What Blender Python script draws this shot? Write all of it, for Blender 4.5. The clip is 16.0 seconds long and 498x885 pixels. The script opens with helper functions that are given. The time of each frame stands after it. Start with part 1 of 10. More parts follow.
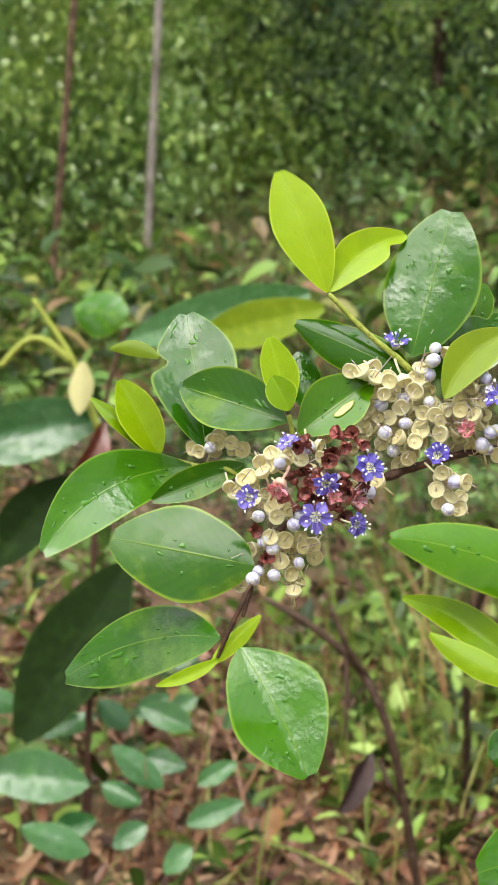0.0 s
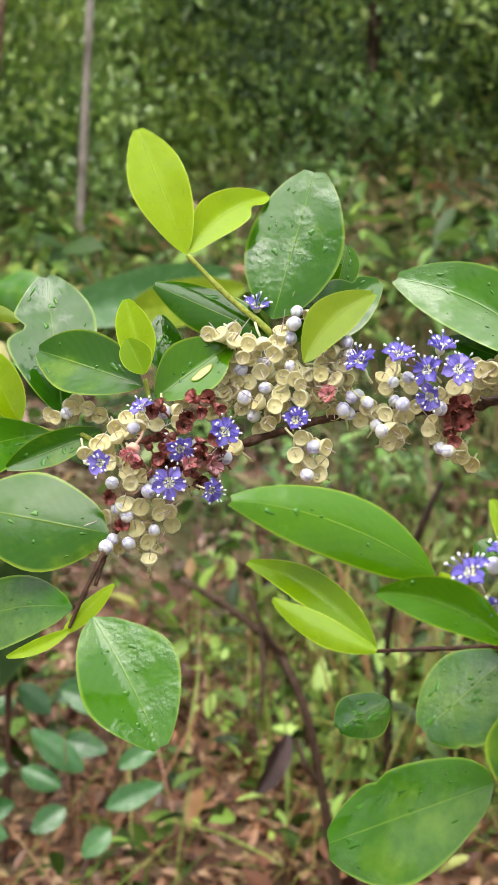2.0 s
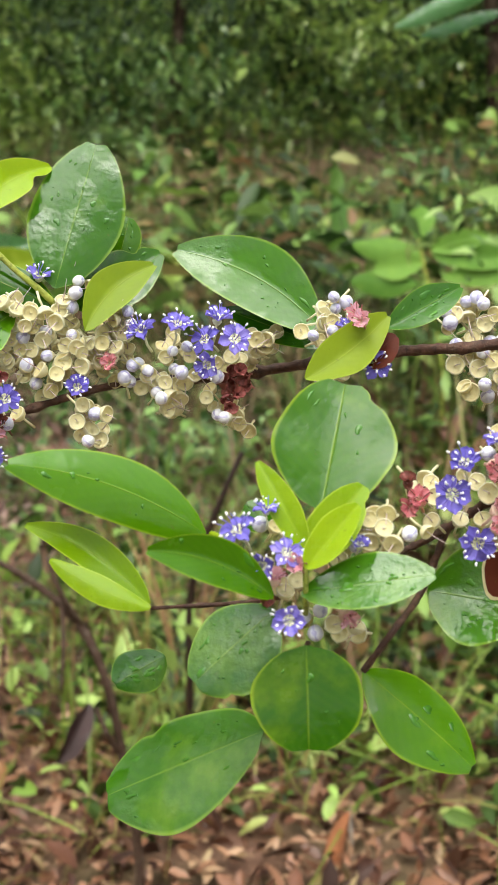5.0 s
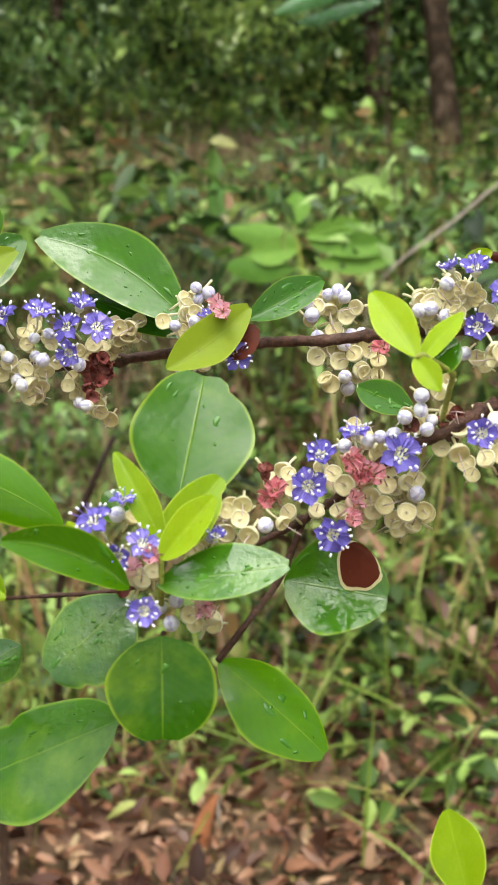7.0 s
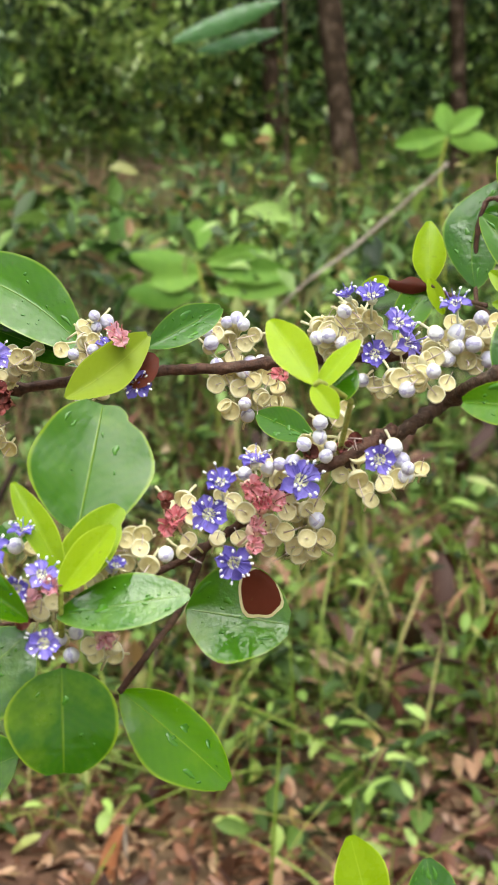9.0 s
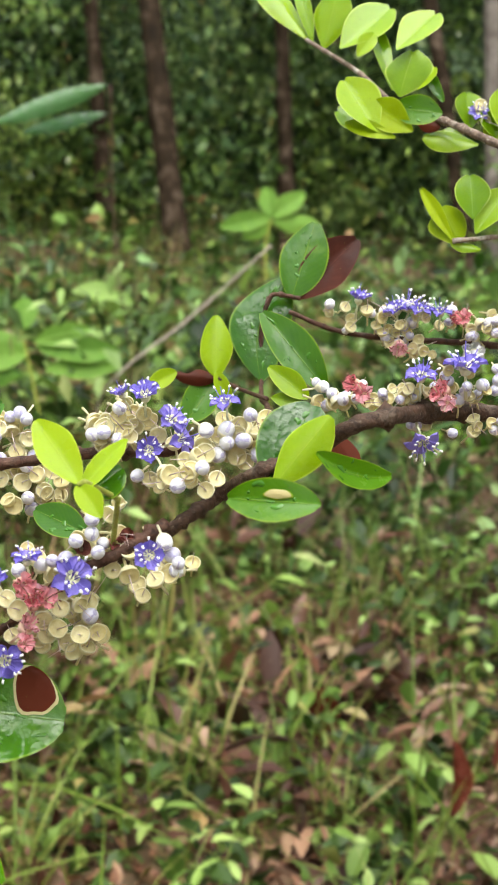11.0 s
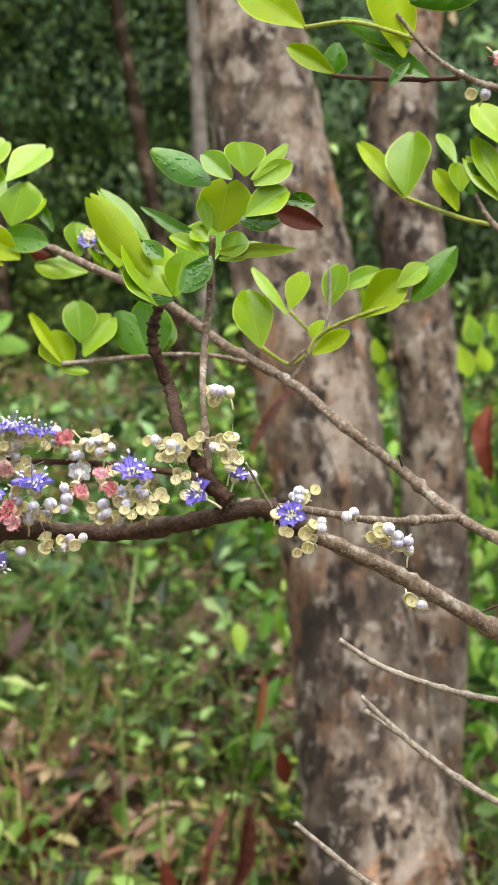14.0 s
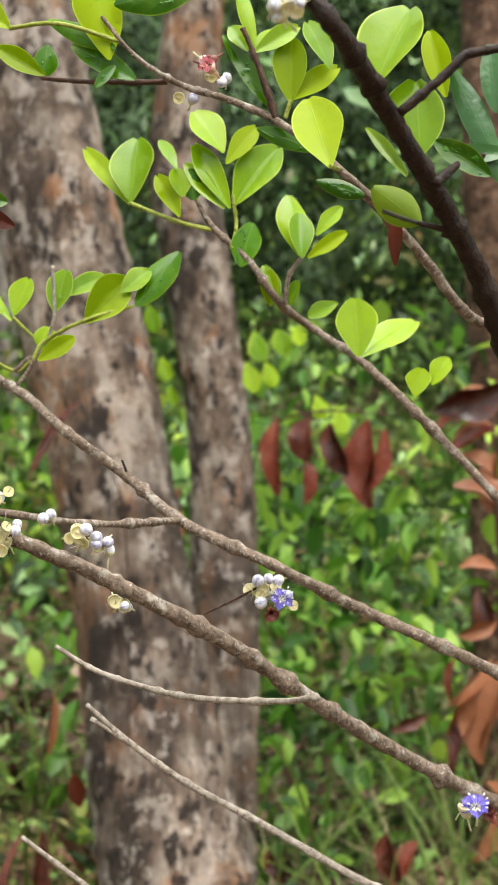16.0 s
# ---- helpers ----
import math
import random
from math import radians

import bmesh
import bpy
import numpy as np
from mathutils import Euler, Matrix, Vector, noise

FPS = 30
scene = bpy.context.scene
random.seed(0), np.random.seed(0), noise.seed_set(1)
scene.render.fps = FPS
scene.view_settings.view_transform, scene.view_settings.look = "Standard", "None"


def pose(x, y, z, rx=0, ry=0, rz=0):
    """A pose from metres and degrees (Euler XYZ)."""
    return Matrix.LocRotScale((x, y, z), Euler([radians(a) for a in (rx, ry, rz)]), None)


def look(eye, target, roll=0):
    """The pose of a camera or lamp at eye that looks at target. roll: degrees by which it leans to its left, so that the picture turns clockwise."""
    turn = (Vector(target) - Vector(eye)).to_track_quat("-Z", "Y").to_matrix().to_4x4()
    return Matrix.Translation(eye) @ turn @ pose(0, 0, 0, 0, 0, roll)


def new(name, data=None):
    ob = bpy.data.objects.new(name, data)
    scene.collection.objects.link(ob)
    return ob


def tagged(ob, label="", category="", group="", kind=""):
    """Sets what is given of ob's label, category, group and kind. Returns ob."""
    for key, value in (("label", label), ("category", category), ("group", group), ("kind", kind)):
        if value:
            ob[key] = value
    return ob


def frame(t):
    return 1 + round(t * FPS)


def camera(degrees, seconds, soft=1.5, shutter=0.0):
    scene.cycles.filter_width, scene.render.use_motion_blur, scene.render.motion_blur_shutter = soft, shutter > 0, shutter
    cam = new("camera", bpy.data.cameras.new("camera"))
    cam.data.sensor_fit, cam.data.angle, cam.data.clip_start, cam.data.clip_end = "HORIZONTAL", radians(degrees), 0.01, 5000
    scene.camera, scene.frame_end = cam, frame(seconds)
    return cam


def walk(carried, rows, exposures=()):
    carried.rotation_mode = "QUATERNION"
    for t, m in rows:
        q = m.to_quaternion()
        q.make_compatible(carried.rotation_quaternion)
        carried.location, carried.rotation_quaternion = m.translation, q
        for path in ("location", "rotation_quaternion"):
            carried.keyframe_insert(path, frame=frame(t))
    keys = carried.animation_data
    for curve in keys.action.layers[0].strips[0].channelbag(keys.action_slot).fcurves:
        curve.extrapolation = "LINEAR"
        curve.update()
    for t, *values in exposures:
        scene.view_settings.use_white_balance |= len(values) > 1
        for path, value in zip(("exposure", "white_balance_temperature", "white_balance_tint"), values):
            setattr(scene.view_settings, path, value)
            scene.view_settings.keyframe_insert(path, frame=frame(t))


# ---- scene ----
cam = camera(21, 16.0)
PATH = [
    (0, (-0.0243, 0.0155, 1.2996), (-0.0376, 0.5131, 1.2527), 0.15),
    (0.5, (-0.0226, 0.0170, 1.2985), (-0.0322, 0.5146, 1.2513), 0.37),
    (1, (-0.0137, 0.0194, 1.2968), (-0.0208, 0.5170, 1.2486), 0.10),
    (1.5, (-0.0068, 0.0224, 1.2960), (-0.0085, 0.5199, 1.2456), 0.12),
    (2, (-0.0022, 0.0240, 1.2933), (0.0074, 0.5211, 1.2411), 0.30),
    (2.5, (0.0016, 0.0222, 1.2922), (0.0207, 0.5189, 1.2381), 0.37),
    (3, (0.0029, 0.0215, 1.2930), (0.0368, 0.5171, 1.2366), 0.46),
    (3.5, (0.0044, 0.0195, 1.2938), (0.0520, 0.5137, 1.2346), 0.57),
    (3.7, (0.0052, 0.0180, 1.2936), (0.0582, 0.5116, 1.2338), 0.52),
    (5.8, (0.0031, 0.0112, 1.2927), (0.1068, 0.4960, 1.2282), 2.05),
    (6, (0.0029, 0.0114, 1.2933), (0.1137, 0.4944, 1.2267), 2.30),
    (6.5, (0.0073, 0.0099, 1.2933), (0.1254, 0.4911, 1.2267), 2.50),
    (7, (0.0079, 0.0104, 1.2948), (0.1339, 0.4898, 1.2288), 2.45),
    (7.5, (0.0104, 0.0121, 1.2953), (0.1443, 0.4894, 1.2300), 2.29),
    (8, (0.0103, 0.0139, 1.2949), (0.1508, 0.4894, 1.2302), 1.98),
    (8.2, (0.0088, 0.0137, 1.2938), (0.1528, 0.4885, 1.2315), 2.12),
    (10.3, (0.0103, 0.0017, 1.2996), (0.2064, 0.4598, 1.2593), 2.30),
    (10.5, (0.0136, 0.0006, 1.2999), (0.2163, 0.4563, 1.2645), 2.39),
    (11, (0.0207, -0.0004, 1.3014), (0.2372, 0.4496, 1.2768), 2.27),
    (11.5, (0.0264, -0.0037, 1.3021), (0.2550, 0.4408, 1.2893), 2.30),
    (12, (0.0308, -0.0071, 1.3047), (0.2724, 0.4307, 1.3000), 1.79),
    (12.5, (0.0323, -0.0139, 1.3034), (0.2871, 0.4163, 1.3056), 1.93),
    (13, (0.0347, -0.0206, 1.3042), (0.3027, 0.4015, 1.3119), 1.60),
    (13.5, (0.0432, -0.0277, 1.3030), (0.3275, 0.3833, 1.3181), 0.99),
    (14, (0.0498, -0.0302, 1.3029), (0.3514, 0.3680, 1.3246), 0.69),
    (14.5, (0.0589, -0.0329, 1.3018), (0.3718, 0.3561, 1.3283), 0.20),
    (15, (0.0646, -0.0349, 1.3002), (0.3915, 0.3424, 1.3296), -0.17),
    (15.5, (0.0699, -0.0397, 1.2984), (0.4119, 0.3238, 1.3286), -0.55),
    (16, (0.0733, -0.0469, 1.2973), (0.4282, 0.3041, 1.3270), -0.91),
]
walk(cam, [(t, look(eye, target, roll)) for t, eye, target, roll in PATH],
     [(0, 1.56), (3.5, 1.5), (8, 1.52), (10.3, 1.58), (11.7, 1.61), (12.1, 1.64), (12.5, 1.77), (13.5, 1.84), (13.9, 1.6), (16, 1.65)])
cam.data.dof.use_dof = True
cam.data.dof.focus_distance = 0.37
cam.data.dof.aperture_fstop = 49

# ---- overcast daylight ----
SUN_UP, SUN_TURN = 62, 200
world = bpy.data.worlds.new("sky")
scene.world = world
world.use_nodes = True
sky = world.node_tree.nodes.new("ShaderNodeTexSky")
sky.sky_type = "NISHITA"
sky.sun_disc = False
sky.sun_elevation, sky.sun_rotation = radians(SUN_UP), radians(SUN_TURN)
sky.dust_density = 4.0
backing = world.node_tree.nodes["Background"]
backing.inputs["Strength"].default_value = 0.15
veil = world.node_tree.nodes.new("ShaderNodeMix")
veil.data_type = "RGBA"
veil.inputs[0].default_value = 0.75
veil.inputs[7].default_value = (6.2, 6.3, 6.0, 1)
world.node_tree.links.new(sky.outputs[0], veil.inputs[6])
world.node_tree.links.new(veil.outputs[2], backing.inputs["Color"])
sun = new("sun", bpy.data.lights.new("sun", "SUN"))
sun.data.energy, sun.data.angle, sun.data.color = 1.5, radians(62), (1.0, 0.97, 0.92)
sun.rotation_euler = Euler((radians(90 - SUN_UP), 0, radians(180 - SUN_TURN)))

# ---- materials ----
MATS = {}


def material(name, rough=0.5, metallic=0.0, coat=0.0, spec=0.5):
    m = bpy.data.materials.new(name)
    m.use_nodes = True
    b = m.node_tree.nodes["Principled BSDF"]
    b.inputs["Roughness"].default_value = rough
    b.inputs["Metallic"].default_value = metallic
    b.inputs["Coat Weight"].default_value = coat
    b.inputs["Coat Roughness"].default_value = 0.12
    b.inputs["Specular IOR Level"].default_value = spec
    MATS[name] = m
    return m, m.node_tree.nodes, m.node_tree.links, b


def ramp(nodes, links, fac, stops):
    r = nodes.new("ShaderNodeValToRGB")
    while len(r.color_ramp.elements) < len(stops):
        r.color_ramp.elements.new(0.5)
    for e, (p, c) in zip(r.color_ramp.elements, stops):
        e.position, e.color = p, (*c, 1)
    links.new(fac, r.inputs[0])
    return r.outputs[0]


def noise_at(nodes, links, scale, detail=4, coords="Object", rough=0.6):
    n = nodes.new("ShaderNodeTexNoise")
    n.inputs["Scale"].default_value, n.inputs["Detail"].default_value, n.inputs["Roughness"].default_value = scale, detail, rough
    c = nodes.new("ShaderNodeTexCoord")
    links.new(c.outputs[coords], n.inputs["Vector"])
    return n.outputs["Fac"]


def math_node(nodes, links, op, a, b=None):
    n = nodes.new("ShaderNodeMath")
    n.operation = op
    for i, v in enumerate((a, b)):
        if v is None:
            continue
        if isinstance(v, (int, float)):
            n.inputs[i].default_value = v
        else:
            links.new(v, n.inputs[i])
    return n.outputs[0]


def mix(nodes, links, fac, a, b, mode="MIX"):
    n = nodes.new("ShaderNodeMix")
    n.data_type, n.blend_type = "RGBA", mode
    for sock, v in ((n.inputs[0], fac), (n.inputs[6], a), (n.inputs[7], b)):
        if isinstance(v, (int, float)):
            sock.default_value = v
        elif isinstance(v, tuple):
            sock.default_value = (*v, 1)
        else:
            links.new(v, sock)
    return n.outputs[2]


def bump(nodes, links, b, height, strength, distance):
    n = nodes.new("ShaderNodeBump")
    n.inputs["Strength"].default_value, n.inputs["Distance"].default_value = strength, distance
    links.new(height, n.inputs["Height"])
    links.new(n.outputs[0], b.inputs["Normal"])


def leaf_material(name, dark, light, rim, rough, coat, glow, spec=0.5, border=0.5):
    """A blade with a pale midrib and edge, mottling and faint side veins; glow: how much light passes through."""
    m, N, K, b = material(name, rough, coat=coat, spec=spec)
    uv = N.new("ShaderNodeUVMap")
    sep = N.new("ShaderNodeSeparateXYZ")
    K.new(uv.outputs[0], sep.inputs[0])
    along, across = sep.outputs[0], sep.outputs[1]
    side = math_node(N, K, "ABSOLUTE", math_node(N, K, "SUBTRACT", across, 0.5))
    info = N.new("ShaderNodeObjectInfo")
    patchy = noise_at(N, K, 75, 6)
    tone = math_node(N, K, "ADD", math_node(N, K, "MULTIPLY", patchy, 0.55), math_node(N, K, "MULTIPLY", info.outputs["Random"], 0.55))
    col = ramp(N, K, tone, [(0.28, dark), (0.82, light)])
    blotch = ramp(N, K, noise_at(N, K, 38, 5), [(0.54, (0, 0, 0)), (0.70, (1, 1, 1))])
    col = mix(N, K, math_node(N, K, "MULTIPLY", blotch, 0.30), col, rim)
    rib = ramp(N, K, side, [(0.0, (1, 1, 1)), (0.016, (0, 0, 0))])
    col = mix(N, K, math_node(N, K, "MULTIPLY", rib, 0.3), col, rim)
    edge = ramp(N, K, side, [(0.462, (0, 0, 0)), (0.49, (1, 1, 1))])
    col = mix(N, K, math_node(N, K, "MULTIPLY", edge, border), col, rim)
    wave = N.new("ShaderNodeTexWave")
    wave.inputs["Scale"].default_value, wave.inputs["Distortion"].default_value = 3.2, 1.5
    slant = N.new("ShaderNodeCombineXYZ")
    K.new(math_node(N, K, "SUBTRACT", along, math_node(N, K, "MULTIPLY", side, 0.7)), slant.inputs[0])
    K.new(slant.outputs[0], wave.inputs["Vector"])
    col = mix(N, K, math_node(N, K, "MULTIPLY", wave.outputs["Fac"], 0.018), col, rim)
    speck = ramp(N, K, noise_at(N, K, 700, 2), [(0.70, (0, 0, 0)), (0.74, (1, 1, 1))])
    col = mix(N, K, math_node(N, K, "MULTIPLY", speck, 0.35), col, (0.10, 0.09, 0.02))
    K.new(col, b.inputs["Base Color"])
    film_of_rain = noise_at(N, K, 70, 5)
    gloss = ramp(N, K, film_of_rain, [(0.40, (max(rough - 0.10, 0.07),) * 3), (0.60, (rough + 0.06,) * 3)])
    K.new(gloss, b.inputs["Roughness"])
    shine = ramp(N, K, film_of_rain, [(0.40, (spec * 1.2,) * 3), (0.60, (spec * 0.75,) * 3)])
    if name in ("wet", "sage"):
        soaked = ramp(N, K, noise_at(N, K, 55, 4), [(0.46, (0, 0, 0)), (0.56, (1, 1, 1))])
        shine = mix(N, K, math_node(N, K, "MULTIPLY", soaked, 0.8), shine, (1.0, 1.0, 1.0))
    K.new(shine, b.inputs["Specular IOR Level"])
    relief = math_node(N, K, "ADD", math_node(N, K, "MULTIPLY", wave.outputs["Fac"], 0.009), math_node(N, K, "MULTIPLY", noise_at(N, K, 85, 3), 0.8))
    relief = math_node(N, K, "ADD", relief, math_node(N, K, "MULTIPLY", noise_at(N, K, 420, 3), 0.10))
    relief = math_node(N, K, "SUBTRACT", relief, math_node(N, K, "MULTIPLY", rib, 0.2))
    if name in ("wet", "sage"):
        relief = math_node(N, K, "ADD", relief, math_node(N, K, "MULTIPLY", math_node(N, K, "MULTIPLY", soaked, noise_at(N, K, 520, 3)), 0.6))
    bump(N, K, b, relief, 0.34, 0.0012)
    thin = N.new("ShaderNodeBsdfTranslucent")
    K.new(mix(N, K, 0.5, col, light), thin.inputs["Color"])
    both = N.new("ShaderNodeMixShader")
    both.inputs[0].default_value = glow
    K.new(b.outputs[0], both.inputs[1])
    K.new(thin.outputs[0], both.inputs[2])
    K.new(both.outputs[0], N["Material Output"].inputs["Surface"])


leaf_material("mature", (0.024, 0.100, 0.001), (0.068, 0.195, 0.001), (0.34, 0.46, 0.03), 0.22, 0.0, 0.18, 0.36)
leaf_material("wet", (0.016, 0.080, 0.002), (0.050, 0.165, 0.005), (0.28, 0.42, 0.05), 0.17, 0.0, 0.14, 0.36)
leaf_material("young", (0.17, 0.31, 0.001), (0.32, 0.47, 0.002), (0.60, 0.72, 0.08), 0.30, 0.0, 0.38, 0.24, 0.75)
leaf_material("lime", (0.15, 0.31, 0.004), (0.37, 0.55, 0.010), (0.66, 0.80, 0.14), 0.2, 0.0, 0.38, 0.5, 0.9)
leaf_material("olive", (0.27, 0.40, 0.002), (0.43, 0.57, 0.003), (0.66, 0.78, 0.10), 0.36, 0.0, 0.50, 0.22, 0.8)
# Shade on the big leaves is put into these darkened greens.
leaf_material("shade_tone", (0.008, 0.018, 0.004), (0.02, 0.042, 0.008), (0.04, 0.08, 0.015), 0.5, 0.0, 0.06, 0.08)
leaf_material("sage", (0.026, 0.095, 0.026), (0.070, 0.185, 0.055), (0.15, 0.28, 0.09), 0.26, 0.0, 0.22, 0.42)
leaf_material("fresh", (0.10, 0.24, 0.03), (0.20, 0.38, 0.06), (0.34, 0.5, 0.1), 0.6, 0.0, 0.35, 0.2)
leaf_material("under", (0.12, 0.20, 0.006), (0.23, 0.32, 0.010), (0.42, 0.50, 0.06), 0.45, 0.0, 0.30, 0.2)
leaf_material("brown", (0.026, 0.006, 0.003), (0.095, 0.020, 0.009), (0.12, 0.03, 0.02), 0.45, 0.0, 0.05, 0.1)
leaf_material("red", (0.05, 0.010, 0.007), (0.25, 0.050, 0.026), (0.32, 0.10, 0.06), 0.30, 0.2, 0.08)
leaf_material("dusk", (0.020, 0.012, 0.012), (0.075, 0.042, 0.040), (0.10, 0.07, 0.06), 0.5, 0.0, 0.05, 0.2)
leaf_material("rust", (0.22, 0.07, 0.025), (0.40, 0.15, 0.06), (0.45, 0.2, 0.1), 0.55, 0.1, 0.12)
leaf_material("patch", (0.32, 0.26, 0.10), (0.50, 0.43, 0.20), (0.5, 0.45, 0.2), 0.5, 0.0, 0.05)
leaf_material("pale", (0.38, 0.36, 0.14), (0.56, 0.51, 0.26), (0.6, 0.6, 0.25), 0.5, 0.0, 0.05)
m, N, K, b = material("water", 0.14, spec=0.4)
K.new(ramp(N, K, noise_at(N, K, 90, 3), [(0.3, (0.025, 0.11, 0.004)), (0.7, (0.06, 0.19, 0.008))]), b.inputs["Base Color"])


def wood_material(name, dark, light, lichen, rough=0.75, amount=0.4):
    m, N, K, b = material(name, rough, spec=0.22)
    col = ramp(N, K, noise_at(N, K, 420, 6), [(0.3, dark), (0.7, light)])
    patch = ramp(N, K, noise_at(N, K, 150, 5), [(0.55, (0, 0, 0)), (0.68, (1, 1, 1))])
    col = mix(N, K, math_node(N, K, "MULTIPLY", patch, amount), col, lichen)
    K.new(col, b.inputs["Base Color"])
    fleck = ramp(N, K, noise_at(N, K, 1100, 3), [(0.60, (0, 0, 0)), (0.68, (1, 1, 1))])
    crack = ramp(N, K, noise_at(N, K, 700, 4), [(0.36, (1, 1, 1)), (0.44, (0, 0, 0))])
    col = mix(N, K, math_node(N, K, "MULTIPLY", fleck, amount * 1.2), col, lichen)
    col = mix(N, K, math_node(N, K, "MULTIPLY", crack, 0.55), col, tuple(0.4 * v for v in dark))
    K.new(col, b.inputs["Base Color"])
    bump(N, K, b, noise_at(N, K, 900, 5), 0.8, 0.0008)


wood_material("wood", (0.028, 0.013, 0.009), (0.11, 0.052, 0.034), (0.22, 0.16, 0.12), 0.55, 0.2)
wood_material("bark", (0.08, 0.055, 0.041), (0.29, 0.215, 0.165), (0.52, 0.48, 0.42), 0.7, 0.75)
wood_material("darkwood", (0.022, 0.013, 0.009), (0.10, 0.055, 0.036), (0.30, 0.25, 0.20), 0.6, 0.25)
wood_material("knobby", (0.012, 0.007, 0.005), (0.09, 0.042, 0.026), (0.20, 0.15, 0.11), 0.8, 0.3)
wood_material("darkbark", (0.008, 0.004, 0.003), (0.034, 0.016, 0.010), (0.09, 0.05, 0.035), 0.46, 0.2)
wood_material("greytwig", (0.18, 0.14, 0.11), (0.46, 0.40, 0.34), (0.5, 0.48, 0.44), 0.75, 0.4)
wood_material("young_stem", (0.20, 0.24, 0.03), (0.38, 0.42, 0.08), (0.40, 0.36, 0.14), 0.5, 0.3)


def simple(name, stops, rough, scale=600, coat=0.0, glow=0.0):
    m, N, K, b = material(name, rough, coat=coat)
    col = ramp(N, K, math_node(N, K, "ADD", math_node(N, K, "MULTIPLY", noise_at(N, K, scale, 3), 0.7), math_node(N, K, "MULTIPLY", N.new("ShaderNodeObjectInfo").outputs["Random"], 0.3)), stops)
    K.new(col, b.inputs["Base Color"])
    bump(N, K, b, noise_at(N, K, scale * 3, 2), 0.15, 0.02)
    if glow:
        thin = N.new("ShaderNodeBsdfTranslucent")
        K.new(col, thin.inputs["Color"])
        both = N.new("ShaderNodeMixShader")
        both.inputs[0].default_value = glow
        K.new(b.outputs[0], both.inputs[1])
        K.new(thin.outputs[0], both.inputs[2])
        K.new(both.outputs[0], N["Material Output"].inputs["Surface"])


simple("petal", [(0.25, (0.11, 0.085, 0.46)), (0.5, (0.19, 0.15, 0.64)), (0.8, (0.36, 0.29, 0.78))], 0.45, 4, 0.1, 0.25)
simple("anther", [(0.2, (0.78, 0.76, 0.84)), (0.8, (0.92, 0.92, 0.92))], 0.4, 5)
simple("centre", [(0.2, (0.58, 0.58, 0.36)), (0.8, (0.76, 0.76, 0.54))], 0.5, 5)
simple("cream", [(0.25, (0.68, 0.62, 0.35)), (0.5, (0.78, 0.74, 0.51)), (0.8, (0.83, 0.81, 0.67))], 0.42, 3, 0.1, 0.36)
simple("bowl", [(0.25, (0.70, 0.61, 0.28)), (0.75, (0.86, 0.80, 0.50))], 0.4, 4, 0.3, 0.33)
simple("white", [(0.25, (0.48, 0.47, 0.68)), (0.5, (0.74, 0.74, 0.82)), (0.75, (0.84, 0.84, 0.86))], 0.38, 1.3, 0.1, 0.15)
simple("lilac", [(0.2, (0.30, 0.28, 0.50)), (0.8, (0.55, 0.53, 0.72))], 0.4, 4)
simple("needle", [(0.2, (0.44, 0.32, 0.32)), (0.8, (0.68, 0.57, 0.56))], 0.5, 4)
simple("rose", [(0.25, (0.52, 0.09, 0.13)), (0.42, (0.78, 0.27, 0.31)), (0.58, (0.86, 0.47, 0.54)), (0.8, (0.80, 0.56, 0.76))], 0.45, 2.4, 0.1, 0.4)
simple("blush", [(0.25, (0.70, 0.36, 0.30)), (0.5, (0.82, 0.58, 0.46)), (0.8, (0.82, 0.70, 0.55))], 0.45, 3, 0.1, 0.3)
simple("faded", [(0.25, (0.52, 0.50, 0.72)), (0.5, (0.72, 0.72, 0.82)), (0.8, (0.82, 0.82, 0.86))], 0.45, 3, 0.1, 0.3)
simple("rust_flower", [(0.25, (0.07, 0.014, 0.010)), (0.45, (0.19, 0.045, 0.030)), (0.65, (0.36, 0.09, 0.085)), (0.8, (0.50, 0.22, 0.17))], 0.5, 3, 0.2)

# ---- builders ----
PLACE = {}


def link_mesh(name, me, parent, at=(0, 0, 0), label=""):
    ob = new(name, me)
    at = Vector(at)
    PLACE[ob] = at
    if parent is not None:
        ob.parent = parent
        ob.location = at - PLACE[parent]
    else:
        ob.location = at
    if label:
        ob["label"] = label
    return ob


def thing(name, at, label, category, group="", kind=""):
    ob = new(name)
    ob.location = at
    ob.empty_display_size = 0.05
    PLACE[ob] = Vector(at)
    return tagged(ob, label, category, group, kind)


def mesh_of(name, verts, faces, mats, index=None, uvs=None, smooth=True):
    me = bpy.data.meshes.new(name)
    me.from_pydata([tuple(v) for v in verts], [], faces)
    for m in mats:
        me.materials.append(MATS[m])
    if index is not None:
        me.polygons.foreach_set("material_index", index)
    if smooth:
        me.polygons.foreach_set("use_smooth", [True] * len(me.polygons))
    if uvs is not None:
        layer = me.uv_layers.new(name="UVMap")
        loops = np.empty(len(me.loops), dtype=np.int32)
        me.loops.foreach_get("vertex_index", loops)
        layer.data.foreach_set("uv", np.asarray(uvs, dtype=np.float32)[loops].ravel())
    me.update()
    return me


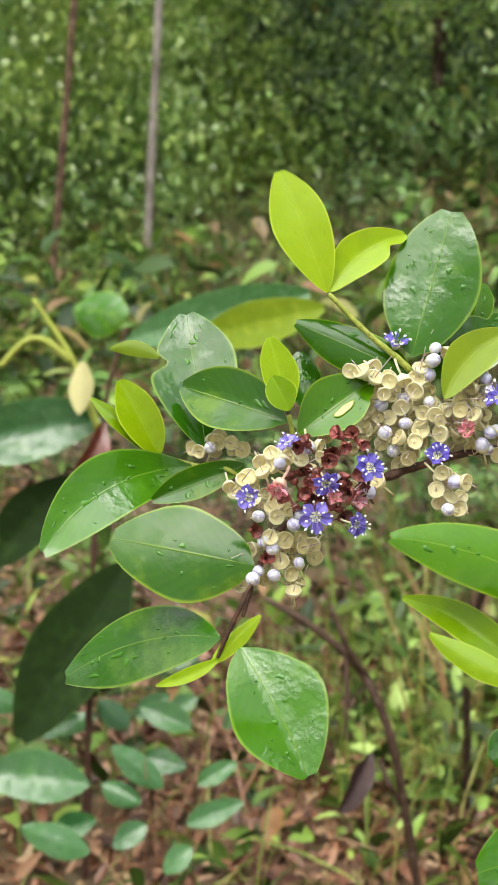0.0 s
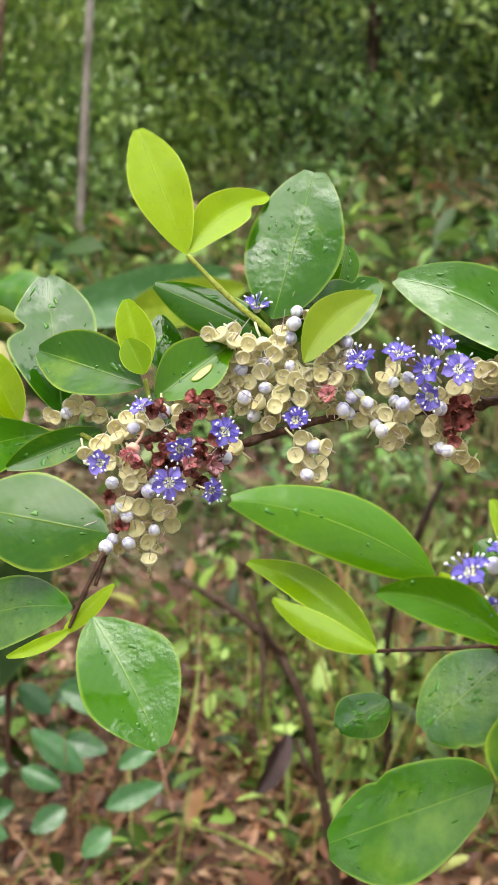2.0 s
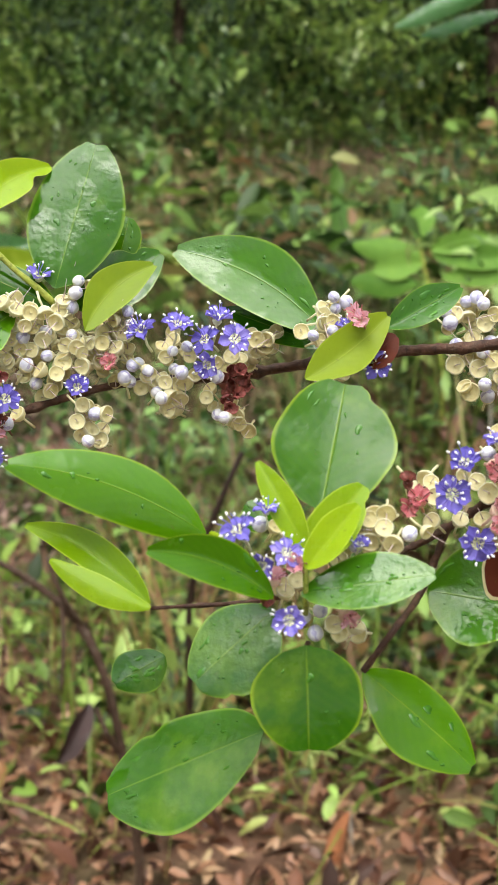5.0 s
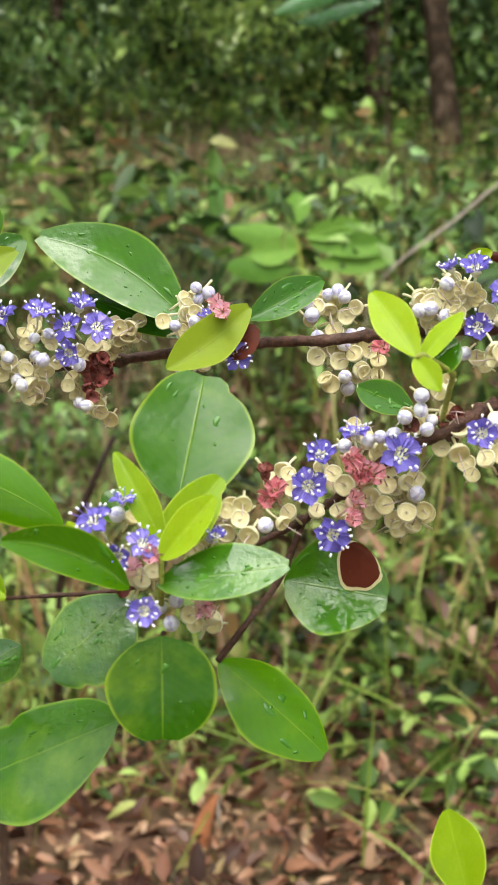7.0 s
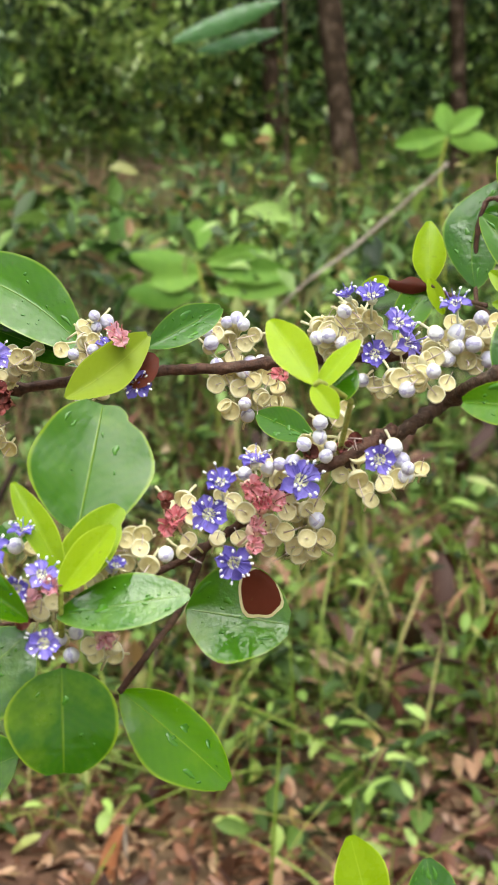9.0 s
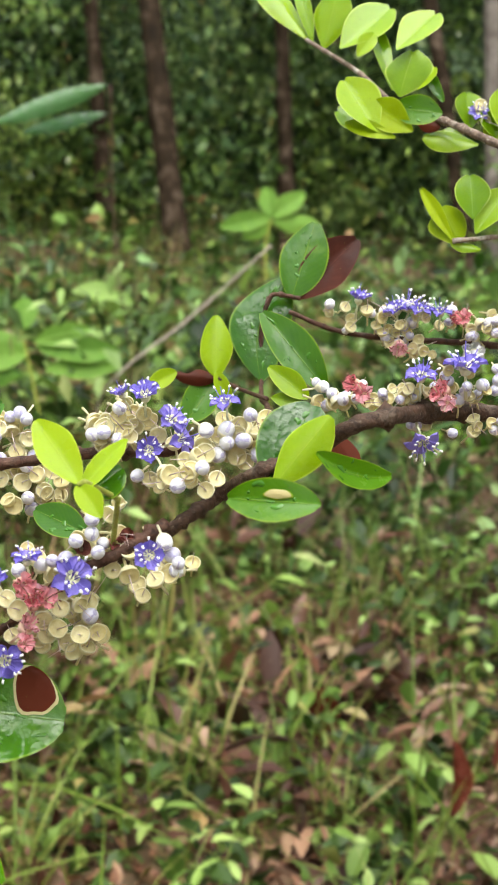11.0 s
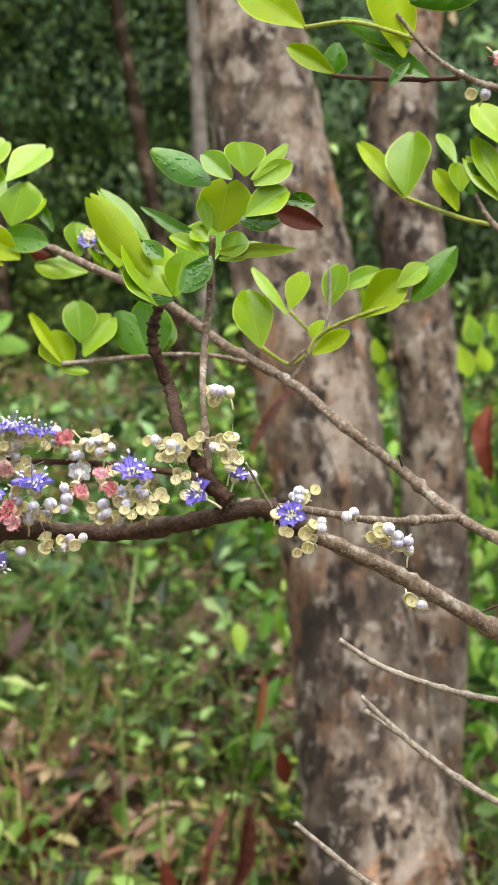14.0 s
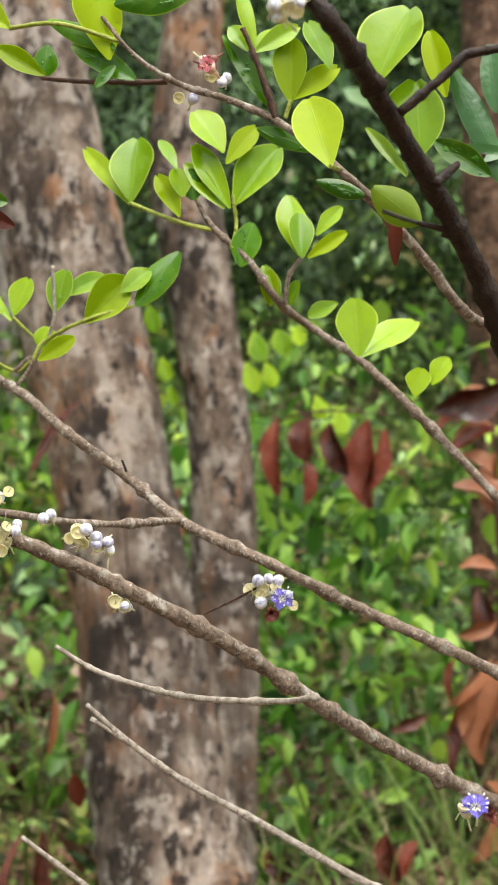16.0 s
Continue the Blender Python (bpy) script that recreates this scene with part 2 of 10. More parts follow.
LEAF_LABEL = {
    "mature": "glossy dark green leaf with a pale rim", "wet": "dark green leaf wet with rain",
    "young": "fresh yellow-green young leaf", "under": "olive underside of a folded leaf",
    "brown": "withered dark brown leaf part", "fresh": "bright fresh green leaf", "red": "dead dark red-brown hanging leaf",
    "lime": "bright lime-green glossy young leaf", "olive": "young leaf showing its dull yellow-green underside", "shade_tone": "large green leaf, darkened in colour for shade", "sage": "bluish green seedling leaf", "dusk": "dead dull purple-brown leaf", "rust": "dead rust-orange leaf", "pale": "pale rolled young leaf",
}


def leaf(parent, base, tip, normal, width, kind, a=1.0, b=0.75, arc=0.0, fold=0.0, mark=None, bite=None, cleft=0.0):
    """A blade from base to tip that faces normal; cleft: depth of a heart-shaped tip; a moves its widest place, b rounds it, arc bows it sideways, fold keels it; bite: place along, side, depth and breadth of a nibbled notch."""
    base, tip, n = Vector(base), Vector(tip), Vector(normal)
    axis = tip - base
    long = axis.length
    axis.normalize()
    n = (n - axis * n.dot(axis)).normalized()
    side = n.cross(axis)
    rnd = random.Random(round(base.x * 1e4) * 31 + round(base.z * 1e4))
    sag, wave, phase, twist = rnd.uniform(0.0, 0.10), rnd.uniform(0.015, 0.05), rnd.uniform(0, 6.28), rnd.uniform(-0.3, 0.3)
    fold = fold or (rnd.choice((rnd.uniform(0.18, 0.45), rnd.uniform(0.18, 0.45), rnd.uniform(-0.4, -0.2))) if kind in ("young", "lime", "olive") else rnd.choice((rnd.uniform(0.15, 0.38), rnd.uniform(-0.36, -0.12))))
    curve = 1.0 if fold > 0 else 1.7
    notch = 0.0 if kind == "young" else 0.012
    if kind in ("lime", "olive"):
        notch = cleft or rnd.choice((0.01, 0.03, 0.06))
        a = 1.28 if a == 1.0 else a
        turn = rnd.uniform(0.1, 0.55) * (1 if side.z > 0 else -1) if kind == "lime" else rnd.uniform(-0.2, 0.2)
        n = n * math.cos(turn) + side * math.sin(turn)
        side = n.cross(axis)
        width /= math.cos(turn) ** 0.8
    shut = 1.0
    if kind in ("red", "rust", "dusk"):
        fold, sag, wave, shut = 0.6, sag + 0.12, 0.14, 0.75
        n = (n * math.cos(0.7) + side * math.sin(rnd.choice((-0.7, 0.7)))).normalized()
        side = n.cross(axis)
    rows, cols = (30 if bite else 16), 8

    def at(s, c):
        prof = max(math.sin(math.pi * (0.97 * min(max(s, 0), 1)) ** a), 0.0) ** b
        h = width / 2 * prof + 0.0005 * (1 - s)
        if bite and c * bite[1] > 0:
            h *= 1 - bite[2] * math.exp(-((s - bite[0]) / bite[3]) ** 2)
        e = 1 + wave * math.sin(9 * s + phase + (2 if c > 0 else 0)) * abs(c)
        lift = fold * abs(c) ** curve * h + 0.03 * c * c * h - sag * long * (s * s) + twist * c * h * (s - 0.4)
        lift += wave * 0.35 * h * math.sin(14 * s + phase) * c * c
        off = c * h * e * shut - arc * long * 4 * s * (1 - s)
        return base + axis * (s * long * (1 - notch * (1 - abs(c)) ** 1.5 * s ** 7)) + side * off + n * lift

    verts, uvs, faces = [], [], []
    for i in range(rows + 1):
        for j in range(cols + 1):
            s, c = i / rows, 2 * j / cols - 1
            verts.append(at(s, c) - base)
            uvs.append((s, j / cols))
    count = len(verts)
    for i in range(rows + 1):
        for j in range(cols + 1):
            s, c = i / rows, 2 * j / cols - 1
            verts.append(at(s, c) - base - n * (0.00035 if 0 < j < cols else 0.00008))
            uvs.append((s, j / cols))

    def under(i, j):
        return count + i * (cols + 1) + j

    for i in range(rows):
        for j in range(cols):
            q = i * (cols + 1) + j
            faces.append((q, q + 1, q + cols + 2, q + cols + 1))
            faces.append((under(i, j), under(i + 1, j), under(i + 1, j + 1), under(i, j + 1)))
    index = [0] * len(faces)
    mats = [kind]
    if mark:
        mats.append(mark[0])
        mats.append("pale" if mark[0] == "brown" else "under")
        first, k = len(verts), 24
        s0, c0, rad = mark[1], mark[2], mark[3]
        for ring in range(4):
            for q in range(k):
                ang = 2 * math.pi * q / k
                rr = rad * ((0, 0.5, 0.88, 1.0) if mark[0] == "brown" else (0, 0.42, 0.84, 0.96))[ring] * (1 + 0.12 * math.sin(2 * ang + 1) + 0.05 * math.sin(5 * ang))
                s, c = s0 + rr * math.cos(ang), c0 + rr * math.sin(ang) * long / max(width, 0.001) * mark[4]
                verts.append(at(min(s, 0.98), max(min(c, 0.97), -0.97)) - base + n * (0.0006 - 0.0001 * ring))
                uvs.append((0.3, 0.25))
        for ring in range(3):
            for q in range(k):
                p, r = first + ring * k + q, first + ring * k + (q + 1) % k
                faces.append((p, r, r + k, p + k))
                index.append(2 if ring == 2 else 1)
    if kind in ("wet", "mature"):
        mats.append("water")
        slot, sides = len(mats) - 1, 11
        for _ in range(16 if kind == "wet" else 7):
            s, c = rnd.uniform(0.12, 0.9), rnd.uniform(-0.75, 0.75)
            r = min(rnd.choice((0.2, 0.25, 0.3, 0.4, 0.5, 0.6, 0.9)), long * 40) / 1000
            stretch, p1, p2 = rnd.uniform(0.8, 2.2), rnd.uniform(0, 6), rnd.uniform(0, 6)
            first = len(verts)
            for ring, high in ((1.0, 0.00008), (0.72, 0.00022)):
                for q in range(sides):
                    ang = 2 * math.pi * q / sides
                    w = r * ring * (1 + 0.32 * math.sin(2 * ang + p1) + 0.2 * math.sin(3 * ang + p2))
                    ds, dc = w * stretch * math.cos(ang) / long, w * math.sin(ang) * 2 / max(width, 0.004)
                    verts.append(at(min(max(s + ds, 0.05), 0.95), min(max(c + dc, -0.9), 0.9)) - base + n * high)
            verts.append(at(s, c) - base + n * 0.00024)
            uvs += [(0.3, 0.25)] * (2 * sides + 1)
            for q in range(sides):
                q2 = (q + 1) % sides
                faces.append((first + q, first + q2, first + sides + q2, first + sides + q))
                faces.append((first + sides + q, first + sides + q2, first + 2 * sides))
                index += [slot, slot]
    me = mesh_of("leaf", verts, faces, mats, index, uvs)
    return link_mesh("leaf", me, parent, base, LEAF_LABEL[kind] + (", with a dead patch" if mark else ""))


def spline(nodes, per=6):
    """A smooth curve through (point, radius in mm)."""
    pts = [np.array((*p, r / 1000)) for p, r in nodes]
    dirs = []
    for i in range(len(pts)):
        d = pts[min(i + 1, len(pts) - 1)] - pts[max(i - 1, 0)]
        dirs.append(d / (np.linalg.norm(d[:3]) + 1e-9))
    out = []
    for p, q, u, v in zip(pts, pts[1:], dirs, dirs[1:]):
        long = np.linalg.norm((q - p)[:3])
        for k in range(per):
            t = k / per
            out.append((2 * t ** 3 - 3 * t * t + 1) * p + (t ** 3 - 2 * t * t + t) * long * u + (3 * t * t - 2 * t ** 3) * q + (t ** 3 - t * t) * long * v)
            out[-1][3] = p[3] + (q[3] - p[3]) * t
    out.append(pts[-1])
    return np.array(out)


def tube(path, sides=10, rough=0.12, knots=0.25, seed=0):
    """Verts and faces of a knobbly round stem along rows of x, y, z, radius."""
    rnd = np.random.RandomState(seed)
    verts, faces = [], []
    ref = np.array((0.3, 0.2, 0.93))
    for i, row in enumerate(path):
        d = path[min(i + 1, len(path) - 1)][:3] - path[max(i - 1, 0)][:3]
        d = d / (np.linalg.norm(d) + 1e-9)
        u = np.cross(d, ref)
        if np.linalg.norm(u) < 0.1:
            u = np.cross(d, (1, 0, 0))
        u /= np.linalg.norm(u)
        v = np.cross(d, u)
        knot = 1 + (knots * rnd.rand() if rnd.rand() < 0.14 else 0)
        for k in range(sides):
            ang = 2 * math.pi * k / sides
            r = row[3] * knot * (1 + rough * (rnd.rand() - 0.5) * 2)
            verts.append(row[:3] + r * (u * math.cos(ang) + v * math.sin(ang)))
    for i in range(len(path) - 1):
        for k in range(sides):
            k2 = (k + 1) % sides
            faces.append((i * sides + k, i * sides + k2, (i + 1) * sides + k2, (i + 1) * sides + k))
    faces.append(tuple(range(sides - 1, -1, -1)))
    last = (len(path) - 1) * sides
    faces.append(tuple(range(last, last + sides)))
    return verts, faces


def stem(parent, kind, nodes, name="twig", label="", rooted=False):
    """A stem through points with radii in mm; rooted: its first point is carried on down into the floor."""
    if rooted:
        (x, y, z), r = nodes[0]
        foot = rise(x, y) - 0.03
        if z > foot + 0.02:
            nodes = [((x, y, foot), r * 1.2), ((x, y, (z + foot) / 2), r * 1.1)] + nodes
    path = spline(nodes, 11)
    if kind in ("bark", "wood", "greytwig", "darkwood"):
        gone, due, rnd = 0.0, 0.012, random.Random(len(nodes))
        for i in range(1, len(path)):
            gone += float(np.linalg.norm(path[i, :3] - path[i - 1, :3]))
            if gone > due:
                path[i, 3] *= rnd.uniform(1.08, 1.26)
                due = gone + rnd.uniform(0.012, 0.03)
    at = np.array(nodes[0][0])
    path[:, :3] -= at
    verts, faces = tube(path, 12, 0.34 if kind == 'knobby' else 0.06 if kind == 'young_stem' else 0.10 if kind in ('bark', 'greytwig') else 0.16, 0.55 if kind != 'young_stem' else 0.2, int(abs(at[0]) * 1e4) % 9999)
    return link_mesh(name, mesh_of(name, verts, faces, [kind]), parent, at, label)


def lathe(profile, sides, verts, faces, index, mat):
    """Adds a turned form; profile: rows of radius and height."""
    first = len(verts)
    for r, z in profile:
        for k in range(sides):
            ang = 2 * math.pi * k / sides
            verts.append((r * math.cos(ang), r * math.sin(ang), z))
    for i in range(len(profile) - 1):
        for k in range(sides):
            p, q = first + i * sides + k, first + i * sides + (k + 1) % sides
            faces.append((p, q, q + sides, p + sides))
            index.append(mat)


def rod(a, b, r0, r1, verts, faces, index, mat, sides=5):
    v, f = tube(np.array([(*a, r0), (*((np.array(a) + np.array(b)) / 2 + (0.03, 0.02, 0)), (r0 + r1) / 2), (*b, r1)]), sides, 0, 0)
    first = len(verts)
    verts += [tuple(x) for x in v]
    faces += [tuple(first + i for i in face) for face in f]
    index += [mat] * len(f)


def cup_mesh(spike, depth):
    """A spent flower's shallow bowl of unit width with a wavy rim, open upwards, on a short stalk."""
    V, F, I = [], [], []
    lathe([(0.05, -0.50), (0.20, -0.46), (0.36, -0.32), (0.46, -0.12), (0.50, 0.02), (0.49, 0.07), (0.44, 0.06)], 16, V, F, I, 0)
    lathe([(0.44, 0.06), (0.40, 0.01), (0.34, -depth), (0.20, -depth - 0.05), (0.09, -depth - 0.03), (0.02, -depth + 0.01)], 16, V, F, I, 1)
    for i, v in enumerate(V):
        ang = math.atan2(v[1], v[0])
        w = 1 + (0.025 * math.sin(4 * ang + spike) + 0.02 * math.sin(7 * ang)) * (v[2] > -0.2)
        V[i] = (v[0] * w, v[1] * w, v[2] + 0.015 * math.sin(3 * ang + 2 * spike) * (v[2] > -0.05))
    rod((0, 0, -0.48), (0.05, 0, -1.5), 0.07, 0.08, V, F, I, 0)
    if spike:
        rod((0, 0, -0.1), (0.25 * math.sin(9 * spike), 0.2 * math.cos(7 * spike), 0.45 + 0.8 * spike), 0.038, 0.018, V, F, I, 2)
    return mesh_of("cup", V, F, ["cream", "bowl", "needle"], I)


def bud_mesh(stage):
    """A closed bud of unit width with a seam, in a cream cup."""
    V, F, I = [], [], []
    prof = [(0.5 * math.sin(t) * (1 + 0.03 * math.sin(3 * t)), 0.12 - 0.5 * math.cos(t) * (1.0 + 0.12 * stage)) for t in np.linspace(0.7, 3.12, 9)]
    lathe(prof, 14, V, F, I, 0)
    for i in range(len(F)):
        ring, k = divmod(i, 14)
        if (k in (2, 9) and ring > 2) or ring == len(prof) - 2:
            I[i] = 2
    for i, v in enumerate(V):
        ang = math.atan2(v[1], v[0])
        dent = 1 - 0.05 * max(0, math.cos(2 * ang + v[2] * 1.5)) ** 6
        V[i] = (v[0] * dent, v[1] * dent, v[2])
    lathe([(0.06, -0.52), (0.28, -0.42), (0.43, -0.2), (0.48, -0.06), (0.44, -0.03)], 12, V, F, I, 1)
    rod((0, 0, -0.5), (0.05, 0, -1.5), 0.08, 0.09, V, F, I, 1)
    return mesh_of("bud", V, F, ["white", "cream", "lilac"], I)


def petals(V, F, I, mat, count, open_, seed, wide=0.155, base=0):
    """Boat-shaped petals round the centre."""
    rnd = random.Random(seed)
    for k in range(count):
        ang = 2 * math.pi * k / count + rnd.uniform(-0.15, 0.15)
        tilt = open_ + rnd.uniform(-0.2, 0.2)
        first, n, m = len(V), 6, 4
        for i in range(n + 1):
            s = i / n
            w = wide * (0.35 + 0.65 * math.sin(math.pi * (0.05 + 0.90 * s) ** 1.5)) * (1 if s < 0.99 else 0.45)
            out, up = 0.10 + 0.42 * s * math.cos(tilt), 0.05 + 0.42 * s * math.sin(tilt) - 0.10 * s * s
            for j in range(m + 1):
                c = 2 * j / m - 1
                x, y, z = out - 0.04 * c * c, c * w, up + 0.10 * c * c
                V.append((x * math.cos(ang) - y * math.sin(ang), x * math.sin(ang) + y * math.cos(ang), z))
        for i in range(n):
            for j in range(m):
                q = first + i * (m + 1) + j
                F.append((q, q + 1, q + m + 2, q + m + 1))
                I.append(base if i < 1 else mat)


def flower_mesh(seed, open_, faded=False):
    """An open flower of unit width: oval petals, a small pale star, stamens with white tips and a thin style."""
    V, F, I = [], [], []
    rnd = random.Random(seed)
    petals(V, F, I, 0, 5 + seed % 2, open_, seed, 0.185, base=2)
    V[:] = [(x * 1.02, y * 1.02, z) for x, y, z in V]
    lathe([(0.03, -0.16), (0.10, -0.12), (0.15, -0.02), (0.13, 0.05), (0.02, 0.04)], 10, V, F, I, 2)
    count = 11
    for k in range(count):
        ang = 2 * math.pi * k / count + rnd.uniform(-0.22, 0.22)
        r, z = rnd.uniform(0.22, 0.47), rnd.uniform(0.20, 0.46)
        tip = Vector((r * math.cos(ang), r * math.sin(ang), z))
        rod((0.07 * math.cos(ang), 0.07 * math.sin(ang), 0.03), tip, 0.016, 0.012, V, F, I, 0, 4)
        out = Vector((math.cos(ang), math.sin(ang), 0.6)).normalized()
        rod(tip - out * 0.035, tip + out * 0.045, 0.030, 0.034, V, F, I, 1, 5)
    rod((0, 0, 0.02), (0.06, 0.04, 0.62), 0.018, 0.012, V, F, I, 0, 4)
    rod((0, 0, -0.17), (0.03, 0, -0.7), 0.035, 0.045, V, F, I, 2)
    return mesh_of("flower", V, F, ["faded" if faded else "petal", "anther", "centre"], I)


def pink_mesh(seed):
    """A withering flower: half shut crumpled petals, curled red stamens."""
    V, F, I = [], [], []
    rnd = random.Random(seed + 40)
    petals(V, F, I, 0, 5, 0.75, seed, 0.18)
    V[:] = [(x * 1.3 + 0.05 * math.sin(19 * y + seed), y * 1.3 + 0.05 * math.sin(17 * x), z * 1.3 + 0.05 * math.sin(23 * x + 11 * y)) for x, y, z in V]
    lathe([(0.05, -0.4), (0.26, -0.3), (0.36, -0.02), (0.30, 0.05), (0.1, 0.02)], 10, V, F, I, 3)
    for k in range(7):
        ang = 0.9 * k + rnd.uniform(-0.3, 0.3)
        c, q = math.cos(ang), math.sin(ang)
        r, z = rnd.uniform(0.3, 0.55), rnd.uniform(0.35, 0.7)
        rod((0.1 * c, 0.1 * q, 0), (r * c, r * q, z), 0.025, 0.03, V, F, I, (0, 1, 0, 2)[k % 4], 4)
        rod((r * c, r * q, z), ((r + 0.12) * c, (r + 0.12) * q, z - 0.06), 0.035, 0.045, V, F, I, 1, 4)
    rod((0, 0, -0.4), (0.05, 0, -1.2), 0.07, 0.08, V, F, I, 3)
    return mesh_of("withered_flower", V, F, ["rose", "rust_flower", "cream", "blush"], I)


def dried_mesh(seed):
    V, F, I = [], [], []
    petals(V, F, I, 0, 5, 0.9, seed, 0.22)
    V[:] = [(x * 1.35, y * 1.35, z * 1.35) for x, y, z in V]
    lathe([(0.05, -0.4), (0.24, -0.3), (0.3, 0.0), (0.2, 0.1)], 8, V, F, I, 0)
    rod((0, 0, -0.4), (0.05, 0, -1.1), 0.07, 0.07, V, F, I, 0)
    return mesh_of("dried_flower", V, F, ["rust_flower"], I)


CUPS = [cup_mesh(0.4, 0.02), cup_mesh(1, 0.05), cup_mesh(1.6, 0.04), cup_mesh(0.7, 0.0), cup_mesh(1.3, 0.10), cup_mesh(0, 0.03)]
BUDS = [bud_mesh(0), bud_mesh(1), bud_mesh(0.5)]
FLOWERS = [flower_mesh(i, o) for i, o in enumerate((0.15, 0.4, 0.6, 0.3, 0.75))]
PALE_FLOWERS = [flower_mesh(9, 0.2, True)]
PINKS = [pink_mesh(i) for i in range(4)]
DRIED = [dried_mesh(i) for i in range(3)]
CHANCE = random.Random(7)


def sprout(parent, at, view, size, name, meshes, tilt, label):
    """One bud, cup or flower of size mm that looks roughly along view, leaning up to tilt."""
    z = Vector(view) + Vector((CHANCE.uniform(-tilt, tilt), CHANCE.uniform(-tilt, tilt), CHANCE.uniform(-tilt, tilt) + 0.12))
    q = z.normalized().to_track_quat("Z", "Y").to_matrix().to_4x4() @ Matrix.Rotation(CHANCE.uniform(0, 6.28), 4, "Z")
    s = size / 1000 * CHANCE.uniform(0.84, 1.1)
    ob = link_mesh(name, CHANCE.choice(meshes), parent, at, label)
    ob.matrix_basis = Matrix.Translation(ob.location) @ q @ Matrix.Diagonal((s, s, s, 1))
    return ob


def cup(parent, at, view, size):
    full = Vector(at).x < 0.19
    if CHANCE.random() < (0.45 if full else 0.06):
        back = Vector(at) - Vector(view) * 0.0035 + Vector((CHANCE.uniform(-1, 1), 0, CHANCE.uniform(-1, 1))) * 0.0028
        sprout(parent, back, view, size, "flower_cup", CUPS, 0.9, "cream-yellow bowl of a spent flower")
    return sprout(parent, at, view, size * (1.06 if full else 0.94), "flower_cup", CUPS, 0.75, "cream-yellow bowl of a spent flower")


def bud(parent, at, view, size):
    return sprout(parent, at, view, size * 0.84, "bud", BUDS, 0.8, "white-lilac closed flower bud")


def flower(parent, at, view, size):
    return sprout(parent, Vector(at) + Vector(view) * 0.001, view, size * 1.09, "flower", FLOWERS, 0.16, "violet-blue flower with white-tipped stamens")


def pale_flower(parent, at, view, size):
    return sprout(parent, at, view, size, "flower", PALE_FLOWERS, 0.1, "faded lilac-white flower with a yellow-green centre")


def pink(parent, at, view, size):
    return sprout(parent, Vector(at) + Vector(view) * 0.006, view, size * 1.2, "withered_flower", PINKS, 0.8, "rose-red withering flower")


def dried(parent, at, view, size):
    return sprout(parent, at, view, size, "dried_flower", DRIED, 0.9, "rust-brown dried flower")


# ---- the slope ----
def rise(x, y):
    """Height of the forest floor, which climbs away from the path."""
    h = 0.34 * x + 0.94 * y
    base = 0.29 + (0.19 * h if h > 0 else 0.06 * h)
    if h > 16:
        base = 0.29 + 0.19 * 16 + 0.05 * (h - 16)
    return base + 0.06 * noise.noise((x * 0.9, y * 0.9, 0)) + 0.025 * noise.noise((x * 3.1, y * 3.1, 4))


m, N, K, b = material("soil", 0.85)
col = ramp(N, K, noise_at(N, K, 9, 8), [(0.25, (0.025, 0.012, 0.008)), (0.45, (0.11, 0.05, 0.03)), (0.6, (0.20, 0.105, 0.065)), (0.75, (0.08, 0.08, 0.025))])
moss = ramp(N, K, noise_at(N, K, 1.3, 5), [(0.45, (0, 0, 0)), (0.62, (1, 1, 1))])
K.new(mix(N, K, math_node(N, K, "MULTIPLY", moss, 0.6), col, (0.05, 0.09, 0.02)), b.inputs["Base Color"])
bump(N, K, b, noise_at(N, K, 40, 6), 0.8, 0.02)


def island_material(name, stops, rough, glow=0.25, coat=0.0, spec=0.32):
    """For many small blades in one mesh: each takes its own tone."""
    m, N, K, b = material(name, rough, coat=coat, spec=spec)
    g = N.new("ShaderNodeNewGeometry")
    col = ramp(N, K, g.outputs["Random Per Island"], stops)
    col = mix(N, K, math_node(N, K, "MULTIPLY", noise_at(N, K, 60, 3), 0.25), col, stops[0][1])
    kin = ramp(N, K, noise_at(N, K, 1.3, 4), [(0.42, (0, 0, 0)), (0.6, (1, 1, 1))])
    col = mix(N, K, math_node(N, K, "MULTIPLY", kin, 0.22), col, stops[1][1])
    drift = ramp(N, K, noise_at(N, K, 0.8, 3), [(0.34, (0.80, 0.96, 1.35)), (0.48, (1, 1, 1)), (0.62, (1.16, 1.05, 0.78))])
    col = mix(N, K, 0.8, col, drift, "MULTIPLY")
    K.new(col, b.inputs["Base Color"])
    thin = N.new("ShaderNodeBsdfTranslucent")
    K.new(col, thin.inputs["Color"])
    both = N.new("ShaderNodeMixShader")
    both.inputs[0].default_value = glow
    K.new(b.outputs[0], both.inputs[1])
    K.new(thin.outputs[0], both.inputs[2])
    K.new(both.outputs[0], N["Material Output"].inputs["Surface"])


island_material("litter", [(0.0, (0.05, 0.026, 0.019)), (0.3, (0.16, 0.074, 0.050)), (0.6, (0.29, 0.15, 0.105)), (0.9, (0.44, 0.31, 0.235)), (1.0, (0.16, 0.17, 0.05))], 0.45, 0.1, 0.15)
island_material("dark_litter", [(0.0, (0.02, 0.009, 0.007)), (0.5, (0.07, 0.028, 0.02)), (0.8, (0.17, 0.075, 0.05)), (1.0, (0.36, 0.21, 0.15))], 0.6, 0.1)
island_material("grass", [(0.0, (0.05, 0.08, 0.015)), (0.45, (0.16, 0.26, 0.045)), (0.75, (0.29, 0.38, 0.10)), (1.0, (0.42, 0.33, 0.18))], 0.45, 0.36)
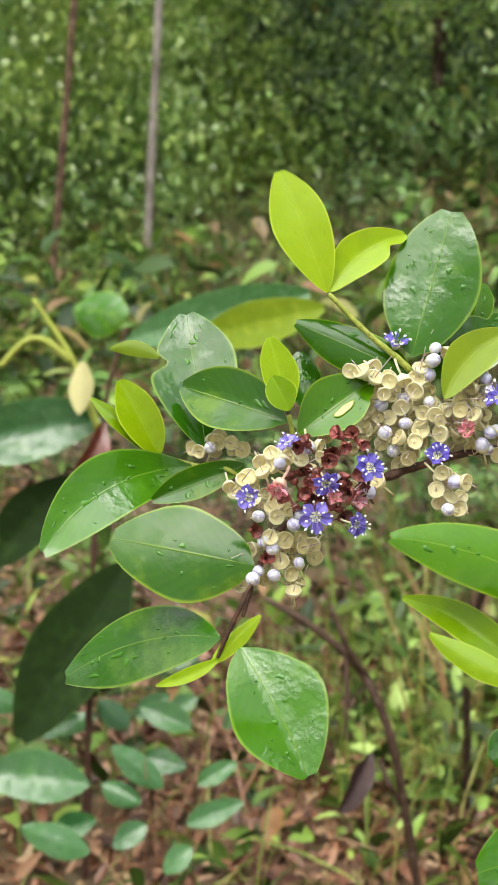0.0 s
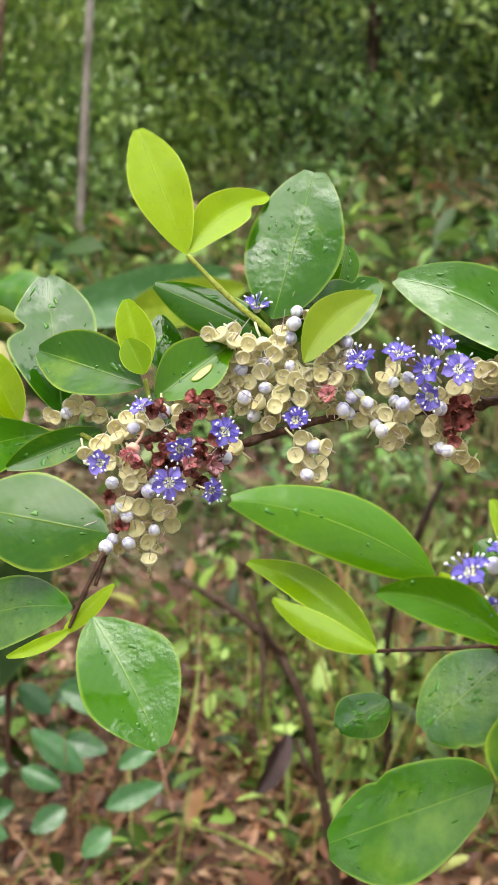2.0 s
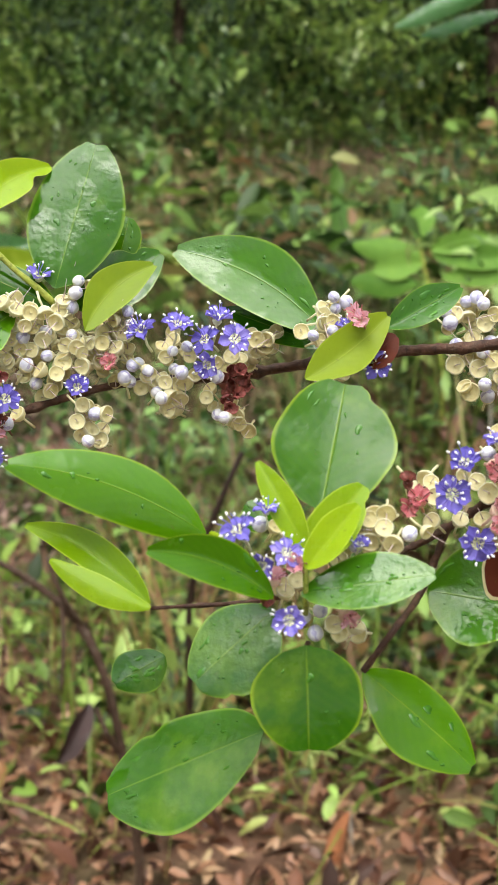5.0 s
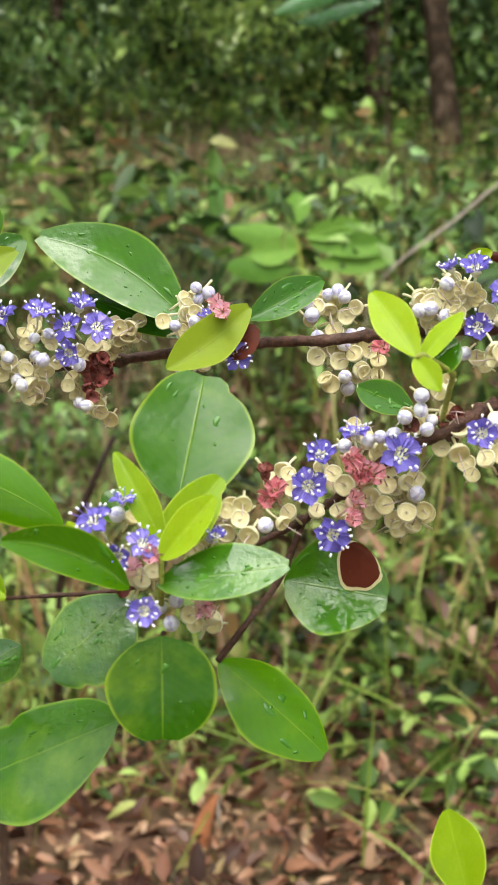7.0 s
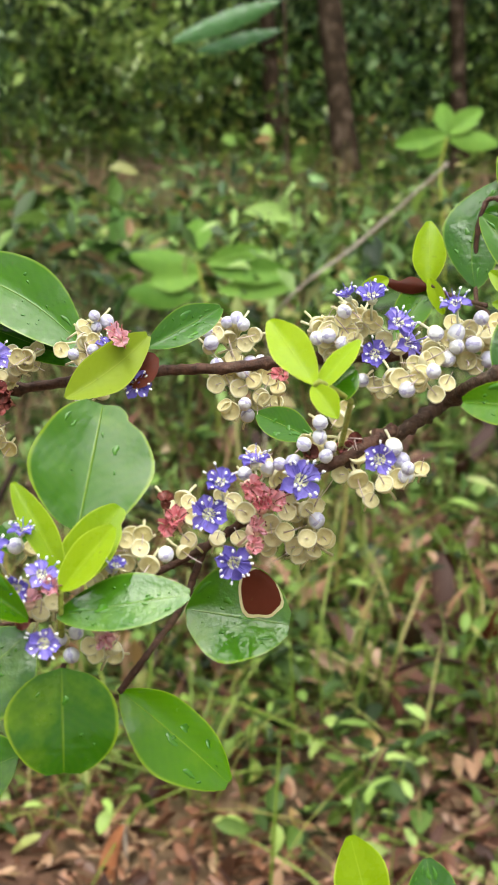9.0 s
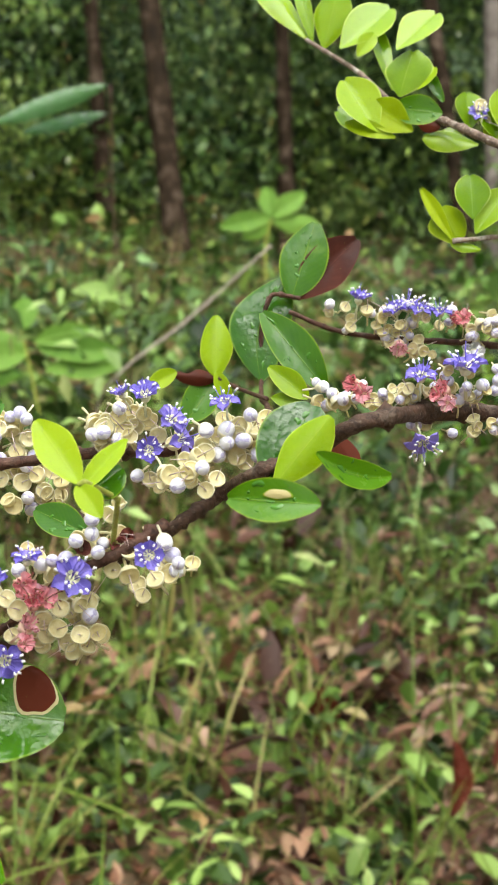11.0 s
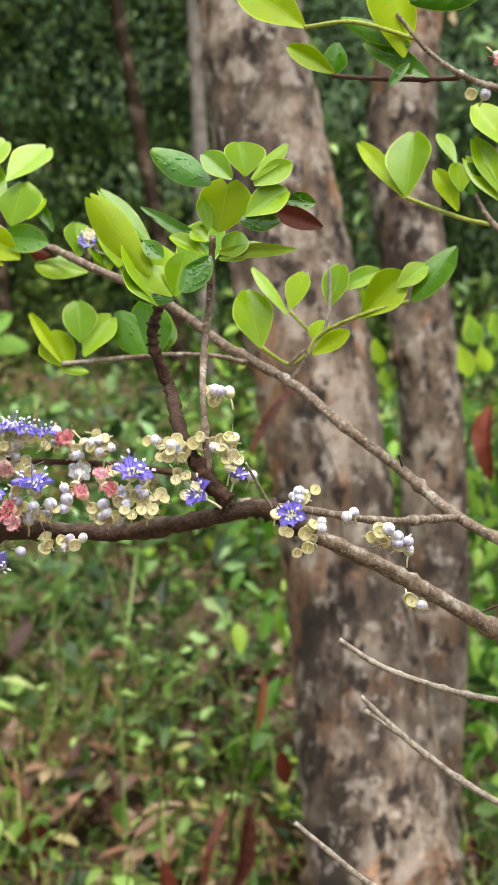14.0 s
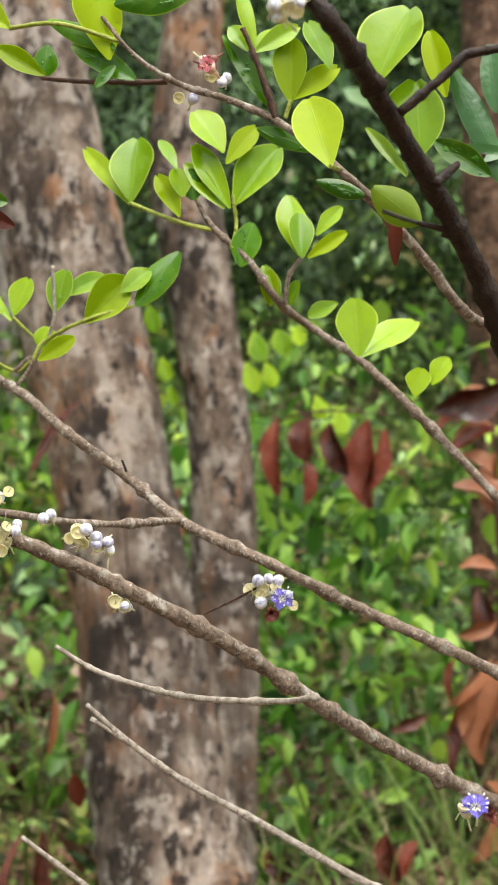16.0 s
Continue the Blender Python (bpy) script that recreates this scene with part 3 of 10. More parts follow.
island_material("low_leaves", [(0.0, (0.008, 0.020, 0.005)), (0.4, (0.050, 0.105, 0.020)), (0.7, (0.160, 0.295, 0.055)), (0.88, (0.330, 0.500, 0.120)), (0.94, (0.34, 0.24, 0.12)), (1.0, (0.30, 0.15, 0.08))], 0.42, 0.26)
island_material("bush_leaves", [(0.0, (0.013, 0.030, 0.007)), (0.4, (0.063, 0.125, 0.027)), (0.75, (0.144, 0.250, 0.050)), (0.90, (0.324, 0.460, 0.099)), (1.0, (0.28, 0.15, 0.08))], 0.45, 0.3)
island_material("far_leaves", [(0.0, (0.036, 0.065, 0.023)), (0.5, (0.135, 0.235, 0.077)), (0.8, (0.288, 0.430, 0.144)), (1.0, (0.594, 0.720, 0.306))], 0.45, 0.40)

island_material("straw", [(0.0, (0.10, 0.05, 0.03)), (0.4, (0.24, 0.14, 0.08)), (0.75, (0.30, 0.30, 0.10)), (1.0, (0.36, 0.24, 0.14))], 0.5, 0.35)
island_material("dull_straw", [(0.0, (0.035, 0.030, 0.014)), (0.4, (0.10, 0.095, 0.035)), (0.7, (0.17, 0.20, 0.06)), (1.0, (0.27, 0.21, 0.11))], 0.5, 0.3)
island_material("sapling_leaves", [(0.0, (0.015, 0.05, 0.008)), (0.5, (0.12, 0.28, 0.02)), (1.0, (0.50, 0.68, 0.08))], 0.4, 0.34, 0.15)

# forest floor, one sheet to the horizon
xs = np.concatenate([np.linspace(-400, -14, 14), np.linspace(-12, 18, 151), np.linspace(22, 400, 14)])
ys = np.concatenate([np.linspace(-400, -8, 12), np.linspace(-6, 20, 131), np.linspace(24, 400, 14)])
GV = [(x, y, rise(x, y)) for y in ys for x in xs]
GF = [(j * len(xs) + i, j * len(xs) + i + 1, (j + 1) * len(xs) + i + 1, (j + 1) * len(xs) + i) for j in range(len(ys) - 1) for i in range(len(xs) - 1)]
ground = tagged(link_mesh("ground", mesh_of("ground", GV, GF, ["soil"]), None), "brown forest floor with leaf litter on a slope", "ground", kind="structure")

SEED = np.random.RandomState(11)


OUTLINES = {"fine": [(0.0, 0.06), (0.22, 0.8), (0.5, 1.0), (0.78, 0.7), (1.0, 0.04)],
            "plain": [(0.0, 0.10), (0.30, 0.95), (0.70, 0.80), (1.0, 0.06)],
            "far": [(0.0, 0.15), (0.45, 1.0), (1.0, 0.10)]}


def blades(name, mat, count, place, size, slim, lean, bend=0.25, curl=0.0, outline="far"):
    """A mesh of very many leaf blades. place(): a point; size: range of lengths; lean: how far they tip from level (0) to upright (1)."""
    P = np.array([place() for _ in range(count)])
    L = SEED.uniform(*size, count)
    yaw = SEED.uniform(0, 2 * np.pi, count)
    up = SEED.normal(0, 1, count) * 0.55 + lean
    roll = SEED.normal(0, 0.5, count)
    d = np.stack([np.cos(yaw) * np.cos(up), np.sin(yaw) * np.cos(up), np.sin(up)], 1)
    s = np.stack([-np.sin(yaw), np.cos(yaw), 0 * yaw], 1)
    n = np.cross(d, s)
    s = s * np.cos(roll)[:, None] + n * np.sin(roll)[:, None]
    n = np.cross(d, s)
    W = L * slim * SEED.uniform(0.7, 1.25, count)
    if outline == "speck":
        mid, tip = P + d * (0.5 * L)[:, None], P + d * L[:, None] - n * (bend * L)[:, None]
        verts = np.stack([P, mid - s * (W / 2)[:, None], tip, mid + s * (W / 2)[:, None]], 1).reshape(-1, 3)
        return quads(name, mat, verts, np.arange(4 * count).reshape(-1, 4))
    rows = OUTLINES[outline]
    verts = []
    for t, w in rows:
        c = P + d * (L * t)[:, None] + n * (-(bend * L) * t * t + curl * L * t)[:, None]
        verts.append(c - s * (W * w / 2)[:, None] + n * (0.18 * W * w)[:, None])
        verts.append(c - n * (0.05 * W * w)[:, None])
        verts.append(c + s * (W * w / 2)[:, None] + n * (0.18 * W * w)[:, None])
    verts = np.stack(verts, 1).reshape(-1, 3)
    k = len(rows) * 3
    one = []
    for i in range(len(rows) - 1):
        for j in range(2):
            q = i * 3 + j
            one.append((q, q + 1, q + 4, q + 3))
    faces = (np.array(one)[None] + (np.arange(count) * k)[:, None, None]).reshape(-1, 4)
    return quads(name, mat, verts, faces)


def quads(name, mat, verts, faces):
    me = bpy.data.meshes.new(name)
    me.vertices.add(len(verts))
    me.vertices.foreach_set("co", verts.astype(np.float32).ravel())
    me.loops.add(faces.size)
    me.loops.foreach_set("vertex_index", faces.astype(np.int32).ravel())
    me.polygons.add(len(faces))
    me.polygons.foreach_set("loop_start", np.arange(0, faces.size, 4, dtype=np.int32))
    me.polygons.foreach_set("use_smooth", np.ones(len(faces), dtype=bool))
    me.materials.append(MATS[mat])
    me.update(calc_edges=True)
    return me


def scatter(name, mat, count, place, size, slim, lean, label, category, bend=0.25, curl=0.0):
    outline = "fine" if category in ("grass", "sapling") or name == "leafy_plants" else "plain" if category in ("leaf litter", "undergrowth", "dry stalks") else "speck" if category == "forest" else "far"
    return tagged(link_mesh(name, blades(name, mat, count, place, size, slim, lean, bend, curl, outline), None), label, category, kind="stuff")


def polar(near, far, low=-20, high=68, power=1.0):
    """A point of the floor seen from the path: distance and turn to the right of straight ahead."""
    d = near + (far - near) * SEED.rand() ** power
    az = math.radians(SEED.uniform(low, high))
    x, y = d * math.sin(az), d * math.cos(az)
    return x, y, rise(x, y)


def lifted(near, far, height, power=1.0, low=-22, high=70, clump=0.0):
    for _ in range(30):
        x, y, z = polar(near, far, low, high, power)
        if not clump or noise.noise((x * 0.8, y * 0.8, 9)) + 0.35 > SEED.rand() * clump:
            break
    return x, y, z + height * SEED.rand() ** 1.4


def greenness(x, y):
    """How thickly the floor is grown, 0 to 1: thin on the bare litter straight ahead, thick to the right and uphill."""
    d, az = math.hypot(x, y), math.degrees(math.atan2(x, y))
    side = min(max((az - 4) / 22, 0), 1)
    base = 0.30 + 0.03 * side + 0.33 * min(max((d - 2.6) / 2.5, 0), 1)
    return base + 0.95 * noise.noise((x * 2.3, y * 2.3, 7)) + 0.4 * noise.noise((x * 6, y * 6, 3))


def grown(near, far, height, power=1.0, low=-22, high=70):
    for _ in range(40):
        x, y, z = polar(near, far, low, high, power)
        if greenness(x, y) > SEED.rand():
            break
    return x, y, z + height * SEED.rand() ** 1.4


def thinned(place):
    """Leaves out most points on the grassy stretch of the slope straight ahead."""
    def pick():
        for _ in range(20):
            x, y, z = place()
            d, az = math.hypot(x, y), math.degrees(math.atan2(x, y))
            if not (3.2 < d < 9.5 and -3 < az < 23) or SEED.rand() < 0.42:
                break
        return x, y, z
    return pick


CROWNS = np.random.RandomState(23)


def tufted(near, far, height, low, high, count, spread):
    """Leaves gathered in loose clumps, with dark gaps between them."""
    middles = []
    for _ in range(count):
        d, az = CROWNS.uniform(near, far), math.radians(CROWNS.uniform(low, high))
        x, y = d * math.sin(az), d * math.cos(az)
        middles.append((x, y, rise(x, y) + height * CROWNS.rand() ** 1.2, spread * CROWNS.uniform(0.45, 1.3)))

    def place():
        x, y, z, r = middles[CROWNS.randint(count)]
        v = CROWNS.normal(0, 0.5, 3)
        return x + r * v[0], y + r * v[1], max(z + 0.6 * r * v[2], rise(x, y) + 0.02)
    return place


scatter("leaf_litter", "litter", 12000, lambda: (lambda p: (p[0], p[1], p[2] + 0.012))(polar(5.5, 11, power=1.2)), (0.02, 0.045), 0.42, 0.2, "brown fallen leaves far up the slope", "litter", 0.2)
scatter("leaf_litter", "litter", 40000, lambda: (lambda p: (p[0], p[1], p[2] + 0.012))(polar(1.1, 5.8, power=1.3)), (0.012, 0.038), 0.42, 0.2, "brown and rust fallen leaves covering the slope", "leaf litter", 0.2)
scatter("leaf_litter", "dark_litter", 7500, lambda: (lambda p: (p[0], p[1], p[2] + 0.02))(polar(1.2, 6, power=1.3)), (0.022, 0.05), 0.45, 0.35, "curled dark brown dead leaves on the slope", "leaf litter", 0.3)
scatter("grass", "grass", 10000, lambda: grown(1.4, 9, 0.01, 1.1), (0.05, 0.20), 0.02, 1.15, "thin green and straw grass blades among the litter", "grass", 0.5)
scatter("seedling_leaves", "low_leaves", 9000, lambda: grown(1.5, 5.5, 0.12, 0.95), (0.02, 0.065), 0.5, 0.25, "glossy green seedling leaves close to the floor", "undergrowth", 0.3)
scatter("undergrowth", "low_leaves", 24000, thinned(lambda: (lambda p: (p[0], p[1], rise(p[0], p[1]) + (p[2] - rise(p[0], p[1])) * (0.5 if math.hypot(p[0], p[1]) < 5 else 0.16)))(lifted(3.0, 11, 1.0, 0.9, clump=1.7))), (0.03, 0.09), 0.42, 0.25, "dense green low undergrowth on the slope", "undergrowth", 0.35)
scatter("tall_grass", "dull_straw", 4200, lambda: lifted(3.2, 9.0, 0.03, 0.9, -4, 25, clump=1.4), (0.16, 0.46), 0.013, 1.2, "dull olive and straw grass on the slope", "grass", 0.4)
scatter("dry_stalks", "litter", 420, lambda: lifted(1.5, 3.4, 0.02, 1.0, -8, 24, clump=2.6), (0.08, 0.26), 0.014, 1.35, "brown dry stalks standing in the litter", "dry stalks", 0.15)
scatter("grass_tufts", "grass", 1300, lambda: lifted(1.6, 4.2, 0.02, 1.0, 12, 70, clump=3.4), (0.14, 0.42), 0.014, 1.2, "tufts of long yellow-green grass on the slope", "grass", 0.5)
# Leaf colours raised to carry the stronger light of the clearing.
island_material("lit_leaves", [(0.0, (0.090, 0.170, 0.036)), (0.4, (0.270, 0.430, 0.099)), (0.8, (0.450, 0.620, 0.180)), (1.0, (0.612, 0.740, 0.342))], 0.3, 0.40, 0.5, 0.7)
scatter("leafy_plants", "low_leaves", 2200, tufted(1.9, 3.6, 0.10, -18, 66, 170, 0.15), (0.026, 0.062), 0.5, 0.1, "small wet green plants amid the litter", "undergrowth", 0.3)
island_material("light_low", [(0.0, (0.008, 0.020, 0.005)), (0.48, (0.070, 0.140, 0.033)), (0.72, (0.285, 0.465, 0.120)), (0.9, (0.430, 0.610, 0.220)), (1.0, (0.36, 0.20, 0.11))], 0.38, 0.26)
scatter("leafy_plants", "light_low", 2300, tufted(1.7, 3.4, 0.12, 2, 52, 130, 0.14), (0.024, 0.054), 0.5, 0.1, "glossy light green plants amid the litter", "undergrowth", 0.3)
scatter("leafy_plants", "light_low", 800, tufted(1.55, 2.4, 0.05, 0, 34, 70, 0.08), (0.02, 0.045), 0.5, 0.15, "small light green seedlings in the litter", "undergrowth", 0.3)
scatter("leaf_litter", "litter", 800, tufted(1.9, 3.4, 0.05, 8, 46, 44, 0.14), (0.035, 0.085), 0.4, 0.3, "heaps of pale brown dead leaves amid the plants", "leaf litter", 0.3)
scatter("leaf_litter", "dark_litter", 420, tufted(1.9, 3.2, 0.10, 8, 46, 26, 0.12), (0.04, 0.10), 0.36, 0.5, "heaps of curled purple-brown dead leaves", "leaf litter", 0.35)
scatter("leafy_plants", "light_low", 560, tufted(1.75, 2.5, 0.05, 0, 26, 64, 0.08), (0.022, 0.048), 0.45, 0.2, "small green seedlings on the bare litter", "undergrowth", 0.3)
scatter("grass_tufts", "grass", 1100, tufted(1.5, 2.9, 0.0, 1, 36, 84, 0.06), (0.08, 0.24), 0.022, 1.2, "tufts of bright green grass in the litter", "grass", 0.45)
scatter("leafy_plants", "low_leaves", 2600, tufted(3.2, 7.5, 0.42, -20, 66, 240, 0.26), (0.07, 0.15), 0.46, 0.0, "broad-leaved green plants on the slope", "undergrowth", 0.3)
scatter("tree_foliage", "lit_leaves", 50000, tufted(6.8, 8.8, 3.6, -22, -4, 140, 0.45), (0.022, 0.072), 0.54, -0.8, "yellow-green leaves, the clearing's light put into their colour", "forest", 0.35)
scatter("tall_grass", "straw", 3000, lambda: lifted(3.0, 9, 0.05, 0.8, clump=1.6), (0.14, 0.48), 0.014, 1.25, "tall thin straw-green grass on the slope", "grass", 0.35)
scatter("bush_foliage", "bush_leaves", 11000, thinned(lambda: lifted(4.4, 8.6, 0.32, 0.9, clump=3.0)), (0.04, 0.12), 0.48, 0.1, "loose green bushes on the slope", "bushes", 0.35)
scatter("bush_foliage", "light_low", 3000, lambda: lifted(2.5, 5.0, 0.65, 0.9, 15, 56, clump=3.0), (0.025, 0.07), 0.45, -0.3, "leafy low bushes amid the grass", "bushes", 0.35)
scatter("bush_foliage", "light_low", 1500, tufted(2.7, 4.8, 1.7, 42, 64, 70, 0.22), (0.03, 0.075), 0.46, -0.4, "leafy saplings with dark gaps behind the trunks", "bushes", 0.35)
scatter("bush_foliage", "bush_leaves", 6000, lambda: lifted(8.4, 10.4, 0.9, 0.9, clump=5.0), (0.05, 0.13), 0.48, -0.2, "scattered bushes before the wood", "forest", 0.35)
scatter("bush_foliage", "bush_leaves", 30000, lambda: lifted(10.3, 15, 2.2, 0.9, clump=1.3), (0.04, 0.11), 0.48, -0.6, "leafy green bushes under the trees", "forest", 0.35)
# Darkened leaf tones: the wood's deep shade is put into the colour.
island_material("shade_leaves", [(0.0, (0.003, 0.007, 0.003)), (0.5, (0.018, 0.040, 0.012)), (0.85, (0.085, 0.160, 0.043)), (1.0, (0.230, 0.350, 0.100))], 0.5, 0.32, 0.0, 0.15)
scatter("forest_foliage", "shade_leaves", 84000, tufted(11.0, 18, 5.2, 24, 70, 420, 0.75), (0.043, 0.108), 0.54, -0.6, "forest foliage with deep shade put into its green", "forest", 0.35)
scatter("forest_foliage", "far_leaves", 32000, tufted(10.5, 13.5, 4.5, -22, 30, 150, 0.55), (0.036, 0.094), 0.54, -0.7, "clumps of green forest foliage behind the clearing", "forest", 0.35)
# Lighter leaf colours stand in for the stronger light on this side.
scatter("forest_foliage", "far_leaves", 32000, lambda: lifted(11.5, 18, 5.2, 0.8, -22, -3), (0.072, 0.187), 0.54, -0.85, "forest foliage in lighter greens for the better lit side", "forest", 0.35)
scatter("forest_foliage", "shade_leaves", 68000, tufted(11.5, 18, 5.2, -5, 32, 330, 0.75), (0.043, 0.108), 0.54, -0.85, "forest foliage behind the clearing, shade put into its green", "forest", 0.35)
scatter("tree_foliage", "lit_leaves", 48000, tufted(8.7, 10.0, 3.8, -22, 0, 120, 0.6), (0.036, 0.101), 0.54, -0.4, "tree leaves at the wood's edge, sunlight put into their green", "forest", 0.35)
scatter("tree_foliage", "lit_leaves", 4400, tufted(8.7, 10.6, 3.2, 2, 16, 26, 0.6), (0.036, 0.094), 0.54, -0.4, "tree leaves at the wood's edge, sunlight put into their green", "forest", 0.35)
scatter("seedling_leaves", "light_low", 1300, lambda: lifted(1.7, 4.2, 0.16, 1.0, 3, 24, clump=2.4), (0.02, 0.06), 0.45, 0.1, "light green seedling leaves amid the litter", "undergrowth", 0.3)
scatter("tall_grass", "straw", 700, lambda: lifted(1.7, 4.0, 0.03, 1.0, 4, 24, clump=2.0), (0.12, 0.36), 0.016, 1.2, "bent straw-coloured grass amid the litter", "grass", 0.4)
scatter("tree_foliage", "lit_leaves", 6000, lambda: lifted(10.6, 12.2, 4.5, 0.7, 3, 40, clump=2.4), (0.043, 0.115), 0.54, -0.8, "loose leaves at the wood's edge, lightened in colour as if lit", "forest", 0.35)
# Leaf cover added overhead to shade the wood below it.
scatter("canopy", "far_leaves", 9500, lambda: (lambda p: (p[0], p[1], p[2] + 4.6 + 3.5 * SEED.rand()))(polar(8, 19, -3, 75)), (0.2, 0.5), 0.5, 0.0, "high leaves added over the wood to shade it", "forest", 0.35)
# Unseen cover behind the camera, added to break up sky reflections.
scatter("canopy", "far_leaves", 900, lambda: (lambda p: (p[0], p[1], 6.0 + 3.0 * SEED.rand()))(polar(5, 11, 75, 322, 0.6)), (0.3, 0.65), 0.5, 0.0, "unseen leaves added overhead to screen the sky", "forest", 0.35)
# Unseen trees added to close the place and darken the leaves' reflections.
scatter("forest_behind", "far_leaves", 15000, lambda: lifted(7, 13, 10.0, 0.8, 75, 335), (0.25, 0.6), 0.5, 0.0, "unseen trees added behind the path to darken reflections", "forest", 0.35)


scatter("leaf_litter", "litter", 6000, lambda: (lambda p: (p[0], p[1], p[2] + 0.012))(polar(0.3, 6.5, 60, 345, 0.7)), (0.02, 0.06), 0.42, 0.15, "brown fallen leaves along the path", "leaf litter", 0.2)
scatter("undergrowth", "low_leaves", 5000, lambda: lifted(1.6, 7.5, 0.4, 0.8, 66, 340, clump=2.0), (0.03, 0.09), 0.42, 0.25, "green low undergrowth beside the path", "undergrowth", 0.35)
scatter("grass", "grass", 2500, lambda: lifted(0.9, 7, 0.01, 0.8, 66, 340, clump=1.5), (0.06, 0.22), 0.03, 1.15, "green grass beside the path", "grass", 0.5)


def bunch(x, y, z, r):
    """A point in a loose ball."""
    while True:
        v = SEED.uniform(-1, 1, 3)
        if v @ v < 1:
            return x + r * v[0], y + r * v[1], max(z + 1.1 * r * v[2], rise(x, y) + 0.02)


scatter("sapling_foliage", "sapling_leaves", 950, lambda: bunch(*((2.05, 1.55, 1.25) if SEED.rand() < 0.5 else (1.85, 1.75, 1.05)), 0.42), (0.035, 0.065), 0.5, -0.5, "bright yellow-green sapling leaves behind the trunks", "sapling", 0.3)
scatter("sapling_foliage", "sapling_leaves", 500, lambda: bunch(2.6, 3.1, 1.35, 0.5), (0.04, 0.07), 0.5, -0.3, "bright green sapling leaves in the clearing", "sapling", 0.3)

# far wooded hillside that closes the view
m, N, K, b = material("far_wood", 0.9)
K.new(ramp(N, K, noise_at(N, K, 2.2, 9), [(0.3, (0.02, 0.035, 0.015)), (0.5, (0.04, 0.075, 0.028)), (0.68, (0.09, 0.15, 0.055)), (0.85, (0.18, 0.25, 0.10))]), b.inputs["Base Color"])
BV, BF, cols, rows = [], [], 120, 26
for j in range(rows + 1):
    for i in range(cols + 1):
        az, h = math.radians(-50 + 150 * i / cols), 14.0 * j / rows
        d = 21 + 0.25 * h + 1.2 * noise.noise((i * 0.35, j * 0.5, 2)) + 0.5 * noise.noise((i * 1.1, j * 1.3, 5))
        BV.append((d * math.sin(az), d * math.cos(az), rise(d * math.sin(az), d * math.cos(az)) - 0.4 + h + (0.8 * noise.noise((i * 0.6, 3, 1)) if j == rows else 0)))
for j in range(rows):
    for i in range(cols):
        q = j * (cols + 1) + i
        BF.append((q, q + 1, q + cols + 2, q + cols + 1))
tagged(link_mesh("backdrop", mesh_of("backdrop", BV, BF, ["far_wood"]), None), "dark wooded hillside behind the trees", "hillside", kind="structure")

# ---- trees ----
def tall_noise(N, K, scale, detail, squash):
    n = N.new("ShaderNodeTexNoise")
    n.inputs["Scale"].default_value, n.inputs["Detail"].default_value, n.inputs["Roughness"].default_value = scale, detail, 0.65
    c, mp = N.new("ShaderNodeTexCoord"), N.new("ShaderNodeMapping")
    mp.inputs["Scale"].default_value = (1, 1, squash)
    K.new(c.outputs["Object"], mp.inputs["Vector"])
    K.new(mp.outputs[0], n.inputs["Vector"])
    return n.outputs["Fac"]


m, N, K, b = material("trunk_bark", 0.78, spec=0.25)
base_c = ramp(N, K, tall_noise(N, K, 15, 6, 0.7), [(0.37, (0.040, 0.029, 0.022)), (0.46, (0.125, 0.088, 0.066)), (0.53, (0.215, 0.158, 0.122)), (0.62, (0.37, 0.305, 0.255))])
rusty = ramp(N, K, tall_noise(N, K, 8, 5, 0.7), [(0.54, (0, 0, 0)), (0.60, (1, 1, 1))])
base_c = mix(N, K, math_node(N, K, "MULTIPLY", rusty, 0.62), base_c, (0.34, 0.165, 0.08))
pale = ramp(N, K, tall_noise(N, K, 20, 6, 0.9), [(0.55, (0, 0, 0)), (0.61, (1, 1, 1))])
base_c = mix(N, K, math_node(N, K, "MULTIPLY", pale, 0.6), base_c, (0.42, 0.355, 0.31))
shade = ramp(N, K, tall_noise(N, K, 6.0, 6, 0.36), [(0.42, (1, 1, 1)), (0.51, (0, 0, 0))])
base_c = mix(N, K, math_node(N, K, "MULTIPLY", shade, 0.62), base_c, (0.032, 0.023, 0.019))
streak = ramp(N, K, tall_noise(N, K, 26, 5, 0.22), [(0.36, (1, 1, 1)), (0.43, (0, 0, 0))])
base_c = mix(N, K, math_node(N, K, "MULTIPLY", streak, 0.75), base_c, (0.028, 0.019, 0.015))
fleck = ramp(N, K, tall_noise(N, K, 38, 5, 0.8), [(0.56, (0, 0, 0)), (0.61, (1, 1, 1))])
base_c = mix(N, K, math_node(N, K, "MULTIPLY", fleck, 0.5), base_c, (0.47, 0.41, 0.365))
pits = ramp(N, K, tall_noise(N, K, 46, 6, 0.6), [(0.39, (1, 1, 1)), (0.46, (0, 0, 0))])
K.new(mix(N, K, math_node(N, K, "MULTIPLY", pits, 0.95), base_c, (0.024, 0.017, 0.014)), b.inputs["Base Color"])
bump(N, K, b, math_node(N, K, "ADD", tall_noise(N, K, 34, 7, 0.4), math_node(N, K, "MULTIPLY", tall_noise(N, K, 9, 3, 0.4), 1.5)), 1.0, 0.02)
m, N, K, b = material("far_bark", 0.85, spec=0.15)
K.new(ramp(N, K, noise_at(N, K, 9, 6), [(0.3, (0.008, 0.005, 0.002)), (0.52, (0.028, 0.017, 0.009)), (0.7, (0.13, 0.095, 0.07))]), b.inputs["Base Color"])
m, N, K, b = material("brown_bark", 0.85, spec=0.2)
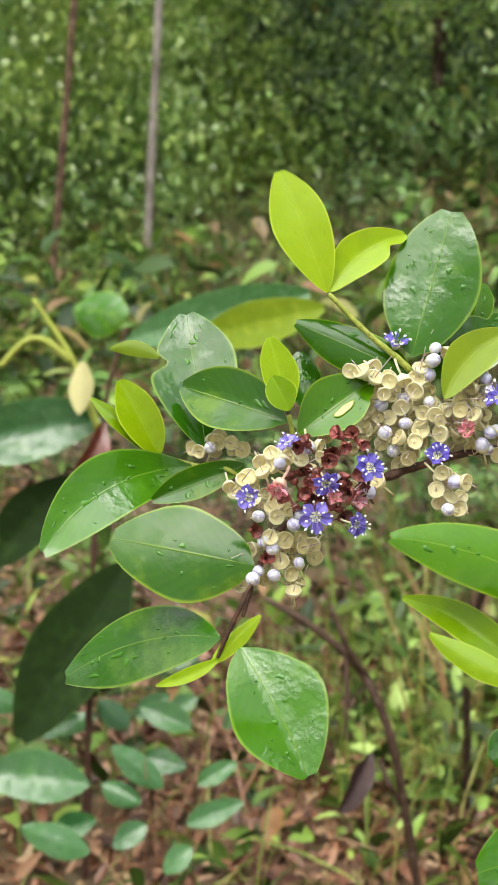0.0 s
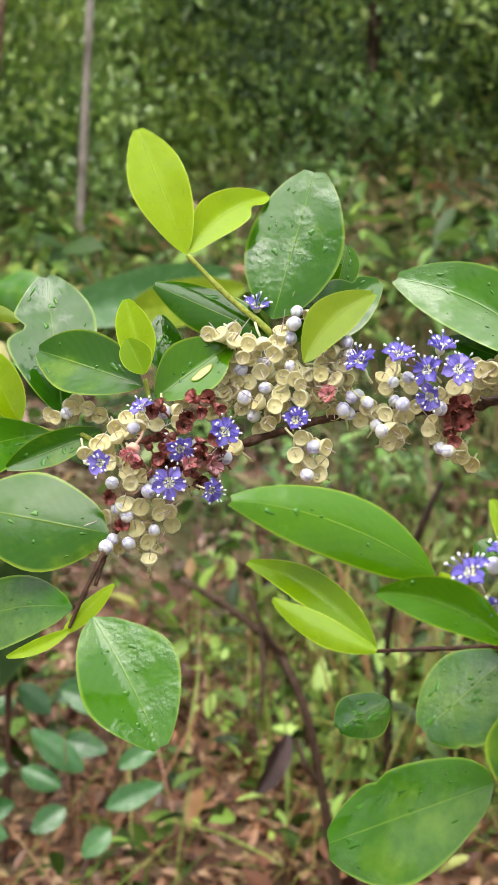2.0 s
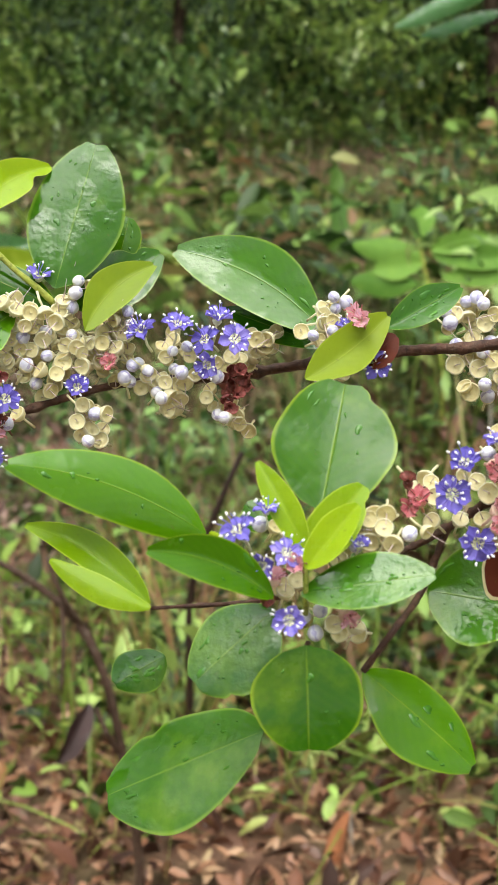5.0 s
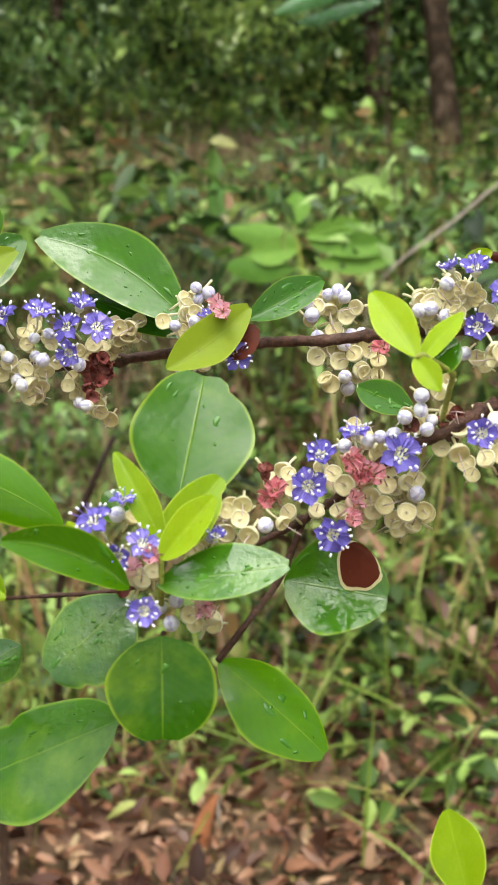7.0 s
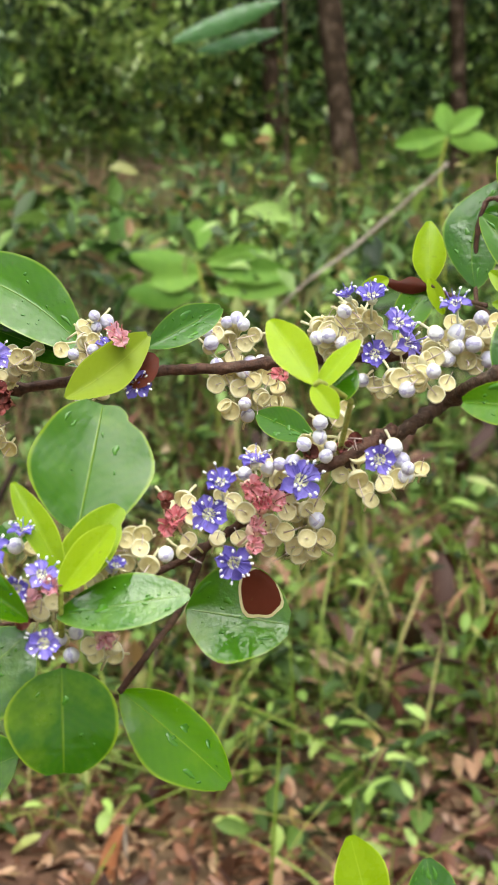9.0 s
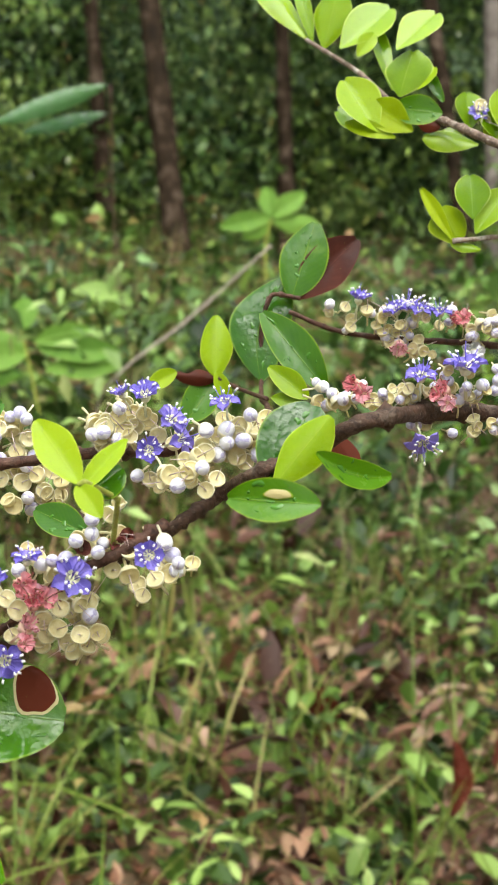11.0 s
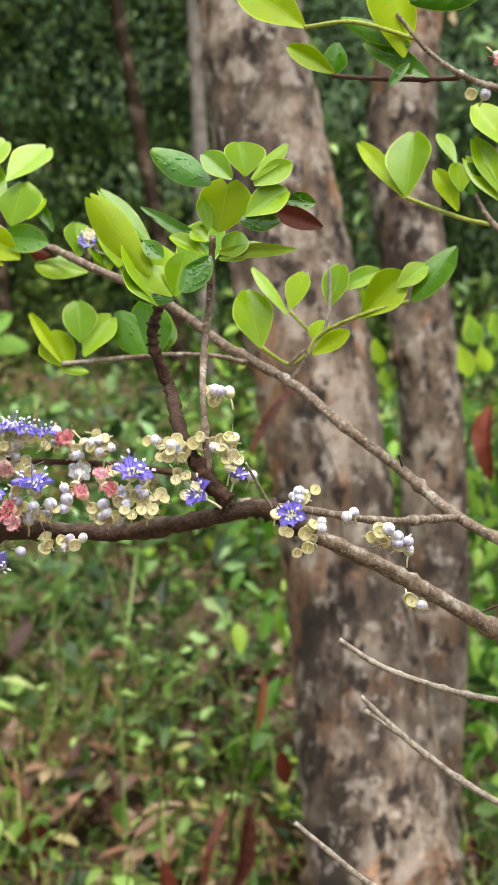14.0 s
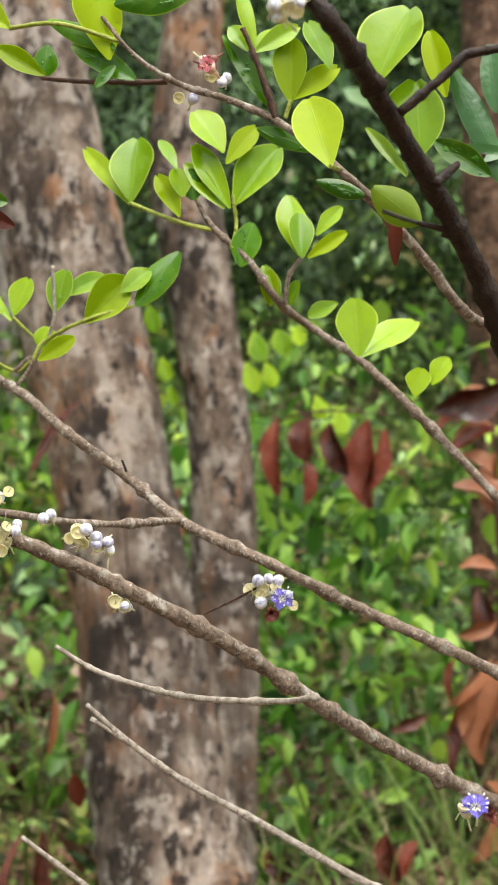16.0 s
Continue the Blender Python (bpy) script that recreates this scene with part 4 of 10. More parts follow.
K.new(ramp(N, K, noise_at(N, K, 40, 7), [(0.3, (0.02, 0.012, 0.008)), (0.5, (0.09, 0.05, 0.032)), (0.62, (0.18, 0.11, 0.075)), (0.75, (0.30, 0.23, 0.18))]), b.inputs["Base Color"])
bump(N, K, b, noise_at(N, K, 60, 6), 1.0, 0.015)
m, N, K, b = material("grey_bark", 0.85, spec=0.15)
K.new(ramp(N, K, noise_at(N, K, 9, 6), [(0.3, (0.10, 0.08, 0.07)), (0.55, (0.22, 0.19, 0.17)), (0.8, (0.36, 0.33, 0.30))]), b.inputs["Base Color"])


def trunk(points, r, mat, label, sides=20, rough=0.05, taper=0.10):
    """A tapered trunk along points of its axis, from the floor up into the crown; r: radius at the lowest point, taper: lost per metre."""
    pts = [Vector(p) for p in points]
    d = (pts[1] - pts[0]).normalized()
    foot = pts[0].copy()
    while foot.z > rise(foot.x, foot.y) - 0.05:
        foot -= d * 0.05
    top = pts[-1] + (pts[-1] - pts[-2]).normalized() * max(7.5 - pts[-1].z, 1)
    tree = thing("tree", tuple(foot), label, "tree", "trees of the wood")
    line = spline([(tuple(p), 1) for p in [foot] + pts + [top]], 18)[:, :3]
    rows = []
    for k, p in enumerate(line):
        up = p[2] - foot.z
        w = 1 + 0.5 * math.exp(-up * 6) + 0.06 * math.sin(up * 9 + r * 50)
        rows.append((p[0] - foot.x, p[1] - foot.y, up, r * w * max(1 - taper * (p[2] - pts[0].z), 0.3)))
    v, f = tube(np.array(rows), sides, rough, 0.10, int(r * 1e5) % 1000)
    link_mesh("trunk", mesh_of("trunk", v, f, [mat]), tree, tuple(foot))
    for k in range(3):
        a = k * 2.1 + r * 10
        s0 = np.array(rows[-3 - 2 * k])
        limb = [(s0[0] + t * math.cos(a) * 1.2, s0[1] + t * math.sin(a) * 1.2, s0[2] + t * 0.8, s0[3] * 0.7 * (1 - 0.8 * t)) for t in np.linspace(0, 1, 7)]
        v, f = tube(np.array(limb), 8, 0.05, 0.1, k)
        link_mesh("limb", mesh_of("limb", v, f, [mat]), tree, tuple(foot))
    head = np.array(rows[-1][:3])
    near = math.hypot(foot.x, foot.y) < 4

    def twig_end():
        v = SEED.normal(0, 1, 3)
        v /= np.linalg.norm(v)
        return head + v * (0.4 + 0.9 * SEED.rand()) * (1.0, 1.0, 0.7) + (0, 0, 0.5)

    crown = blades("crown", "far_leaves", 90 if near else 300, twig_end, (0.14, 0.30), 0.5, 0.0)
    link_mesh("crown", crown, tree, tuple(foot), "loose crown of green leaves")
    return tree


trunk([(1.150, 1.152, 0.873), (1.143, 1.195, 1.113), (1.111, 1.229, 1.414), (1.075, 1.270, 1.681), (1.046, 1.304, 1.954)], 0.080, "trunk_bark", "mottled grey and rust-brown leaning tree trunk", 40, 0.045, 0.157)
trunk([(1.443, 1.378, 0.910), (1.458, 1.379, 1.236), (1.461, 1.388, 1.437), (1.446, 1.412, 1.659), (1.432, 1.426, 1.832), (1.449, 1.415, 2.095)], 0.050, "trunk_bark", "slim mottled grey-brown crooked tree trunk", 36, 0.045, 0.04)
trunk([(2.138, 1.352, 0.75), (2.153, 1.361, 1.35), (2.143, 1.356, 1.97)], 0.058, "brown_bark", "brown tree trunk amid dead leaves", 32, 0.035)
trunk([(-1.033, 5.827, 1.418), (-0.942, 5.947, 2.656)], 0.017, "brown_bark", "thin dark reddish sapling trunk")
trunk([(-0.679, 6.62, 2.034), (-0.645, 6.695, 2.826)], 0.021, "grey_bark", "thin pale grey tree trunk")
trunk([(1.078, 10.224, 2.683), (1.136, 10.316, 3.645)], 0.05, "far_bark", "thin dark tree trunk")
trunk([(3.05, 7.33, 1.895), (2.963, 7.486, 2.838)], 0.078, "far_bark", "dark brown tree trunk in the wood")
trunk([(3.775, 10.669, 2.562), (3.709, 10.811, 3.475)], 0.05, "far_bark", "thin dark tree trunk")
trunk([(4.946, 7.526, 3.263), (4.786, 7.616, 4.203)], 0.05, "far_bark", "thin brown tree trunk")
trunk([(5.793, 8.185, 3.703), (5.744, 8.208, 4.668)], 0.06, "grey_bark", "thin pale grey tree trunk")
trunk([(4.501, 8.951, 3.358), (4.425, 8.99, 4.617)], 0.055, "far_bark", "thin dark tree trunk")
trunk([(3.189, 9.097, 2.523), (3.079, 9.226, 3.913)], 0.06, "far_bark", "dark tree trunk in the wood")

# ---- the shrub ----
shrub = thing("flowering_shrub", (0.78, 0.10, rise(0.78, 0.10)), "flowering shrub with violet blossom, cream cups and glossy leaves", "shrub")

br = stem(shrub, "wood", [((-0.0352, 0.3667, 1.2200), 0.50), ((-0.0317, 0.3741, 1.2304), 0.72), ((-0.0233, 0.3882, 1.2421), 0.89), ((-0.0121, 0.3939, 1.2483), 0.96), ((0.0052, 0.3913, 1.2550), 1.03), ((0.0229, 0.3947, 1.2603), 1.12), ((0.0374, 0.3981, 1.2623), 1.18), ((0.0610, 0.4048, 1.2634), 1.38), ((0.0855, 0.3958, 1.2681), 1.50), ((0.0844, 0.3732, 1.2696), 1.45), ((0.1051, 0.3669, 1.2735), 1.52), ((0.1194, 0.3559, 1.2752), 1.49), ((0.1341, 0.3482, 1.2781), 1.53), ((0.1357, 0.3381, 1.2793), 1.54), ((0.1584, 0.3338, 1.2810), 1.56), ((0.1751, 0.3135, 1.2856), 1.65), ((0.1791, 0.2929, 1.2900), 1.70)], "branch", "woody shrub branch with glossy green leaves, violet flowers and cream buds")
leaf(br, (-0.0125, 0.3962, 1.3063), (-0.0262, 0.4034, 1.3416), (0.04, -0.98, 0.21), 0.0158, "young", a=1.1)
leaf(br, (-0.0117, 0.3963, 1.3067), (0.0107, 0.4072, 1.3243), (0.11, -0.90, 0.42), 0.0120, "young", arc=-0.1, bite=(0.78, -1, 0.5, 0.07))
leaf(br, (0.0114, 0.3958, 1.2886), (0.0230, 0.4051, 1.3307), (-0.14, -0.96, 0.25), 0.0266, "wet", b=0.62)
leaf(br, (0.0112, 0.3953, 1.2835), (-0.0215, 0.3975, 1.2980), (0.05, -0.96, 0.26), 0.0132, "mature", a=0.85)
leaf(br, (0.0195, 0.3857, 1.2772), (0.0394, 0.3951, 1.2962), (-0.00, -0.90, 0.44), 0.0118, "under", arc=-0.1, fold=0.3)
leaf(br, (0.0184, 0.4070, 1.2823), (0.0428, 0.4115, 1.3000), (-0.06, -0.94, 0.33), 0.0169, "wet", bite=(0.78, 1, 0.35, 0.06))
leaf(br, (0.0304, 0.4134, 1.2970), (0.0335, 0.4162, 1.3098), (-0.10, -0.97, 0.24), 0.0099, "mature", b=0.6)
leaf(br, (-0.0468, 0.3972, 1.2618), (-0.0541, 0.4207, 1.3012), (0.05, -0.85, 0.52), 0.0249, "wet", bite=(0.62, 1, 0.4, 0.06))
leaf(br, (-0.0238, 0.3839, 1.2707), (-0.0548, 0.3984, 1.2806), (-0.27, -0.86, 0.44), 0.0183, "mature")
leaf(br, (-0.0232, 0.3842, 1.2741), (-0.0286, 0.3883, 1.2940), (0.07, -0.97, 0.22), 0.0097, "young")
leaf(br, (-0.0232, 0.3794, 1.2741), (-0.0278, 0.3812, 1.2834), (0.11, -0.96, 0.25), 0.0081, "young")
leaf(br, (-0.0203, 0.3854, 1.2673), (-0.0003, 0.3893, 1.2825), (-0.09, -0.93, 0.35), 0.0159, "mature", mark=("patch", .55, -.3, 0.14, 0.75), bite=(0.85, -1, 0.12, 0.03))
leaf(br, (-0.0178, 0.4005, 1.2730), (-0.0202, 0.4069, 1.2898), (0.00, -0.94, 0.35), 0.0101, "wet")
leaf(br, (-0.0625, 0.4218, 1.2570), (-0.0750, 0.4264, 1.2801), (0.20, -0.93, 0.30), 0.0123, "young")
leaf(br, (-0.0637, 0.4218, 1.2573), (-0.0836, 0.4250, 1.2750), (0.18, -0.91, 0.37), 0.0050, "young")
leaf(br, (-0.0627, 0.4246, 1.2871), (-0.0777, 0.4244, 1.2897), (0.06, -0.95, 0.29), 0.0045, "under", arc=0.1)
leaf(br, (-0.0525, 0.4217, 1.2539), (-0.0914, 0.3865, 1.2344), (0.38, -0.73, 0.57), 0.0202, "wet", arc=0.12)
leaf(br, (-0.0357, 0.3942, 1.2575), (-0.0621, 0.3929, 1.2474), (-0.08, -0.94, 0.34), 0.0090, "mature")
leaf(br, (-0.0324, 0.3742, 1.2323), (-0.0713, 0.3762, 1.2398), (0.04, -0.90, 0.43), 0.0262, "mature", b=0.62)
leaf(br, (-0.0412, 0.3660, 1.2143), (-0.0872, 0.3908, 1.1964), (-0.55, -0.66, 0.50), 0.0215, "wet", arc=0.09, fold=-0.15)
leaf(br, (-0.0434, 0.3653, 1.2076), (-0.0305, 0.3683, 1.2200), (-0.16, -0.90, 0.39), 0.0044, "young")
leaf(br, (-0.0419, 0.3654, 1.2084), (-0.0584, 0.3643, 1.2019), (-0.12, -0.89, 0.45), 0.0034, "young", arc=-0.05)
leaf(br, (-0.0359, 0.3654, 1.2118), (-0.0174, 0.3467, 1.1843), (0.05, -0.81, 0.58), 0.0257, "wet", arc=-0.02)
stem(br, "wood", [((-0.0330, 0.3675, 1.2286), 0.60), ((-0.0390, 0.3662, 1.2158), 0.60), ((-0.0419, 0.3655, 1.2091), 0.45)])
stem(br, "young_stem", [((0.0130, 0.4021, 1.2787), 0.81), ((0.0107, 0.3954, 1.2846), 0.95), ((-0.0013, 0.3954, 1.2949), 0.79), ((-0.0122, 0.3962, 1.3059), 0.64)])
stem(br, "young_stem", [((-0.0154, 0.3919, 1.2536), 0.80), ((-0.0211, 0.3851, 1.2639), 0.70), ((-0.0232, 0.3840, 1.2725), 0.62)])
stem(br, "young_stem", [((-0.0346, 0.3937, 1.2525), 0.64), ((-0.0410, 0.3939, 1.2565), 0.64), ((-0.0517, 0.4218, 1.2543), 0.69), ((-0.0629, 0.4218, 1.2573), 0.60)])
cup(br, (-0.0488, 0.3960, 1.2611), (0.05, -0.99, 0.10), 4.7)
cup(br, (-0.0434, 0.3939, 1.2640), (0.05, -0.99, 0.09), 4.6)
cup(br, (-0.0394, 0.3932, 1.2638), (0.05, -0.99, 0.09), 4.6)
cup(br, (-0.0362, 0.3933, 1.2619), (0.03, -0.99, 0.10), 4.6)
bud(br, (-0.0455, 0.3951, 1.2623), (0.06, -0.99, 0.10), 4.7)
cup(br, (-0.0199, 0.3774, 1.2609), (-0.00, -0.99, 0.10), 4.4)
cup(br, (-0.0144, 0.3769, 1.2616), (-0.03, -0.99, 0.10), 4.4)
cup(br, (-0.0064, 0.3747, 1.2534), (-0.05, -0.99, 0.13), 4.4)
cup(br, (-0.0264, 0.3758, 1.2497), (0.01, -0.99, 0.14), 4.4)
cup(br, (-0.0282, 0.3734, 1.2402), (0.01, -0.99, 0.16), 4.4)
cup(br, (-0.0241, 0.3761, 1.2390), (0.01, -0.99, 0.17), 4.4)
cup(br, (-0.0193, 0.3759, 1.2371), (-0.01, -0.99, 0.17), 4.4)
cup(br, (-0.0253, 0.3760, 1.2333), (-0.01, -0.98, 0.19), 4.4)
cup(br, (-0.0222, 0.3766, 1.2296), (-0.00, -0.98, 0.18), 4.5)
cup(br, (-0.0217, 0.3750, 1.2254), (-0.01, -0.98, 0.20), 4.4)
cup(br, (-0.0084, 0.3756, 1.2503), (-0.05, -0.99, 0.13), 4.4)
cup(br, (-0.0095, 0.3777, 1.2458), (-0.03, -0.99, 0.15), 4.5)
cup(br, (-0.0342, 0.3794, 1.2559), (0.03, -0.99, 0.12), 4.5)
cup(br, (-0.0303, 0.3773, 1.2577), (0.02, -0.99, 0.12), 4.4)
cup(br, (-0.0280, 0.3789, 1.2590), (0.01, -0.99, 0.11), 4.5)
cup(br, (-0.0249, 0.3775, 1.2600), (-0.00, -1.00, 0.10), 4.4)
cup(br, (-0.0356, 0.3773, 1.2553), (0.04, -0.99, 0.13), 4.4)
cup(br, (-0.0187, 0.3780, 1.2383), (-0.00, -0.99, 0.17), 4.5)
cup(br, (-0.0264, 0.3738, 1.2458), (-0.00, -0.99, 0.14), 4.4)
cup(br, (-0.0164, 0.3784, 1.2375), (-0.02, -0.98, 0.18), 4.5)
cup(br, (-0.0326, 0.3782, 1.2506), (0.01, -0.99, 0.13), 4.5)
cup(br, (-0.0444, 0.3995, 1.2610), (0.05, -0.99, 0.10), 4.5)
cup(br, (-0.0431, 0.3979, 1.2653), (0.05, -0.99, 0.09), 4.4)
cup(br, (-0.0228, 0.3820, 1.2627), (-0.00, -0.99, 0.10), 4.3)
cup(br, (-0.0269, 0.3810, 1.2384), (0.01, -0.99, 0.17), 4.3)
cup(br, (-0.0220, 0.3788, 1.2300), (-0.01, -0.98, 0.19), 4.3)
cup(br, (-0.0226, 0.3823, 1.2319), (-0.00, -0.98, 0.18), 4.3)
cup(br, (-0.0071, 0.3813, 1.2521), (-0.05, -0.99, 0.13), 4.3)
cup(br, (-0.0127, 0.3831, 1.2453), (-0.03, -0.99, 0.15), 4.3)
cup(br, (-0.0332, 0.3814, 1.2544), (0.02, -0.99, 0.12), 4.3)
cup(br, (-0.0234, 0.3832, 1.2630), (-0.00, -1.00, 0.10), 4.3)
cup(br, (-0.0395, 0.3828, 1.2526), (0.04, -0.99, 0.13), 4.3)
cup(br, (-0.0224, 0.3820, 1.2363), (-0.00, -0.99, 0.17), 4.3)
cup(br, (-0.0236, 0.3776, 1.2471), (-0.00, -0.99, 0.14), 4.2)
cup(br, (-0.0159, 0.3821, 1.2333), (-0.02, -0.98, 0.18), 4.3)
cup(br, (-0.0293, 0.3841, 1.2506), (0.01, -0.99, 0.13), 4.3)
bud(br, (-0.0181, 0.3779, 1.2646), (-0.03, -1.00, 0.10), 4.4)
bud(br, (-0.0173, 0.3771, 1.2573), (-0.02, -0.99, 0.12), 4.4)
bud(br, (-0.0094, 0.3786, 1.2556), (-0.04, -0.99, 0.12), 4.4)
bud(br, (-0.0017, 0.3744, 1.2528), (-0.07, -0.99, 0.12), 4.4)
bud(br, (-0.0314, 0.3738, 1.2458), (0.02, -0.99, 0.15), 4.4)
bud(br, (-0.0206, 0.3759, 1.2460), (-0.01, -0.99, 0.15), 4.4)
bud(br, (-0.0218, 0.3730, 1.2437), (-0.01, -0.99, 0.15), 4.4)
bud(br, (-0.0276, 0.3746, 1.2369), (0.01, -0.99, 0.17), 4.4)
bud(br, (-0.0300, 0.3743, 1.2393), (0.02, -0.98, 0.17), 4.4)
bud(br, (-0.0311, 0.3753, 1.2306), (0.02, -0.98, 0.19), 4.4)
bud(br, (-0.0327, 0.3708, 1.2291), (0.03, -0.98, 0.20), 4.4)
bud(br, (-0.0268, 0.3740, 1.2295), (0.02, -0.98, 0.19), 4.4)
bud(br, (-0.0202, 0.3740, 1.2328), (-0.01, -0.98, 0.18), 4.4)
bud(br, (-0.0257, 0.3750, 1.2606), (0.01, -0.99, 0.10), 4.4)
pink(br, (-0.0111, 0.3772, 1.2505), (-0.04, -0.99, 0.13), 4.4)
pink(br, (-0.0050, 0.3784, 1.2500), (-0.05, -0.99, 0.14), 4.5)
pink(br, (-0.0257, 0.3757, 1.2540), (0.00, -0.99, 0.13), 4.4)
bud(br, (-0.0255, 0.3714, 1.2545), (0.00, -0.99, 0.13), 4.7)
dried(br, (-0.0219, 0.3759, 1.2556), (-0.01, -0.99, 0.12), 4.4)
dried(br, (-0.0180, 0.3780, 1.2507), (-0.02, -0.99, 0.13), 4.5)
dried(br, (-0.0142, 0.3773, 1.2493), (-0.03, -0.99, 0.14), 4.4)
dried(br, (-0.0196, 0.3791, 1.2575), (-0.01, -0.99, 0.11), 4.5)
dried(br, (-0.0059, 0.3778, 1.2677), (-0.05, -0.99, 0.09), 4.4)
dried(br, (-0.0082, 0.3763, 1.2648), (-0.04, -0.99, 0.10), 4.4)
dried(br, (-0.0113, 0.3751, 1.2634), (-0.04, -0.99, 0.10), 4.4)
dried(br, (-0.0157, 0.3762, 1.2479), (-0.02, -0.99, 0.14), 4.4)
dried(br, (-0.0098, 0.3766, 1.2678), (-0.04, -1.00, 0.09), 4.4)
dried(br, (-0.0037, 0.3771, 1.2655), (-0.06, -0.99, 0.09), 4.4)
dried(br, (-0.0249, 0.3730, 1.2513), (0.00, -0.99, 0.13), 4.4)
dried(br, (-0.0325, 0.3737, 1.2420), (0.02, -0.99, 0.16), 4.4)
dried(br, (-0.0294, 0.3751, 1.2341), (0.01, -0.98, 0.18), 4.4)
dried(br, (-0.0211, 0.3753, 1.2480), (-0.01, -0.99, 0.14), 4.4)
dried(br, (-0.0128, 0.3750, 1.2611), (-0.03, -0.99, 0.11), 4.4)
cup(br, (-0.0146, 0.3828, 1.2642), (-0.03, -1.00, 0.10), 4.3)
cup(br, (0.0010, 0.3794, 1.2547), (-0.07, -0.99, 0.12), 4.2)
cup(br, (-0.0332, 0.3785, 1.2360), (0.02, -0.98, 0.17), 4.3)
cup(br, (-0.0361, 0.3755, 1.2265), (0.03, -0.98, 0.20), 4.2)
cup(br, (-0.0298, 0.3788, 1.2276), (0.02, -0.98, 0.19), 4.3)
cup(br, (-0.0281, 0.3806, 1.2624), (0.01, -0.99, 0.10), 4.2)
dried(br, (-0.0145, 0.3724, 1.2481), (0.08, -0.98, 0.27), 4.8)
dried(br, (-0.0142, 0.3748, 1.2539), (-0.13, -1.00, 0.04), 4.8)
dried(br, (-0.0080, 0.3749, 1.2544), (-0.00, -0.98, 0.28), 4.8)
dried(br, (-0.0099, 0.3744, 1.2484), (0.03, -0.97, 0.34), 4.8)
dried(br, (-0.0162, 0.3746, 1.2559), (0.07, -1.00, 0.08), 4.8)
dried(br, (-0.0028, 0.3734, 1.2525), (0.14, -0.96, 0.42), 4.8)
dried(br, (-0.0183, 0.3741, 1.2656), (0.19, -0.99, 0.16), 4.8)
dried(br, (-0.0033, 0.3724, 1.2587), (-0.20, -1.01, 0.03), 4.8)
dried(br, (-0.0086, 0.3742, 1.2555), (-0.11, -0.99, 0.20), 4.8)
dried(br, (-0.0195, 0.3734, 1.2512), (0.06, -0.96, 0.44), 4.8)
dried(br, (-0.0212, 0.3758, 1.2649), (0.31, -0.97, 0.30), 4.8)
dried(br, (-0.0086, 0.3746, 1.2455), (0.26, -0.98, 0.24), 4.8)
dried(br, (-0.0161, 0.3751, 1.2576), (0.06, -1.00, 0.07), 4.8)
dried(br, (-0.0037, 0.3752, 1.2503), (-0.23, -0.97, 0.38), 4.8)
dried(br, (-0.0182, 0.3725, 1.2529), (0.17, -0.96, 0.42), 4.8)
dried(br, (-0.0068, 0.3716, 1.2527), (0.15, -0.99, 0.10), 4.8)
flower(br, (-0.0328, 0.3694, 1.2517), (-0.36, -0.93, -0.00), 9.0)
flower(br, (-0.0024, 0.3696, 1.2594), (0.21, -0.96, 0.19), 8.6)
flower(br, (-0.0136, 0.3712, 1.2562), (0.11, -0.81, -0.58), 6.5)
flower(br, (-0.0229, 0.3708, 1.2645), (-0.28, -0.39, 0.88), 7.0)
flower(br, (-0.0161, 0.3672, 1.2470), (0.01, -1.00, -0.00), 8.0)
flower(br, (-0.0063, 0.3692, 1.2449), (0.70, -0.70, -0.13), 6.5)
cup(br, (-0.0016, 0.3890, 1.2837), (-0.06, -1.00, 0.04), 4.5)
cup(br, (0.0007, 0.3880, 1.2829), (-0.08, -1.00, 0.04), 4.5)
cup(br, (0.0045, 0.3871, 1.2818), (-0.08, -1.00, 0.06), 4.5)
cup(br, (0.0086, 0.3892, 1.2814), (-0.09, -0.99, 0.05), 4.5)
cup(br, (0.0116, 0.3874, 1.2792), (-0.10, -0.99, 0.05), 4.5)
cup(br, (0.0030, 0.3869, 1.2782), (-0.07, -1.00, 0.06), 4.5)
cup(br, (-0.0033, 0.3874, 1.2846), (-0.06, -1.00, 0.04), 4.5)
cup(br, (-0.0063, 0.3885, 1.2845), (-0.06, -1.00, 0.04), 4.5)
cup(br, (0.0080, 0.3903, 1.2743), (-0.09, -0.99, 0.07), 4.6)
cup(br, (0.0142, 0.3897, 1.2728), (-0.11, -0.99, 0.07), 4.6)
cup(br, (-0.0006, 0.3914, 1.2742), (-0.06, -1.00, 0.06), 4.6)
cup(br, (0.0187, 0.3875, 1.2709), (-0.12, -0.99, 0.07), 4.5)
cup(br, (0.0171, 0.3874, 1.2725), (-0.11, -0.99, 0.07), 4.5)
cup(br, (0.0202, 0.3904, 1.2734), (-0.12, -0.99, 0.07), 4.6)
cup(br, (0.0242, 0.3881, 1.2737), (-0.13, -0.99, 0.07), 4.5)
cup(br, (0.0244, 0.3901, 1.2763), (-0.14, -0.99, 0.06), 4.6)
cup(br, (0.0282, 0.3888, 1.2724), (-0.14, -0.99, 0.07), 4.5)
cup(br, (0.0272, 0.3916, 1.2825), (-0.14, -0.99, 0.05), 4.6)
cup(br, (0.0274, 0.3894, 1.2799), (-0.14, -0.99, 0.05), 4.5)
cup(br, (0.0308, 0.3912, 1.2762), (-0.15, -0.99, 0.07), 4.6)
cup(br, (0.0136, 0.3909, 1.2703), (-0.10, -0.99, 0.08), 4.6)
cup(br, (0.0070, 0.3870, 1.2662), (-0.08, -0.99, 0.09), 4.5)
